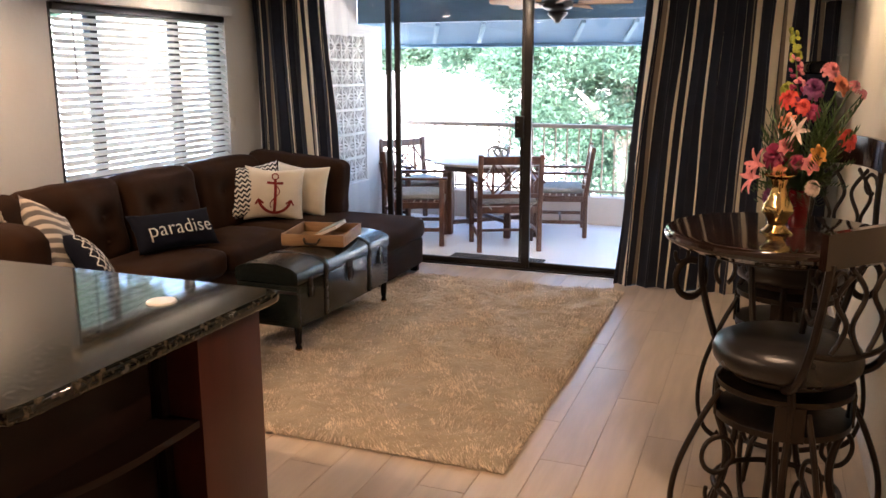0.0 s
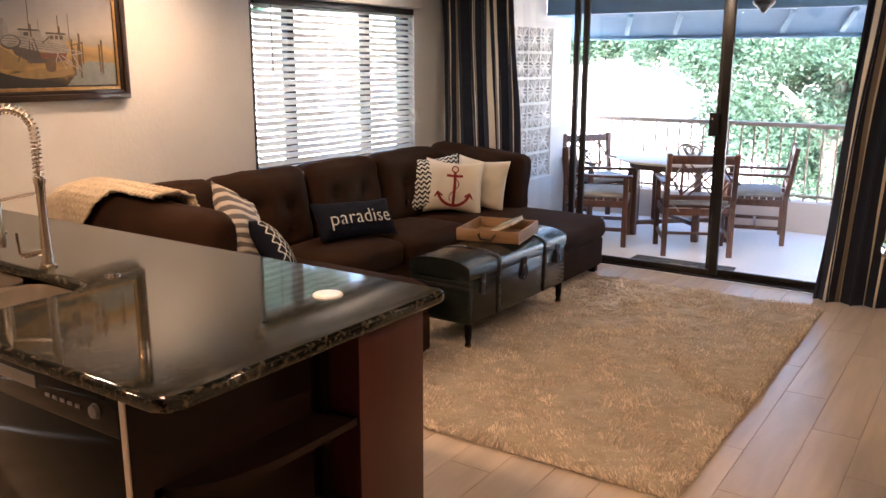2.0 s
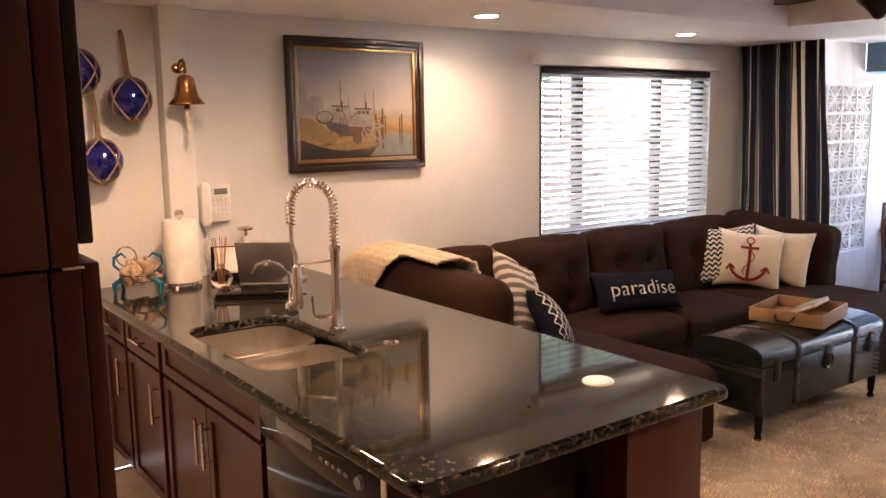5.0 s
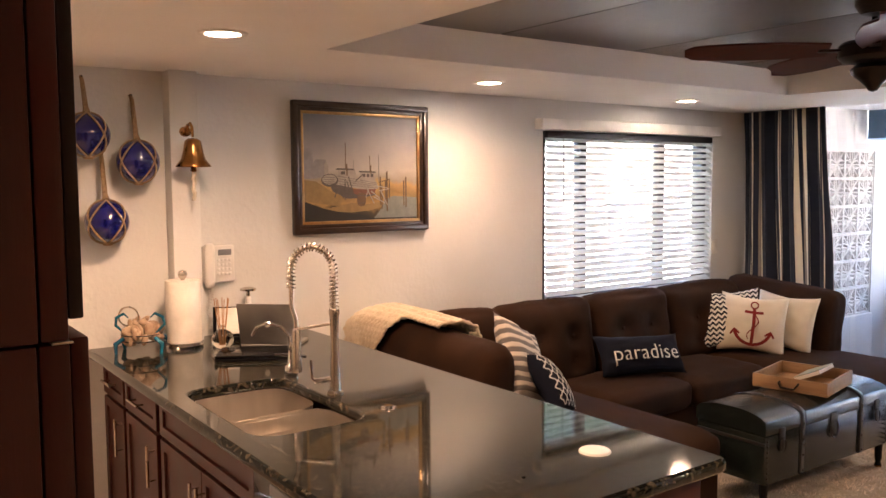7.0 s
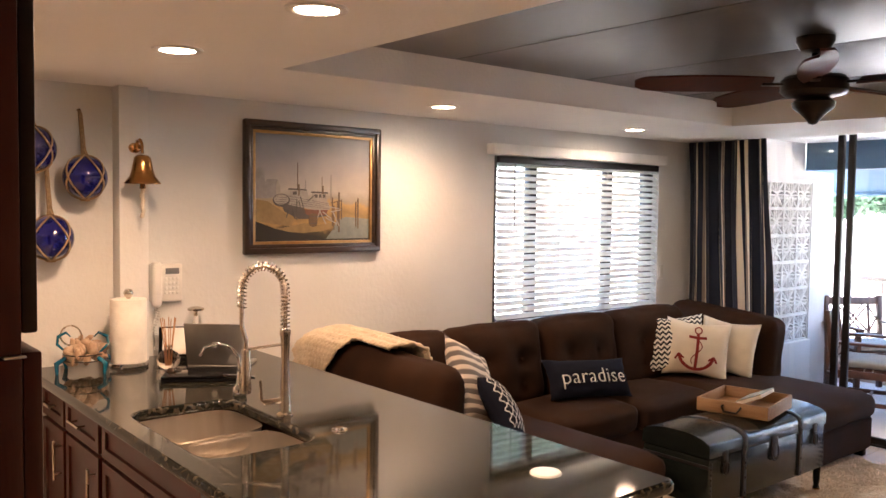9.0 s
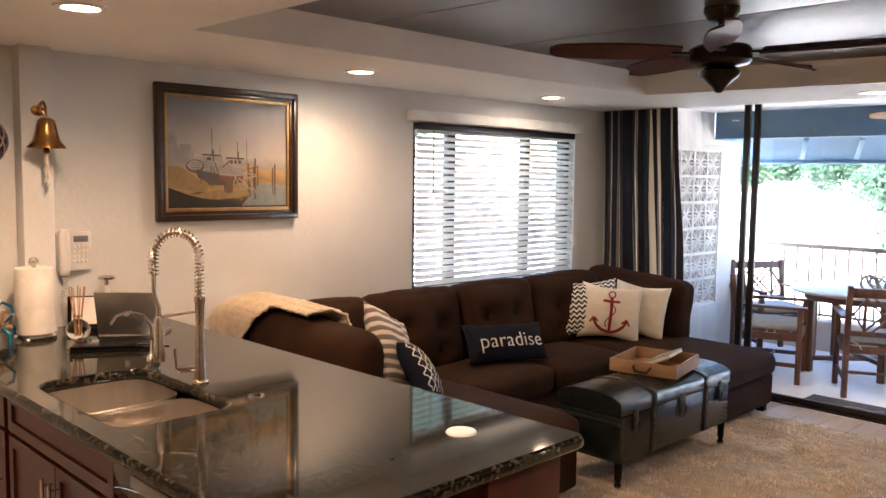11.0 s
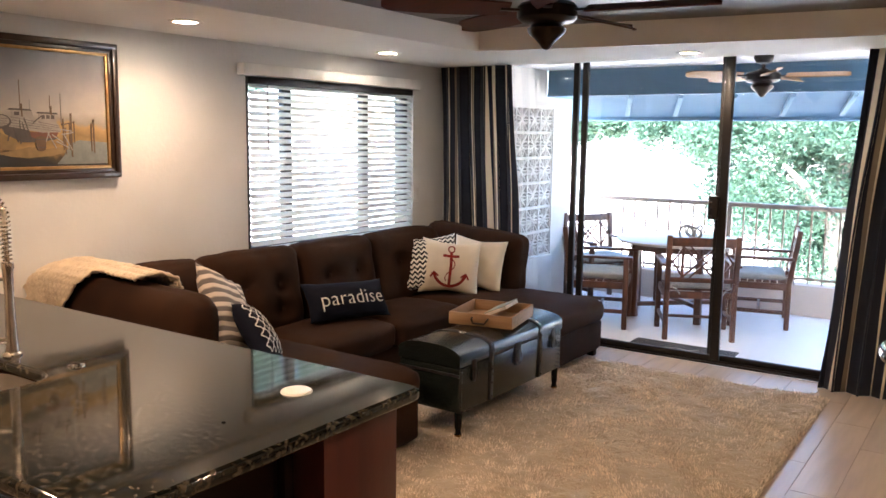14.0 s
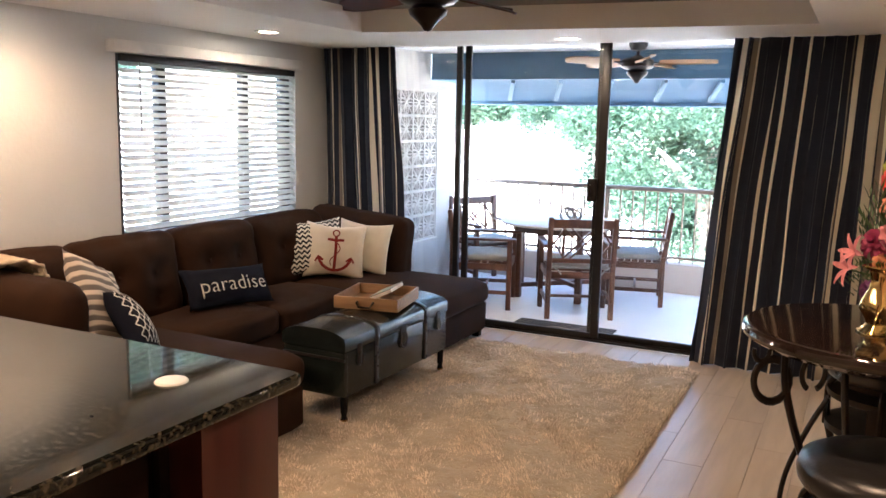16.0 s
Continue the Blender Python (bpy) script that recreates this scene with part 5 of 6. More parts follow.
part("outer_frame", frame_ring(0.442, 0.365, 0.034, 0.004, 0.045, 0.008), FRAME_DARK, art)
part("inner_frame", frame_ring(0.410, 0.333, 0.022, 0.006, 0.033, 0.004), FRAME_DARK, art)
part("gilt_liner", frame_ring(0.390, 0.313, 0.018, 0.006, 0.027, 0.003), FRAME_GOLD, art, "narrow gilt liner")


def canvas_material():
    m = material("painted_canvas", (1, 1, 1), 0.5, bump=0.0006, bump_scale=250)
    t, p = m.node_tree, m.node_tree.nodes["Principled BSDF"]
    co = t.nodes.new("ShaderNodeTexCoord")
    sp = t.nodes.new("ShaderNodeSeparateXYZ")
    t.links.new(co.outputs["Object"], sp.inputs[0])
    nz = t.nodes.new("ShaderNodeTexNoise")
    nz.inputs["Scale"].default_value, nz.inputs["Detail"].default_value = 9.0, 8.0
    t.links.new(co.outputs["Object"], nz.inputs[0])
    ma = t.nodes.new("ShaderNodeMath")
    ma.operation = "MULTIPLY_ADD"
    ma.inputs[1].default_value = 0.16
    t.links.new(nz.outputs["Fac"], ma.inputs[0])
    t.links.new(sp.outputs[2], ma.inputs[2])
    mr = t.nodes.new("ShaderNodeMapRange")
    mr.inputs["From Min"].default_value, mr.inputs["From Max"].default_value = -0.215, 0.375
    t.links.new(ma.outputs[0], mr.inputs["Value"])
    rp = t.nodes.new("ShaderNodeValToRGB")
    stops = [(0.0, (0.012, 0.010, 0.007)), (0.10, (0.05, 0.035, 0.015)), (0.17, (0.30, 0.19, 0.06)), (0.24, (0.20, 0.13, 0.045)), (0.33, (0.34, 0.22, 0.08)), (0.38, (0.24, 0.22, 0.18)), (0.48, (0.34, 0.31, 0.28)), (0.72, (0.24, 0.23, 0.24)), (1.0, (0.15, 0.16, 0.19))]
    e = rp.color_ramp.elements
    e[0].position, e[0].color = stops[0][0], (*stops[0][1], 1)
    e[1].position, e[1].color = stops[-1][0], (*stops[-1][1], 1)
    for q, col in stops[1:-1]:
        e.new(q).color = (*col, 1)
    t.links.new(mr.outputs[0], rp.inputs[0])
    t.links.new(rp.outputs[0], p.inputs["Base Color"])
    return m


part("canvas", box(0.006, 0.016, -0.372, 0.372, -0.295, 0.295), canvas_material(), art)
OIL = {k: material("oil_paint_" + k, c, 0.5, scale=30) for k, c in (("dark", (0.075, 0.066, 0.062)), ("red", (0.15, 0.06, 0.04)), ("white", (0.28, 0.26, 0.235)), ("brown", (0.11, 0.07, 0.04)), ("water", (0.17, 0.19, 0.18)), ("haze", (0.235, 0.225, 0.23)), ("mist", (0.29, 0.27, 0.245)), ("straw", (0.23, 0.155, 0.06)), ("black", (0.014, 0.011, 0.008)))}


def daub(name, pts, col, lift=0.0):
    bm = bmesh.new()
    lo = [bm.verts.new((0.0155, y, z)) for y, z in pts]
    hi = [bm.verts.new((0.0172 + lift, y, z)) for y, z in pts]
    bm.faces.new(hi)
    for i in range(len(pts)):
        bm.faces.new((lo[i], lo[(i + 1) % len(pts)], hi[(i + 1) % len(pts)], hi[i]))
    part(name, bm, OIL[col], art)


def on_canvas(u, v):
    """A spot on the canvas from its share of the width and of the height, from the top left."""
    return -0.372 + 0.744 * u, 0.295 - 0.59 * v


def patch(name, pts, col, lift=0.0):
    daub(name, [on_canvas(u, v) for u, v in pts], col, lift)


def line(name, u0, v0, u1, v1, wd, col, lift=0.0012):
    """A straight painted line of a width in metres."""
    a, c = Vector(on_canvas(u0, v0)), Vector(on_canvas(u1, v1))
    d = (c - a).normalized()
    q = Vector((-d.y, d.x)) * wd / 2
    daub(name, [tuple(a - q), tuple(c - q), tuple(c + q), tuple(a + q)], col, lift)


patch("painted_water", [(0.60, 0.985), (0.66, 0.90), (0.70, 0.80), (0.78, 0.77), (0.998, 0.79), (0.998, 0.985)], "water")
patch("painted_house", [(0.002, 0.60), (0.002, 0.33), (0.04, 0.31), (0.075, 0.33), (0.085, 0.60)], "haze")
patch("painted_house", [(0.07, 0.60), (0.075, 0.46), (0.10, 0.42), (0.18, 0.42), (0.205, 0.48), (0.205, 0.58)], "haze", 0.0003)
patch("painted_gable", [(0.17, 0.575), (0.172, 0.46), (0.185, 0.43), (0.205, 0.48), (0.205, 0.57)], "mist", 0.0005)
patch("painted_meadow", [(0.002, 0.80), (0.002, 0.61), (0.10, 0.625), (0.20, 0.70), (0.32, 0.80), (0.30, 0.86), (0.10, 0.83)], "straw", 0.0001)
patch("painted_meadow", [(0.16, 0.885), (0.30, 0.86), (0.40, 0.83), (0.52, 0.85), (0.62, 0.83), (0.69, 0.84), (0.66, 0.88), (0.56, 0.91), (0.40, 0.925), (0.25, 0.91)], "straw", 0.0001)
patch("painted_foreground", [(0.002, 0.998), (0.002, 0.81), (0.07, 0.84), (0.16, 0.88), (0.30, 0.92), (0.48, 0.945), (0.62, 0.998)], "black", 0.0002)
patch("painted_hull", [(0.21, 0.64), (0.30, 0.63), (0.42, 0.70), (0.60, 0.72), (0.62, 0.76), (0.46, 0.79), (0.36, 0.79), (0.24, 0.72)], "dark", 0.0003)
patch("painted_hull", [(0.40, 0.70), (0.62, 0.70), (0.60, 0.75), (0.46, 0.76), (0.41, 0.74)], "red", 0.0005)
patch("painted_hull", [(0.24, 0.555), (0.36, 0.565), (0.44, 0.60), (0.62, 0.63), (0.64, 0.70), (0.50, 0.705), (0.38, 0.68), (0.27, 0.655)], "white", 0.0006)
patch("painted_stern", [(0.215 + 0.072 * math.cos(q * 0.449), 0.615 + 0.062 * math.sin(q * 0.449)) for q in range(14)], "dark", 0.0008)
patch("painted_stern", [(0.213 + 0.062 * math.cos(q * 0.449), 0.608 + 0.048 * math.sin(q * 0.449)) for q in range(14)], "white", 0.0010)
for v in (0.585, 0.605, 0.625, 0.642):
    line("plank_seam", 0.16, v, 0.265, v + 0.006, 0.0022, "dark", 0.0012)
for k in range(4):
    line("plank_seam", 0.28, 0.575 + 0.024 * k, 0.63, 0.645 + 0.016 * k, 0.0022, "dark", 0.0010)
patch("painted_cabin", [(0.29, 0.565), (0.29, 0.515), (0.43, 0.515), (0.45, 0.60)], "white", 0.0007)
patch("cabin_roof", [(0.265, 0.515), (0.28, 0.50), (0.42, 0.505), (0.435, 0.52)], "dark", 0.0011)
patch("cabin_window", [(0.31, 0.56), (0.31, 0.53), (0.345, 0.53), (0.345, 0.56)], "dark", 0.0009)
patch("painted_cabin", [(0.48, 0.63), (0.48, 0.54), (0.60, 0.54), (0.61, 0.64)], "white", 0.0008)
patch("cabin_roof", [(0.465, 0.54), (0.475, 0.525), (0.615, 0.53), (0.62, 0.545)], "dark", 0.0011)
for u in (0.50, 0.535, 0.57):
    patch("cabin_window", [(u, 0.585), (u, 0.553), (u + 0.024, 0.553), (u + 0.024, 0.585)], "dark", 0.0010)
for u, v0, v1, wd, col in ((0.352, 0.26, 0.52, 0.0026, "brown"), (0.362, 0.46, 0.57, 0.008, "brown"), (0.42, 0.42, 0.52, 0.002, "haze"), (0.565, 0.38, 0.53, 0.002, "brown"), (0.572, 0.47, 0.55, 0.008, "brown"), (0.645, 0.36, 0.63, 0.0028, "haze")):
    line("painted_mast", u, v1, u, v0, wd, col)
for u0, v0, u1, v1 in ((0.29, 0.66, 0.255, 0.78), (0.30, 0.66, 0.33, 0.79), (0.345, 0.60, 0.345, 0.80), (0.36, 0.62, 0.40, 0.79), (0.375, 0.58, 0.42, 0.76), (0.52, 0.66, 0.60, 0.84), (0.55, 0.70, 0.50, 0.86), (0.57, 0.72, 0.66, 0.80), (0.46, 0.60, 0.52, 0.70), (0.44, 0.62, 0.50, 0.56)):
    line("painted_prop", u0, v0, u1, v1, 0.0055, "dark" if u0 < 0.45 else "mist", 0.0014)
patch("painted_barrel", [(0.452, 0.745), (0.485, 0.735), (0.522, 0.745), (0.525, 0.80), (0.518, 0.855), (0.485, 0.87), (0.455, 0.855), (0.448, 0.80)], "brown", 0.0016)
for v in (0.765, 0.835):
    line("barrel_hoop", 0.45, v, 0.524, v, 0.004, "dark", 0.0020)
for u, v0, v1, wd in ((0.658, 0.58, 0.86, 0.007), (0.672, 0.66, 0.90, 0.006), (0.718, 0.53, 0.92, 0.009), (0.705, 0.62, 0.86, 0.006), (0.74, 0.60, 0.80, 0.005), (0.875, 0.62, 0.87, 0.007), (0.895, 0.585, 0.885, 0.008)):
    line("painted_post", u, v1, u, v0, wd, "brown", 0.0016)
for u0, v0, u1, v1 in ((0.645, 0.635, 0.735, 0.61), (0.645, 0.72, 0.735, 0.70), (0.56, 0.66, 0.72, 0.69), (0.66, 0.72, 0.72, 0.86), (0.60, 0.78, 0.70, 0.84)):
    line("jetty_brace", u0, v0, u1, v1, 0.006, "mist" if v0 > 0.65 else "brown", 0.0018)

# ---- wall things ----
SWITCH = thing("light_switch", "white light switch plate on the wall", "light switch", pose(WX, 5.29, 1.16))
part("plate", box(0.0, 0.006, -0.036, 0.036, -0.058, 0.058, 0.002), PLASTIC, SWITCH)
part("rocker", box(0.006, 0.010, -0.016, 0.016, -0.033, 0.033, 0.001), PLASTIC, SWITCH)

bell = thing("ship_bell", "antique brass ship's bell with rope pull on the pilaster", "bell", pose(WX + 0.10, 0.968, 1.945))
bell.scale = (1.26, 1.26, 1.02)
part("wall_plate", lathe(bmesh.new(), [(0, 0), (0.025, 0), (0.022, 0.008), (0.010, 0.014), (0, 0.014)], 18), BRASS, bell).matrix_basis = pose(0, 0, 0, 0, 90, 0)
part("bracket", tube(bmesh.new(), [(0.01, 0, 0.0), (0.03, 0, 0.03), (0.055, 0, 0.035), (0.075, 0, 0.015), (0.08, 0, -0.03)], [0.008, 0.007, 0.007, 0.006, 0.005], 8), BRASS, bell)
part("bell_body", lathe(bmesh.new(), [(0, -0.035), (0.018, -0.037), (0.030, -0.048), (0.034, -0.07), (0.038, -0.10), (0.046, -0.135), (0.066, -0.165), (0.066, -0.170), (0.060, -0.168), (0.040, -0.13), (0.026, -0.06), (0, -0.05)], 32, 0.08), BRASS, bell)
part("clapper", lathe(bmesh.new(), [(0, -0.15), (0.006, -0.15), (0.010, -0.175), (0.012, -0.19), (0, -0.20)], 12, 0.08), BRASS, bell)
part("rope_pull", tube(bmesh.new(), [(0.08 + 0.003 * math.sin(k), 0.003 * math.cos(k * 1.3), -0.19 - 0.0115 * k) for k in range(13)], [0.007 + 0.002 * (k % 2) for k in range(13)], 8), WHITE_ROPE, bell, "white knotted rope pull")

BLUE_GLASS = material("cobalt_glass", (0.006, 0.012, 0.22), 0.05, second=(0.004, 0.006, 0.12), scale=6, coat=0.6)
BLUE_GLASS.node_tree.nodes["Principled BSDF"].inputs["Transmission Weight"].default_value = 0.35


def glass_float(y, z, top):
    f = thing("glass_fishing_float", "cobalt blue glass fishing float in a rope net on the wall", "glass float", pose(WX + 0.107, y, z), "blue glass floats")
    bm = bmesh.new()
    bmesh.ops.create_uvsphere(bm, u_segments=32, v_segments=20, radius=0.099)
    part("float", bm, BLUE_GLASS, f, "", 180)
    for k in range(4):
        for s in (-1, 1):
            pts = []
            for i in range(17):
                v = -80 + 160 * i / 16
                a = radians(90 * k + s * 0.50 * v + 30)
                r = 0.1025
                pts.append((r * math.cos(radians(v)) * math.cos(a), r * math.cos(radians(v)) * math.sin(a), r * math.sin(radians(v))))
            part("net_cord", tube(bmesh.new(), pts, 0.0042, 6), ROPE, f)
    part("hanger", tube(bmesh.new(), [(0, 0.0, 0.098), (-0.03, 0.003, 0.13), (-0.065, 0.0, top - z - 0.02), (-0.085, 0.0, top - z)], [0.018, 0.012, 0.010, 0.008], 8), ROPE, f)
    bm = lathe(bmesh.new(), [(0, -0.112), (0.020, -0.110), (0.026, -0.100), (0, -0.097)], 12)
    part("bottom_knot", bm, ROPE, f)
    part("nail", tube(bmesh.new(), [(-0.107, 0, top - z), (-0.07, 0, top - z)], 0.004, 8), IRON, f)


for y, z, tp in ((0.735, 1.797, 2.115), (0.585, 1.518, 1.865), (0.515, 1.917, 2.19)):
    glass_float(y, z, tp)

phone = thing("wall_telephone", "white wall telephone with handset, keypad and display", "telephone", pose(WX, 1.142, 1.280))
part("housing", box(0.002, 0.040, -0.085, 0.085, -0.095, 0.095, 0.010), PLASTIC, phone)
part("handset", soft(bmesh.new(), 0.036, 0.078, -0.085, -0.030, -0.115, 0.110, 0.020, wrinkle=0, cuts=7), PLASTIC, phone)
part("display", box(0.040, 0.044, -0.005, 0.065, 0.045, 0.075, 0.001), GREY_PLASTIC, phone)
for i in range(4):
    for k in range(4):
        part("key", box(0.040, 0.045, -0.010 + 0.02 * i, 0.004 + 0.02 * i, 0.015 - 0.024 * k, 0.029 - 0.024 * k, 0.002, seg=1), WHITE_PAINT, phone)
part("cord", tube(bmesh.new(), [(0.045 + 0.012 * math.cos(k), -0.055 + 0.012 * math.sin(k) + 0.01 * math.sin(k * 0.1), -0.12 - 0.0022 * k) for k in range(95)], 0.003, 5), PLASTIC, phone)

# ---- pantry cabinet beside the aisle ----
pan = thing("pantry_cabinet", "tall dark cherry pantry cabinet at the kitchen aisle", "cabinet")
PX = -1.0
part("side_panel_upper", box(PX - 0.60, PX, -0.78, -0.215, 1.49, CZ - 0.004, 0.002), CHERRY, pan)
part("side_panel_lower", box(PX - 0.60, PX, -0.78, -0.218, 0.0, 1.486, 0.002), CHERRY, pan)
part("stile_upper", box(PX - 0.60, PX - 0.002, -0.212, -0.178, 1.49, CZ - 0.004, 0.003), CHERRY, pan)
part("stile_lower", box(PX - 0.60, PX + 0.001, -0.215, -0.178, 0.0, 1.486, 0.003), CHERRY, pan)
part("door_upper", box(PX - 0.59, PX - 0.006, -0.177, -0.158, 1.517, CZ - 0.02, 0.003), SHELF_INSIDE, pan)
part("door_lower", box(PX - 0.59, PX - 0.003, -0.177, -0.154, 0.10, 1.493, 0.003), CHERRY, pan)
part("hinge", box(PX - 0.02, PX + 0.003, -0.200, -0.174, 1.4865, 1.4895, 0.0005, seg=1), STEEL, pan)

# ---- on the counter ----
def faucet():
    f = thing("spring_faucet", "brushed nickel spring-neck kitchen faucet", "faucet", pose(-2.555, 1.045, 0.91))
    d = Vector((-0.477, -0.88, 0))
    part("base", lathe(bmesh.new(), [(0, 0), (0.030, 0), (0.030, 0.006), (0.022, 0.012), (0.019, 0.05), (0.0145, 0.20), (0.017, 0.29), (0.020, 0.30), (0.020, 0.315), (0, 0.318)], 24), NICKEL, f)
    path = [Vector((0, 0, 0.31)), Vector((0, 0, 0.40)), Vector((0, 0, 0.46))]
    for i in range(1, 12):
        a = math.pi * i / 12
        path.append(d * (0.0775 - 0.0775 * math.cos(a)) + Vector((0, 0, 0.46 + 0.09 * math.sin(a))))
    path += [d * 0.155 + Vector((0, 0, 0.45)), d * 0.155 + Vector((0, 0, 0.395))]
    part("hose", tube(bmesh.new(), path + [d * 0.155 + Vector((0, 0, 0.33)), d * 0.14 + Vector((0, 0, 0.28)), d * 0.14 + Vector((0, 0, 0.24))], 0.0085, 10), NICKEL, f)
    pts, side = [], Vector((d.y, -d.x, 0))
    lens = [0.0]
    for a, b2 in zip(path, path[1:]):
        lens.append(lens[-1] + (b2 - a).length)
    turns, per = 34, 10
    for k in range(turns * per + 1):
        s = lens[-1] * k / (turns * per)
        j = max(i for i in range(len(lens)) if lens[i] <= s + 1e-9)
        j = min(j, len(path) - 2)
        q = (s - lens[j]) / (lens[j + 1] - lens[j])
        t = (path[j + 1] - path[j]).normalized()
        n = side.cross(t)
        an = 2 * math.pi * k / per
        pts.append(path[j].lerp(path[j + 1], q) + (side * math.cos(an) + n * math.sin(an)) * 0.0155)
    part("spring", tube(bmesh.new(), pts, 0.0032, 5), NICKEL, f)
    head = d * 0.14
    part("spray_head", lathe(bmesh.new(), [(0, 0.25), (0.012, 0.25), (0.017, 0.24), (0.018, 0.13), (0.021, 0.10), (0.018, 0.085), (0, 0.085)], 18, head.x, head.y), NICKEL, f)
    part("holder_arm", tube(bmesh.new(), [(0, 0, 0.265), tuple(head + Vector((0, 0, 0.245)))], 0.006, 8), NICKEL, f)
    part("lever", tube(bmesh.new(), [(0, 0, 0.055), (-0.035, -0.065, 0.05), (-0.04, -0.075, 0.06), (-0.04, -0.078, 0.13)], [0.012, 0.012, 0.006, 0.005], 8), NICKEL, f)
    g = thing("filter_faucet", "small chrome filtered-water faucet with curved spout", "faucet", pose(-2.93, 1.045, 0.91))
    part("base", lathe(bmesh.new(), [(0, 0), (0.026, 0), (0.030, 0.012), (0.026, 0.035), (0.013, 0.05), (0.012, 0.10), (0, 0.105)], 20), CHROME, g)
    part("spout", tube(bmesh.new(), [(0, 0, 0.10), (0, -0.005, 0.16), (-0.02, -0.03, 0.20), (-0.05, -0.075, 0.215), (-0.075, -0.115, 0.20), (-0.085, -0.13, 0.165)], [0.009, 0.007, 0.006, 0.006, 0.006, 0.007], 10), CHROME, g)
    part("lever", tube(bmesh.new(), [(0.035, 0.05, 0.075), (0, 0, 0.08), (-0.035, -0.055, 0.085)], [0.006, 0.008, 0.005], 8), CHROME, g)


faucet()
cap = thing("outlet_cover", "round white pop-up outlet cover in the countertop", "outlet", pose(-1.505, 1.325, 0.91))
part("disc", lathe(bmesh.new(), [(0, 0.007), (0.043, 0.006), (0.046, 0.003), (0.047, 0), (0, 0)], 36), PLASTIC, cap)
cap = thing("disposal_button", "small chrome sink button in the countertop", "button", pose(-2.262, 1.095, 0.91))
part("ring", lathe(bmesh.new(), [(0, 0.010), (0.015, 0.010), (0.018, 0.004), (0.027, 0.003), (0.028, 0), (0, 0)], 24), CHROME, cap)
dot = thing("counter_speck", "small dark rubber bumper on the countertop", "bumper", pose(-1.47, 1.02, 0.91))
part("dome", lathe(bmesh.new(), [(0, 0.004), (0.004, 0.003), (0.006, 0), (0, 0)], 12), BLACK_GLOSS, dot)

tw = thing("paper_towel_holder", "white paper towel roll on a steel holder", "paper towel", pose(-3.79, 0.895, 0.91))
part("foot", lathe(bmesh.new(), [(0, 0), (0.087, 0), (0.089, 0.012), (0.081, 0.022), (0, 0.024)], 32), CHROME, tw)
part("roll", lathe(bmesh.new(), [(0.018, 0.026), (0.081, 0.026), (0.082, 0.03), (0.082, 0.318), (0.081, 0.322), (0.018, 0.322)], 40), PAPER, tw)
part("finial", lathe(bmesh.new(), [(0, 0.32), (0.010, 0.32), (0.010, 0.328), (0.019, 0.336), (0.023, 0.350), (0.016, 0.366), (0, 0.370)], 20), NICKEL, tw)

SHELLS = material("sea_shell", (0.48, 0.36, 0.25), 0.5, second=(0.30, 0.19, 0.12), scale=30)
TEAL = material("teal_glass", (0.008, 0.13, 0.21), 0.1, second=(0.006, 0.06, 0.13), scale=8, coat=0.4)
cr = thing("crab_shell_bowl", "wire crab bowl with blue glass claws, filled with shells", "shell bowl", pose(-3.80, 0.70, 0.91, 0, 0, 60))
rng = random.Random(5)
for k in range(64):
    a, r = rng.random() * 6.28, 0.080 * rng.random() ** 0.5
    bm = bmesh.new()
    bmesh.ops.create_icosphere(bm, subdivisions=2, radius=1)
    s = 0.014 + 0.011 * rng.random()
    bmesh.ops.transform(bm, matrix=pose(r * math.cos(a), r * math.sin(a), 0.055 + 0.115 * rng.random() * (1 - r / 0.13), rng.random() * 180, rng.random() * 180, 0) @ Matrix.Diagonal((s * 1.5, s, s * 0.7, 1)), verts=bm.verts[:])
    for v in bm.verts:
        v.co += Vector((0, 0, 0.002 * math.sin(v.co.x * 400)))
    part("shell", bm, SHELLS, cr)
part("bowl_wire", tube(bmesh.new(), ring_points(0.085, 0.055, 28), 0.003, 6, True), IRON, cr)
part("bowl_wire", tube(bmesh.new(), ring_points(0.092, 0.085, 28), 0.003, 6, True), IRON, cr)
for s in (-1, 1):
    part("claw", tube(bmesh.new(), [(s * 0.07, -0.03, 0.09), (s * 0.11, -0.03, 0.13), (s * 0.105, -0.035, 0.165), (s * 0.07, -0.04, 0.185), (s * 0.05, -0.04, 0.165)], [0.004, 0.007, 0.008, 0.006, 0.003], 8), TEAL, cr, "blue glass claw")
    for y in (-0.045, 0.045):
        part("leg", tube(bmesh.new(), [(s * 0.07, y, 0.07), (s * 0.105, y * 1.4, 0.045), (s * 0.10, y * 1.6, 0.0)], [0.010, 0.012, 0.007], 8), TEAL, cr)
part("ring_handle", tube(bmesh.new(), [(0.045 * math.cos(k * 0.3142) - 0.06, 0.0, 0.165 + 0.045 * math.sin(k * 0.3142)) for k in range(20)], 0.004, 6, True), NICKEL, cr)

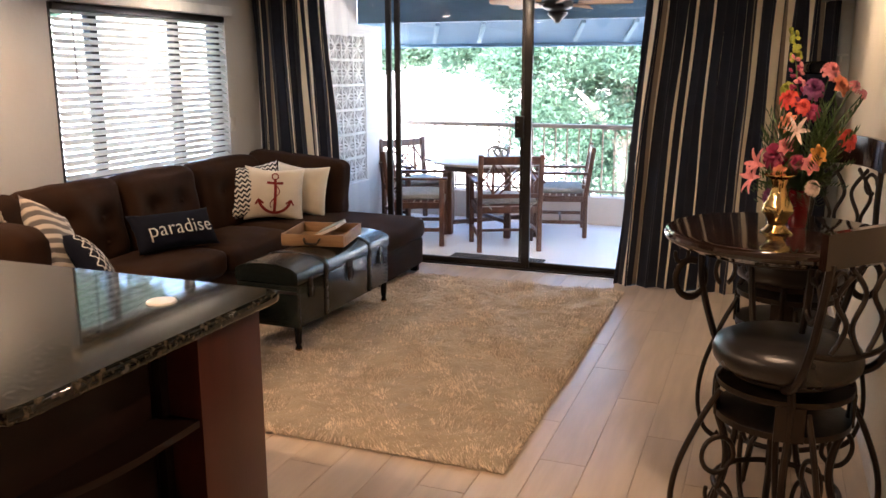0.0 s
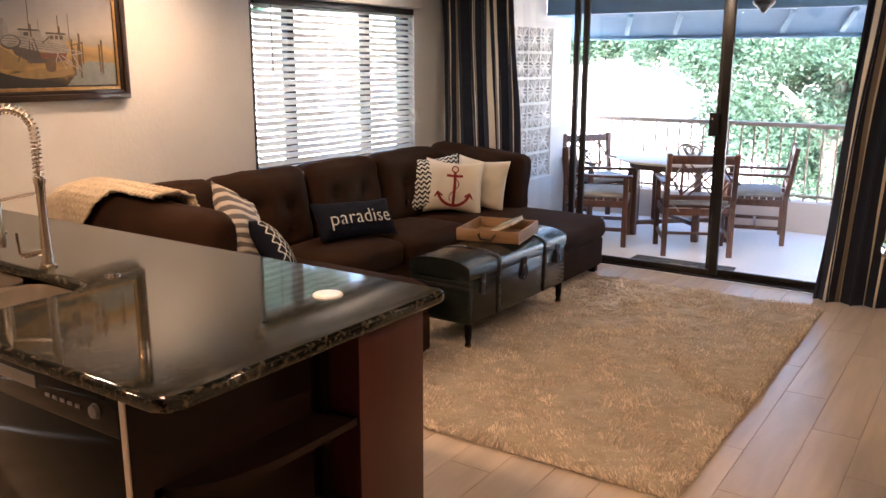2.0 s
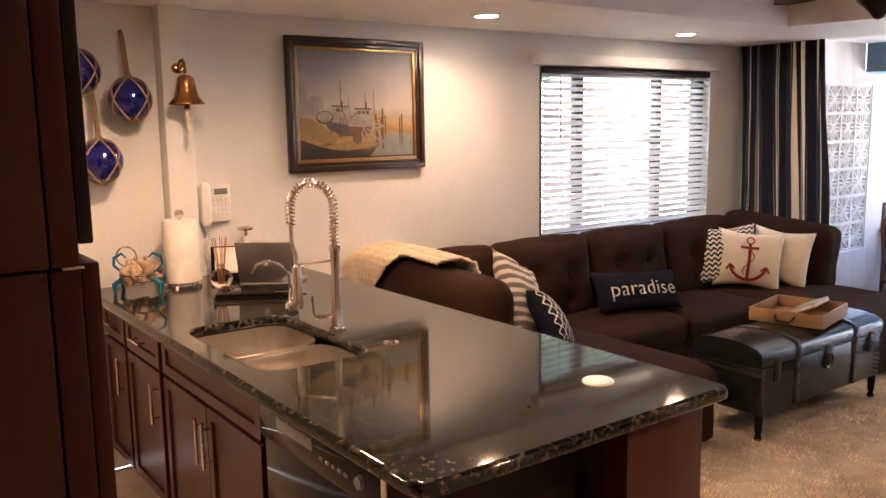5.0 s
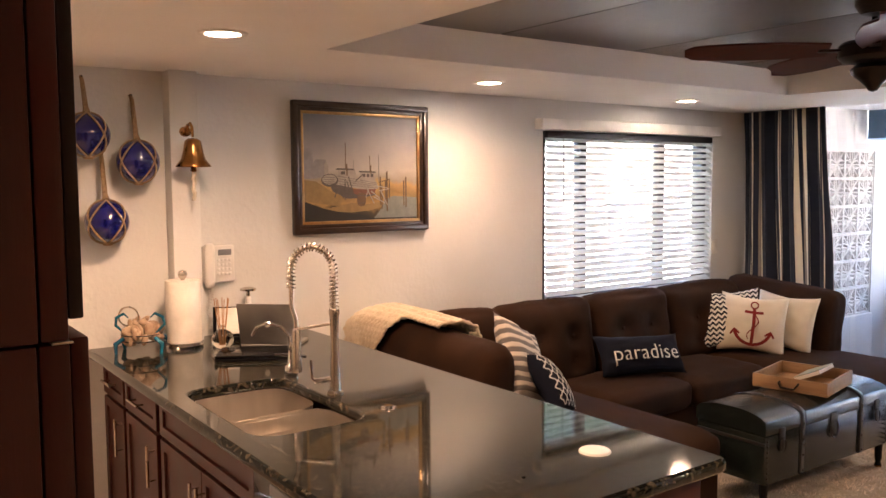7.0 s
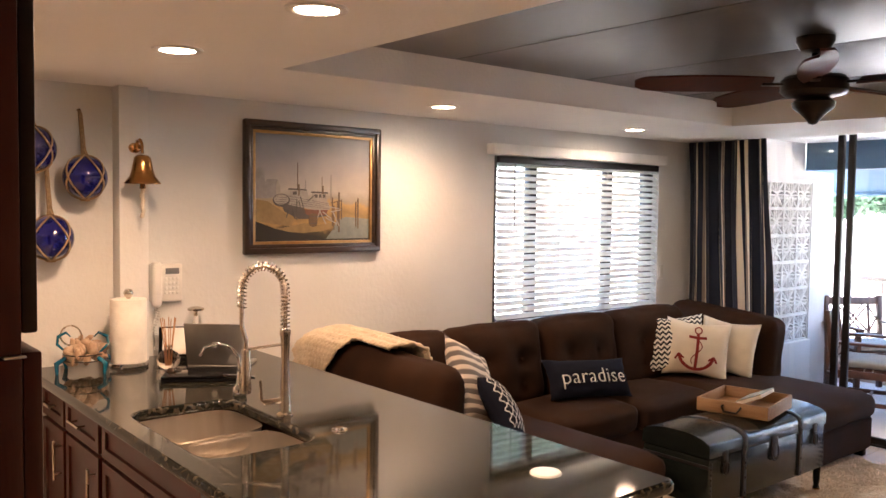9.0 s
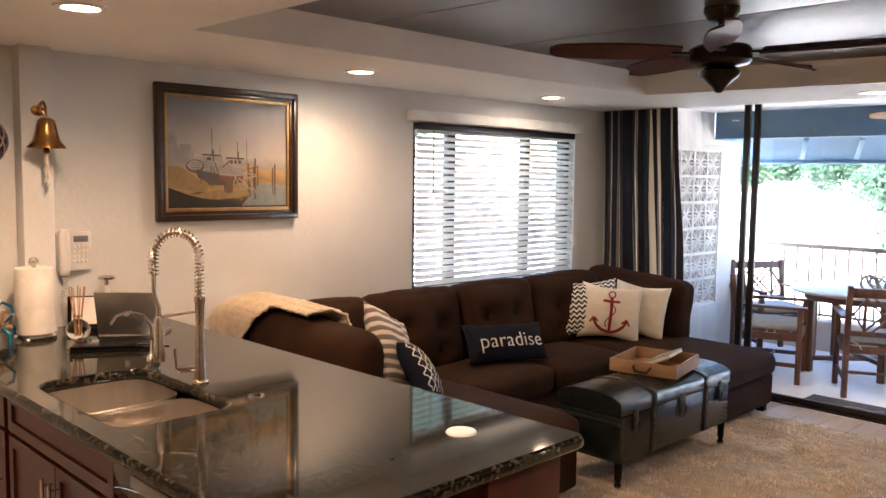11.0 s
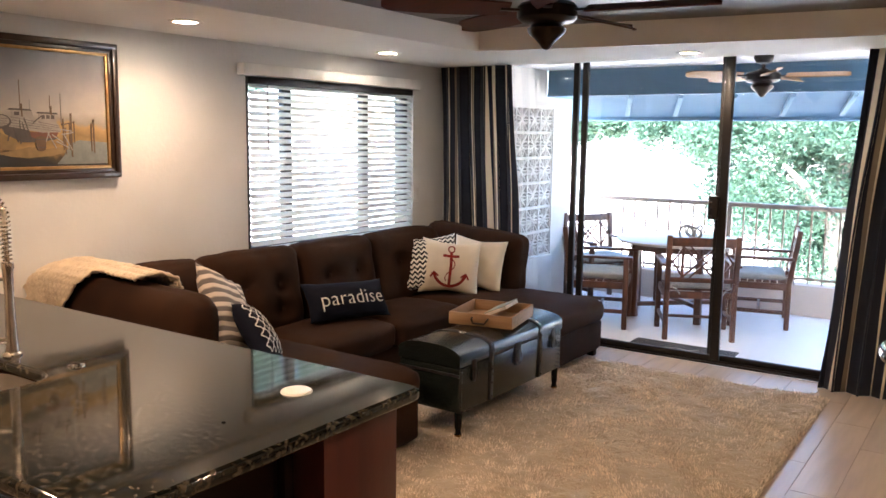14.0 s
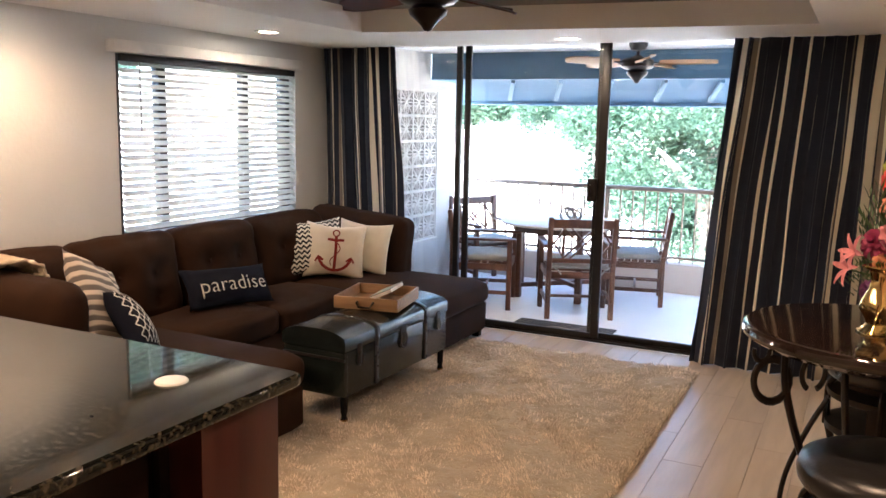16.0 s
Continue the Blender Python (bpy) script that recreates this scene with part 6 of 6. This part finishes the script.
lap = thing("laptop", "open silver laptop with its lid's back turned to the sink", "laptop", pose(-3.52, 1.21, 0.91, 0, 0, 48) @ Matrix.Diagonal((0.84, 0.90, 0.98, 1)))
part("base", box(-0.165, 0.165, 0.0, 0.225, 0.0, 0.014, 0.004), ALUMINIUM, lap)
part("keyboard", box(-0.145, 0.145, 0.09, 0.205, 0.0142, 0.0155), GREY_PLASTIC, lap)
lm = pose(0, 0.004, 0.014, 16, 0, 0)
lid = part("lid", box(-0.165, 0.165, -0.004, 0.004, 0.0, 0.215, 0.003, m=lm), ALUMINIUM, lap)
part("screen", box(-0.155, 0.155, 0.0042, 0.0052, 0.012, 0.205, m=lm), BLACK_GLOSS, lid)
bm = lathe(bmesh.new(), [(0, 0.0012), (0.016, 0.0012), (0.016, 0), (0, 0)], 18)
bmesh.ops.transform(bm, matrix=lm @ pose(0, -0.004, 0.11, 90, 0, 0), verts=bm.verts[:])
part("lid_emblem", bm, PLASTIC, lid, "plain white round emblem")
lp2 = thing("closed_laptop", "closed black laptop lying on the countertop", "laptop", pose(-3.36, 1.07, 0.91, 0, 0, 60))
part("base", box(-0.16, 0.16, -0.10, 0.11, 0.0, 0.014, 0.003), BLACK_GLOSS, lp2)
part("lid", box(-0.16, 0.16, -0.10, 0.11, 0.016, 0.026, 0.003), BLACK_GLOSS, lp2)
org = thing("black_organiser", "black desk organiser holding white papers", "organiser", pose(-3.82, 1.12, 0.91, 0, 0, 65))
part("backrest", box(-0.07, 0.07, 0.0, 0.012, 0.0, 0.17, 0.003, m=pose(0, 0, 0, -18, 0, 0)), BLACK_GLOSS, org)
part("papers", box(-0.05, 0.06, -0.014, -0.002, 0.03, 0.16, m=pose(0, 0, 0, -18, 0, 0)), PAPER, org)
part("foot", box(-0.07, 0.07, -0.03, 0.06, 0.0, 0.02, 0.003), BLACK_GLOSS, org)
CLEAR = glass("clear_glass", (0.95, 0.9, 0.85))
AMBER = material("reed", (0.42, 0.20, 0.08), 0.7, scale=20)
dif = thing("reed_diffuser", "round glass reed diffuser with amber reeds", "diffuser", pose(-3.66, 1.035, 0.91))
part("bottle", lathe(bmesh.new(), [(0, 0), (0.035, 0.0), (0.052, 0.02), (0.054, 0.045), (0.040, 0.072), (0.018, 0.085), (0.018, 0.10), (0.022, 0.104), (0, 0.104)], 28), CLEAR, dif)
for k in range(7):
    a = k * 0.9
    part("reed", tube(bmesh.new(), [(0.008 * math.cos(a), 0.008 * math.sin(a), 0.02), (0.035 * math.cos(a), 0.035 * math.sin(a), 0.235)], 0.0022, 5), AMBER, dif)
soap = thing("soap_dispenser", "silver pump soap dispenser near the wall", "soap dispenser", pose(-3.90, 1.27, 0.91))
part("bottle", lathe(bmesh.new(), [(0, 0), (0.035, 0), (0.037, 0.01), (0.037, 0.15), (0.015, 0.165), (0.012, 0.20), (0, 0.20)], 24), PLASTIC, soap)
part("pump", lathe(bmesh.new(), [(0, 0.20), (0.010, 0.20), (0.010, 0.225), (0.040, 0.230), (0.042, 0.240), (0.02, 0.248), (0, 0.248)], 20), NICKEL, soap)


# ---- pub table and stools ----
def radial(pts, ang, bm=None, r=0.01, n=8):
    """A bar drawn in (radius, height) and turned to an angle round the axis."""
    a = radians(ang)
    return tube(bm or bmesh.new(), [(p[0] * math.cos(a), p[0] * math.sin(a), p[1]) for p in pts], r, n)


def smooth(pts, k=6):
    """Points of a smooth curve through the given ones."""
    out = []
    for i in range(len(pts) - 1):
        p = [np.array(pts[max(0, min(len(pts) - 1, i + d))], float) for d in (-1, 0, 1, 2)]
        for s in range(k):
            t = s / k
            out.append(tuple(0.5 * (2 * p[1] + (p[2] - p[0]) * t + (2 * p[0] - 5 * p[1] + 4 * p[2] - p[3]) * t * t + (3 * p[1] - p[0] - 3 * p[2] + p[3]) * t ** 3)))
    return out + [tuple(pts[-1])]


def circle2(cx, cz, r, a0=0, a1=360, n=18):
    return [(cx + r * math.cos(radians(a0 + (a1 - a0) * i / n)), cz + r * math.sin(radians(a0 + (a1 - a0) * i / n))) for i in range(n + 1)]


pub = thing("pub_table", "tall round dark table with glossy top and scrolled iron base", "table", pose(0.285, 2.38, 0) @ Matrix.Diagonal((0.87, 0.87, 1.12, 1)))
part("tabletop", lathe(bmesh.new(), [(0, 0.905), (0.40, 0.905), (0.415, 0.915), (0.435, 0.917), (0.450, 0.925), (0.454, 0.935), (0.448, 0.945), (0.440, 0.947), (0.436, 0.952), (0.42, 0.953), (0, 0.953)], 72), TABLE_TOP, pub)
part("apron_ring", tube(bmesh.new(), ring_points(0.30, 0.893, 48), 0.012, 8, True), IRON, pub)
for k in range(4):
    ang = 200 + 90 * k
    lg = part("scroll_leg", radial(smooth([(0.31, 0.89), (0.30, 0.78), (0.24, 0.62), (0.16, 0.48), (0.12, 0.36), (0.14, 0.20), (0.19, 0.08), (0.23, 0.012)]), ang, r=0.014), IRON, pub)
    part("large_scroll", radial(circle2(0.350, 0.80, 0.060, 130, 470), ang, r=0.012), IRON, lg)
    part("small_scroll", radial(circle2(0.39, 0.878, 0.026, 60, 380), ang, r=0.008), IRON, lg)
    part("inner_scroll", radial(circle2(0.255, 0.845, 0.045, -60, 250), ang + 20, r=0.009), IRON, lg)
part("lower_ring", tube(bmesh.new(), ring_points(0.125, 0.36, 32), 0.010, 8, True), IRON, pub)


def bar_stool(m):
    """A swivel stool with a padded seat; it faces +y, its back at -y."""
    s = thing("bar_stool", "wrought iron swivel bar stool with round black leather seat", "bar stool", m, "stools at the pub table")
    part("seat", lathe(bmesh.new(), [(0, 0.575), (0.215, 0.575), (0.228, 0.592), (0.232, 0.615), (0.222, 0.640), (0.19, 0.655), (0.12, 0.664), (0, 0.667)], 48), LEATHER, s, "black leather seat", 180)
    part("swivel_ring", lathe(bmesh.new(), [(0.10, 0.55), (0.17, 0.55), (0.175, 0.555), (0.175, 0.5745), (0.10, 0.5745)], 40), IRON, s)
    for z, w in ((0.525, 0.008), (0.43, 0.009)):
        bm = lathe(bmesh.new(), [(0.205, z - w), (0.213, z - w), (0.213, z + w), (0.205, z + w)], 40)
        part("band_ring", bm, IRON, s)
    for k in range(4):
        a = 45 + 90 * k
        lg = part("leg", radial(smooth([(0.17, 0.565), (0.206, 0.53), (0.205, 0.43), (0.17, 0.33), (0.165, 0.24), (0.20, 0.12), (0.235, 0.0)]), a, r=0.013), IRON, s)
        bm = bmesh.new()
        bx(bm, 0.204, 0.216, -0.045, 0.045, 0.42, 0.52, 0.003, pose(0, 0, 0, 0, 0, a))
        part("plate", bm, IRON, lg)
        part("outer_loop", radial(smooth([(0.205, 0.50), (0.27, 0.40), (0.335, 0.26), (0.35, 0.14), (0.32, 0.05), (0.27, 0.015), (0.25, 0.03)]), a + 15, r=0.010), IRON, s)
        part("scroll", radial(smooth(circle2(0.21, 0.31, 0.055, -120, 200, 12) + [(0.19, 0.25), (0.22, 0.12)], 3), a + 22, r=0.008), IRON, s)
        part("scroll", radial(smooth(circle2(0.20, 0.10, 0.05, 60, 380, 12), 3), a + 60, r=0.008), IRON, s)
    part("foot_ring", tube(bmesh.new(), ring_points(0.20, 0.20, 40), 0.009, 8, True), IRON, s)
    part("foot_ring", tube(bmesh.new(), ring_points(0.215, 0.055, 40), 0.009, 8, True), IRON, s)
    for sx in (-1, 1):
        part("back_upright", tube(bmesh.new(), smooth([(sx * 0.15, -0.12, 0.56), (sx * 0.19, -0.19, 0.60), (sx * 0.20, -0.235, 0.70), (sx * 0.185, -0.25, 0.83), (sx * 0.18, -0.26, 0.93)]), 0.013, 8), IRON, s)
    bm = bmesh.new()
    rows = []
    for i in range(13):
        u = i / 12 * 2 - 1
        x, y = 0.205 * u, -0.285 + 0.035 * u * u
        rows.append([bm.verts.new((x, y + dy, z + 0.012 * (1 - u * u))) for dy, z in ((-0.012, 0.915), (0.012, 0.915), (0.012, 1.005), (-0.012, 1.005))])
    for a, b2 in zip(rows, rows[1:]):
        for j in range(4):
            bm.faces.new((a[j], a[(j + 1) % 4], b2[(j + 1) % 4], b2[j]))
    bm.faces.new(rows[0])
    bm.faces.new(rows[-1])
    bmesh.ops.bevel(bm, geom=[e for e in bm.edges if e.calc_face_angle(0) > 0.8], offset=0.006, segments=2, affect="EDGES")
    part("crest_rail", bm, TABLE_TOP, s, "dark wood crest rail")
    part("lower_back_bar", tube(bmesh.new(), smooth([(-0.195, -0.225, 0.69), (-0.08, -0.262, 0.675), (0.08, -0.262, 0.675), (0.195, -0.225, 0.69)]), 0.009, 8), IRON, s)
    for sx in (-1, 1):
        part("back_scroll", tube(bmesh.new(), smooth([(sx * 0.02, -0.265, 0.68), (sx * 0.07, -0.268, 0.76), (sx * 0.02, -0.268, 0.84), (sx * 0.10, -0.268, 0.915)]), 0.008, 8), IRON, s)
        part("back_scroll", tube(bmesh.new(), smooth([(sx * 0.13, -0.25, 0.69), (sx * 0.09, -0.262, 0.76), (sx * 0.14, -0.258, 0.84), (sx * 0.05, -0.27, 0.915)]), 0.008, 8), IRON, s)
        part("back_curl", tube(bmesh.new(), [(sx * (0.135 + 0.032 * math.cos(radians(q))), -0.258, 0.875 + 0.030 * math.sin(radians(q))) for q in range(0, 320, 20)], 0.007, 6), IRON, s)
    return s


st = bar_stool(pose(0.325, 2.13, 0, 0, 0, 50) @ Matrix.Diagonal((1.0, 1.0, 1.16, 1)))
copy_thing(st, pose(0.345, 3.0, 0, 0, 0, 128) @ Matrix.Diagonal((0.96, 0.96, 1.14, 1)))

# ---- vase and flowers on the pub table ----
vase = thing("gold_vase", "polished gold square-footed vase on the pub table", "vase", pose(0.265, 2.33, 1.068, 0, 0, 20) @ Matrix.Diagonal((0.86, 0.86, 0.80, 1)))


def square_vase(profile, n=24, power=0.5):
    bm, rings = bmesh.new(), []
    for r, z, tw in profile:
        ring = []
        for j in range(n):
            a = 2 * math.pi * j / n
            c, q = math.cos(a), math.sin(a)
            x, y = r * math.copysign(abs(c) ** power, c), r * math.copysign(abs(q) ** power, q)
            t = radians(tw)
            ring.append(bm.verts.new((x * math.cos(t) - y * math.sin(t), x * math.sin(t) + y * math.cos(t), z)))
        rings.append(ring)
    for a, c in zip(rings, rings[1:]):
        for j in range(n):
            bm.faces.new((a[j], a[(j + 1) % n], c[(j + 1) % n], c[j]))
    bm.faces.new(rings[0])
    bm.faces.new(rings[-1])
    return bm


part("body", square_vase([(0.055, 0, 0), (0.055, 0.006, 0), (0.040, 0.018, 5), (0.028, 0.035, 10), (0.034, 0.06, 20), (0.050, 0.09, 30), (0.046, 0.12, 38), (0.030, 0.16, 42), (0.024, 0.20, 45), (0.030, 0.23, 45), (0.052, 0.245, 45), (0.052, 0.250, 45), (0.02, 0.250, 45)]), GOLD, vase)
RED_GLASS = material("red_glass", (0.22, 0.008, 0.014), 0.1, second=(0.12, 0.004, 0.01), scale=6, coat=0.5)
GREEN = material("flower_foliage", (0.05, 0.10, 0.025), 0.5, second=(0.03, 0.06, 0.015), scale=12)
flw = thing("flower_arrangement", "mixed pink, red and peach flowers with greenery in a red vase", "flowers", pose(0.335, 2.47, 1.068) @ Matrix.Diagonal((0.70, 0.70, 0.84, 1)))
part("vase", lathe(bmesh.new(), [(0, 0), (0.045, 0), (0.048, 0.01), (0.052, 0.12), (0.06, 0.16), (0.05, 0.16), (0.04, 0.05), (0, 0.05)], 28), RED_GLASS, flw, "red glass vase")
PETAL = {}
for k, col in (("pink", (0.62, 0.22, 0.24)), ("peach", (0.68, 0.26, 0.15)), ("red", (0.55, 0.05, 0.035)), ("magenta", (0.22, 0.012, 0.06)), ("white", (0.58, 0.45, 0.40)), ("yellow", (0.62, 0.30, 0.05)), ("purple", (0.15, 0.03, 0.12)), ("lime", (0.30, 0.34, 0.04))):
    PETAL[k] = material("petal_" + k, col, 0.6, second=tuple(c * 0.7 for c in col), scale=40)


def blossom(kind, col, x, z, y, size, seed):
    r = random.Random(seed)
    bm = bmesh.new()
    n_ring = {"carnation": (5, 9), "rose": (4, 6), "lily": (1, 6)}[kind]
    for ring in range(n_ring[0]):
        for k in range(n_ring[1]):
            a = 2 * math.pi * (k + 0.5 * ring) / n_ring[1] + r.uniform(-0.15, 0.15)
            open_ = {"carnation": 20 + 17 * ring, "rose": 8 + 19 * ring, "lily": 58}[kind]
            ln = size * {"carnation": 0.75 + 0.08 * ring, "rose": 0.55 + 0.15 * ring, "lily": 1.5}[kind]
            wd = size * {"carnation": 0.45, "rose": 0.75, "lily": 0.42}[kind]
            last = None
            for s in range(6):
                v = s / 5
                ang = radians(open_ * (0.35 + 0.85 * v))
                rad, h = ln * v * math.sin(ang), ln * v * math.cos(ang)
                hw = wd / 2 * math.sin(math.pi * (0.12 + 0.80 * v)) if kind != "carnation" else wd / 2 * (0.25 + 0.75 * v)
                row = []
                for q in (-1, 0, 1):
                    ruff = r.uniform(-0.12, 0.12) * size * v if kind == "carnation" else 0.12 * size * abs(q) * v
                    row.append(bm.verts.new((rad * math.cos(a) - q * hw * math.sin(a), rad * math.sin(a) + q * hw * math.cos(a), h + ruff)))
                if last:
                    for q in (0, 1):
                        bm.faces.new((last[q], last[q + 1], row[q + 1], row[q]))
                last = row
    out = Vector((x * 0.8, y * 0.9 - 0.10, 0.07)).normalized() if kind != "carnation" else Vector((x * 0.6, y - 0.06, 0.10)).normalized()
    m = Matrix.Translation((x, y, z)) @ out.to_track_quat("Z", "Y").to_matrix().to_4x4()
    bmesh.ops.transform(bm, matrix=m, verts=bm.verts[:])
    p = part("blossom", bm, PETAL[col], flw, col + " " + kind, 180)
    back = Vector((x, y, z)) - out * size * 0.1
    part("stem", tube(bmesh.new(), smooth([(x * 0.1, y * 0.1, 0.12), (x * 0.45, y * 0.5, 0.12 + (z - 0.12) * 0.6), tuple(back)], 5), 0.0035, 6), GREEN, p)


FLOWERS = [("carnation", "pink", 0.09, 0.64, -0.02, 0.040), ("rose", "peach", 0.13, 0.58, -0.03, 0.045), ("carnation", "purple", 0.02, 0.57, -0.04, 0.045), ("carnation", "pink", 0.20, 0.58, 0.0, 0.028), ("carnation", "pink", 0.24, 0.55, 0.02, 0.022),
           ("carnation", "red", -0.09, 0.53, -0.03, 0.042), ("carnation", "lime", -0.10, 0.57, 0.0, 0.032), ("lily", "white", -0.04, 0.40, -0.09, 0.050), ("rose", "peach", -0.08, 0.43, -0.05, 0.045), ("carnation", "red", 0.19, 0.37, -0.02, 0.045),
           ("rose", "yellow", 0.06, 0.31, -0.11, 0.042), ("rose", "pink", 0.03, 0.27, -0.12, 0.042), ("carnation", "magenta", -0.13, 0.30, -0.06, 0.055), ("rose", "pink", -0.08, 0.34, -0.09, 0.040), ("lily", "pink", -0.20, 0.26, -0.06, 0.055),
           ("lily", "pink", -0.22, 0.20, -0.07, 0.055), ("carnation", "white", 0.05, 0.18, -0.13, 0.032), ("carnation", "magenta", -0.03, 0.28, -0.12, 0.035), ("rose", "peach", -0.10, 0.23, -0.10, 0.038), ("carnation", "purple", -0.14, 0.13, -0.06, 0.035),
           ("carnation", "magenta", 0.02, 0.48, -0.05, 0.036), ("carnation", "red", -0.02, 0.50, -0.05, 0.034)]
for i, (kd, col, x, z, y, sz) in enumerate(FLOWERS):
    blossom(kd, col, x, z, y, sz * (0.95 if kd == "lily" else 1.1), i)
spike = part("flower_spike", tube(bmesh.new(), [(0, 0, 0.15), (-0.04, -0.01, 0.50), (-0.09, -0.02, 0.80)], 0.004, 6), GREEN, flw, "tall snapdragon spike")
rs = random.Random(11)
for col, v0, v1, n in (("magenta", 0.50, 0.66, 26), ("pink", 0.58, 0.70, 14), ("lime", 0.68, 0.81, 26)):
    bm = bmesh.new()
    for _ in range(n):
        z = rs.uniform(v0, v1)
        x = -0.04 - 0.05 * (z - 0.50) / 0.30
        a, w = rs.random() * 6.28, 0.030 * (1.25 - (z - 0.5) * 2.6)
        b2 = bmesh.ops.create_icosphere(bm, subdivisions=1, radius=0.011)
        bmesh.ops.transform(bm, matrix=Matrix.Translation((x + w * math.cos(a), -0.015 + w * math.sin(a), z)) @ pose(0, 0, 0, rs.random() * 90, rs.random() * 90, 0) @ Matrix.Diagonal((1.3, 0.8, 0.9, 1)), verts=b2["verts"])
    part("floret_cluster", bm, PETAL[col], spike)


def fronds(n, seed):
    rng2 = np.random.default_rng(seed)
    vs, fs = [], []
    for _ in range(n):
        a = rng2.random() * 2 * math.pi
        reach, rise = 0.08 + 0.17 * rng2.random(), 0.05 + 0.42 * rng2.random()
        base, tip = np.array((0.03 * math.cos(a), 0.03 * math.sin(a), 0.13)), np.array((reach * math.cos(a), reach * math.sin(a), 0.13 + rise))
        for s in range(9):
            t = 0.25 + 0.75 * s / 8
            p = base * (1 - t) + tip * t + np.array((0, 0, -0.10 * t * t))
            for sd in (-1, 1):
                d = np.array((-math.sin(a) * sd, math.cos(a) * sd, 0.25)) * 0.034 + (tip - base) * 0.10
                w = np.cross(d, (0, 0, 1)) * 0.14
                k = len(vs)
                vs += [p, p + d * 0.5 + w, p + d, p + d * 0.5 - w]
                fs.append((k, k + 1, k + 2, k + 3))
    me = bpy.data.meshes.new("greenery")
    me.from_pydata([tuple(v) for v in vs], [], fs)
    me.materials.append(GREEN)
    o = new("greenery", me)
    o.parent = flw
    return o


fronds(110, 3)

# ---- far corner by the curtain ----
ac = thing("wall_air_conditioner", "white wall air conditioner high in the corner", "air conditioner", pose(0.59, 5.50, 2.12))
part("housing", box(-0.10, 0.105, -0.16, 0.18, -0.07, 0.10, 0.02), PLASTIC, ac)
part("louvre", box(-0.104, -0.06, -0.15, 0.17, -0.078, -0.068, 0.002), GREY_PLASTIC, ac)
spk = thing("tower_speaker", "tall black floor-standing speaker beside the curtain", "speaker", pose(0.49, 5.28, 0, 0, 0, 20))
part("plinth", box(-0.13, 0.13, -0.13, 0.13, 0.0, 0.03, 0.006), BLACK_GLOSS, spk)
part("cabinet", box(-0.10, 0.10, -0.10, 0.10, 0.03, 1.58, 0.045, seg=5), NAVY, spk)
part("top_cap", box(-0.075, 0.075, -0.08, 0.08, 1.575, 1.66, 0.03, seg=4), BLACK_GLOSS, spk)
sh = thing("corner_bracket", "small white wall bracket in the corner", "bracket", pose(0.64, DY, 1.70))
part("plate", box(-0.045, 0.045, -0.06, 0.0, -0.008, 0.008, 0.003), WHITE_PAINT, sh)
part("support", box(-0.008, 0.008, -0.045, 0.0, -0.05, -0.008, 0.002), WHITE_PAINT, sh)


# ---- floor planks, last ----
def planks():
    w, ln, k = 0.198, 1.19, 0
    shared = {}
    x, col = WX + 0.05, 0
    while x < EX - 0.01:
        y = BY - (col * 0.4) % ln
        x1 = min(x + w, EX)
        while y < DY:
            a, c = max(y, BY), min(y + ln, DY)
            if c - a > 0.05:
                key = (round(x1 - x, 3), round(c - a, 3))
                if key not in shared:
                    bm = box(-(x1 - x) / 2 + 0.0010, (x1 - x) / 2 - 0.0010, -(c - a) / 2 + 0.0010, (c - a) / 2 - 0.0010, -0.010, 0.0)
                    top = [f for f in bm.faces if f.normal.z > 0.5]
                    bmesh.ops.bevel(bm, geom=list(top[0].edges), offset=0.0012, segments=1, affect="EDGES")
                    ob = part("plank", bm, TILE, floor)
                    shared[key] = ob.data
                else:
                    ob = new("plank", shared[key])
                    ob.parent = floor
                ob.location = ((x + x1) / 2, (a + c) / 2, 0)
            y += ln
        x += w
        col += 1


planks()
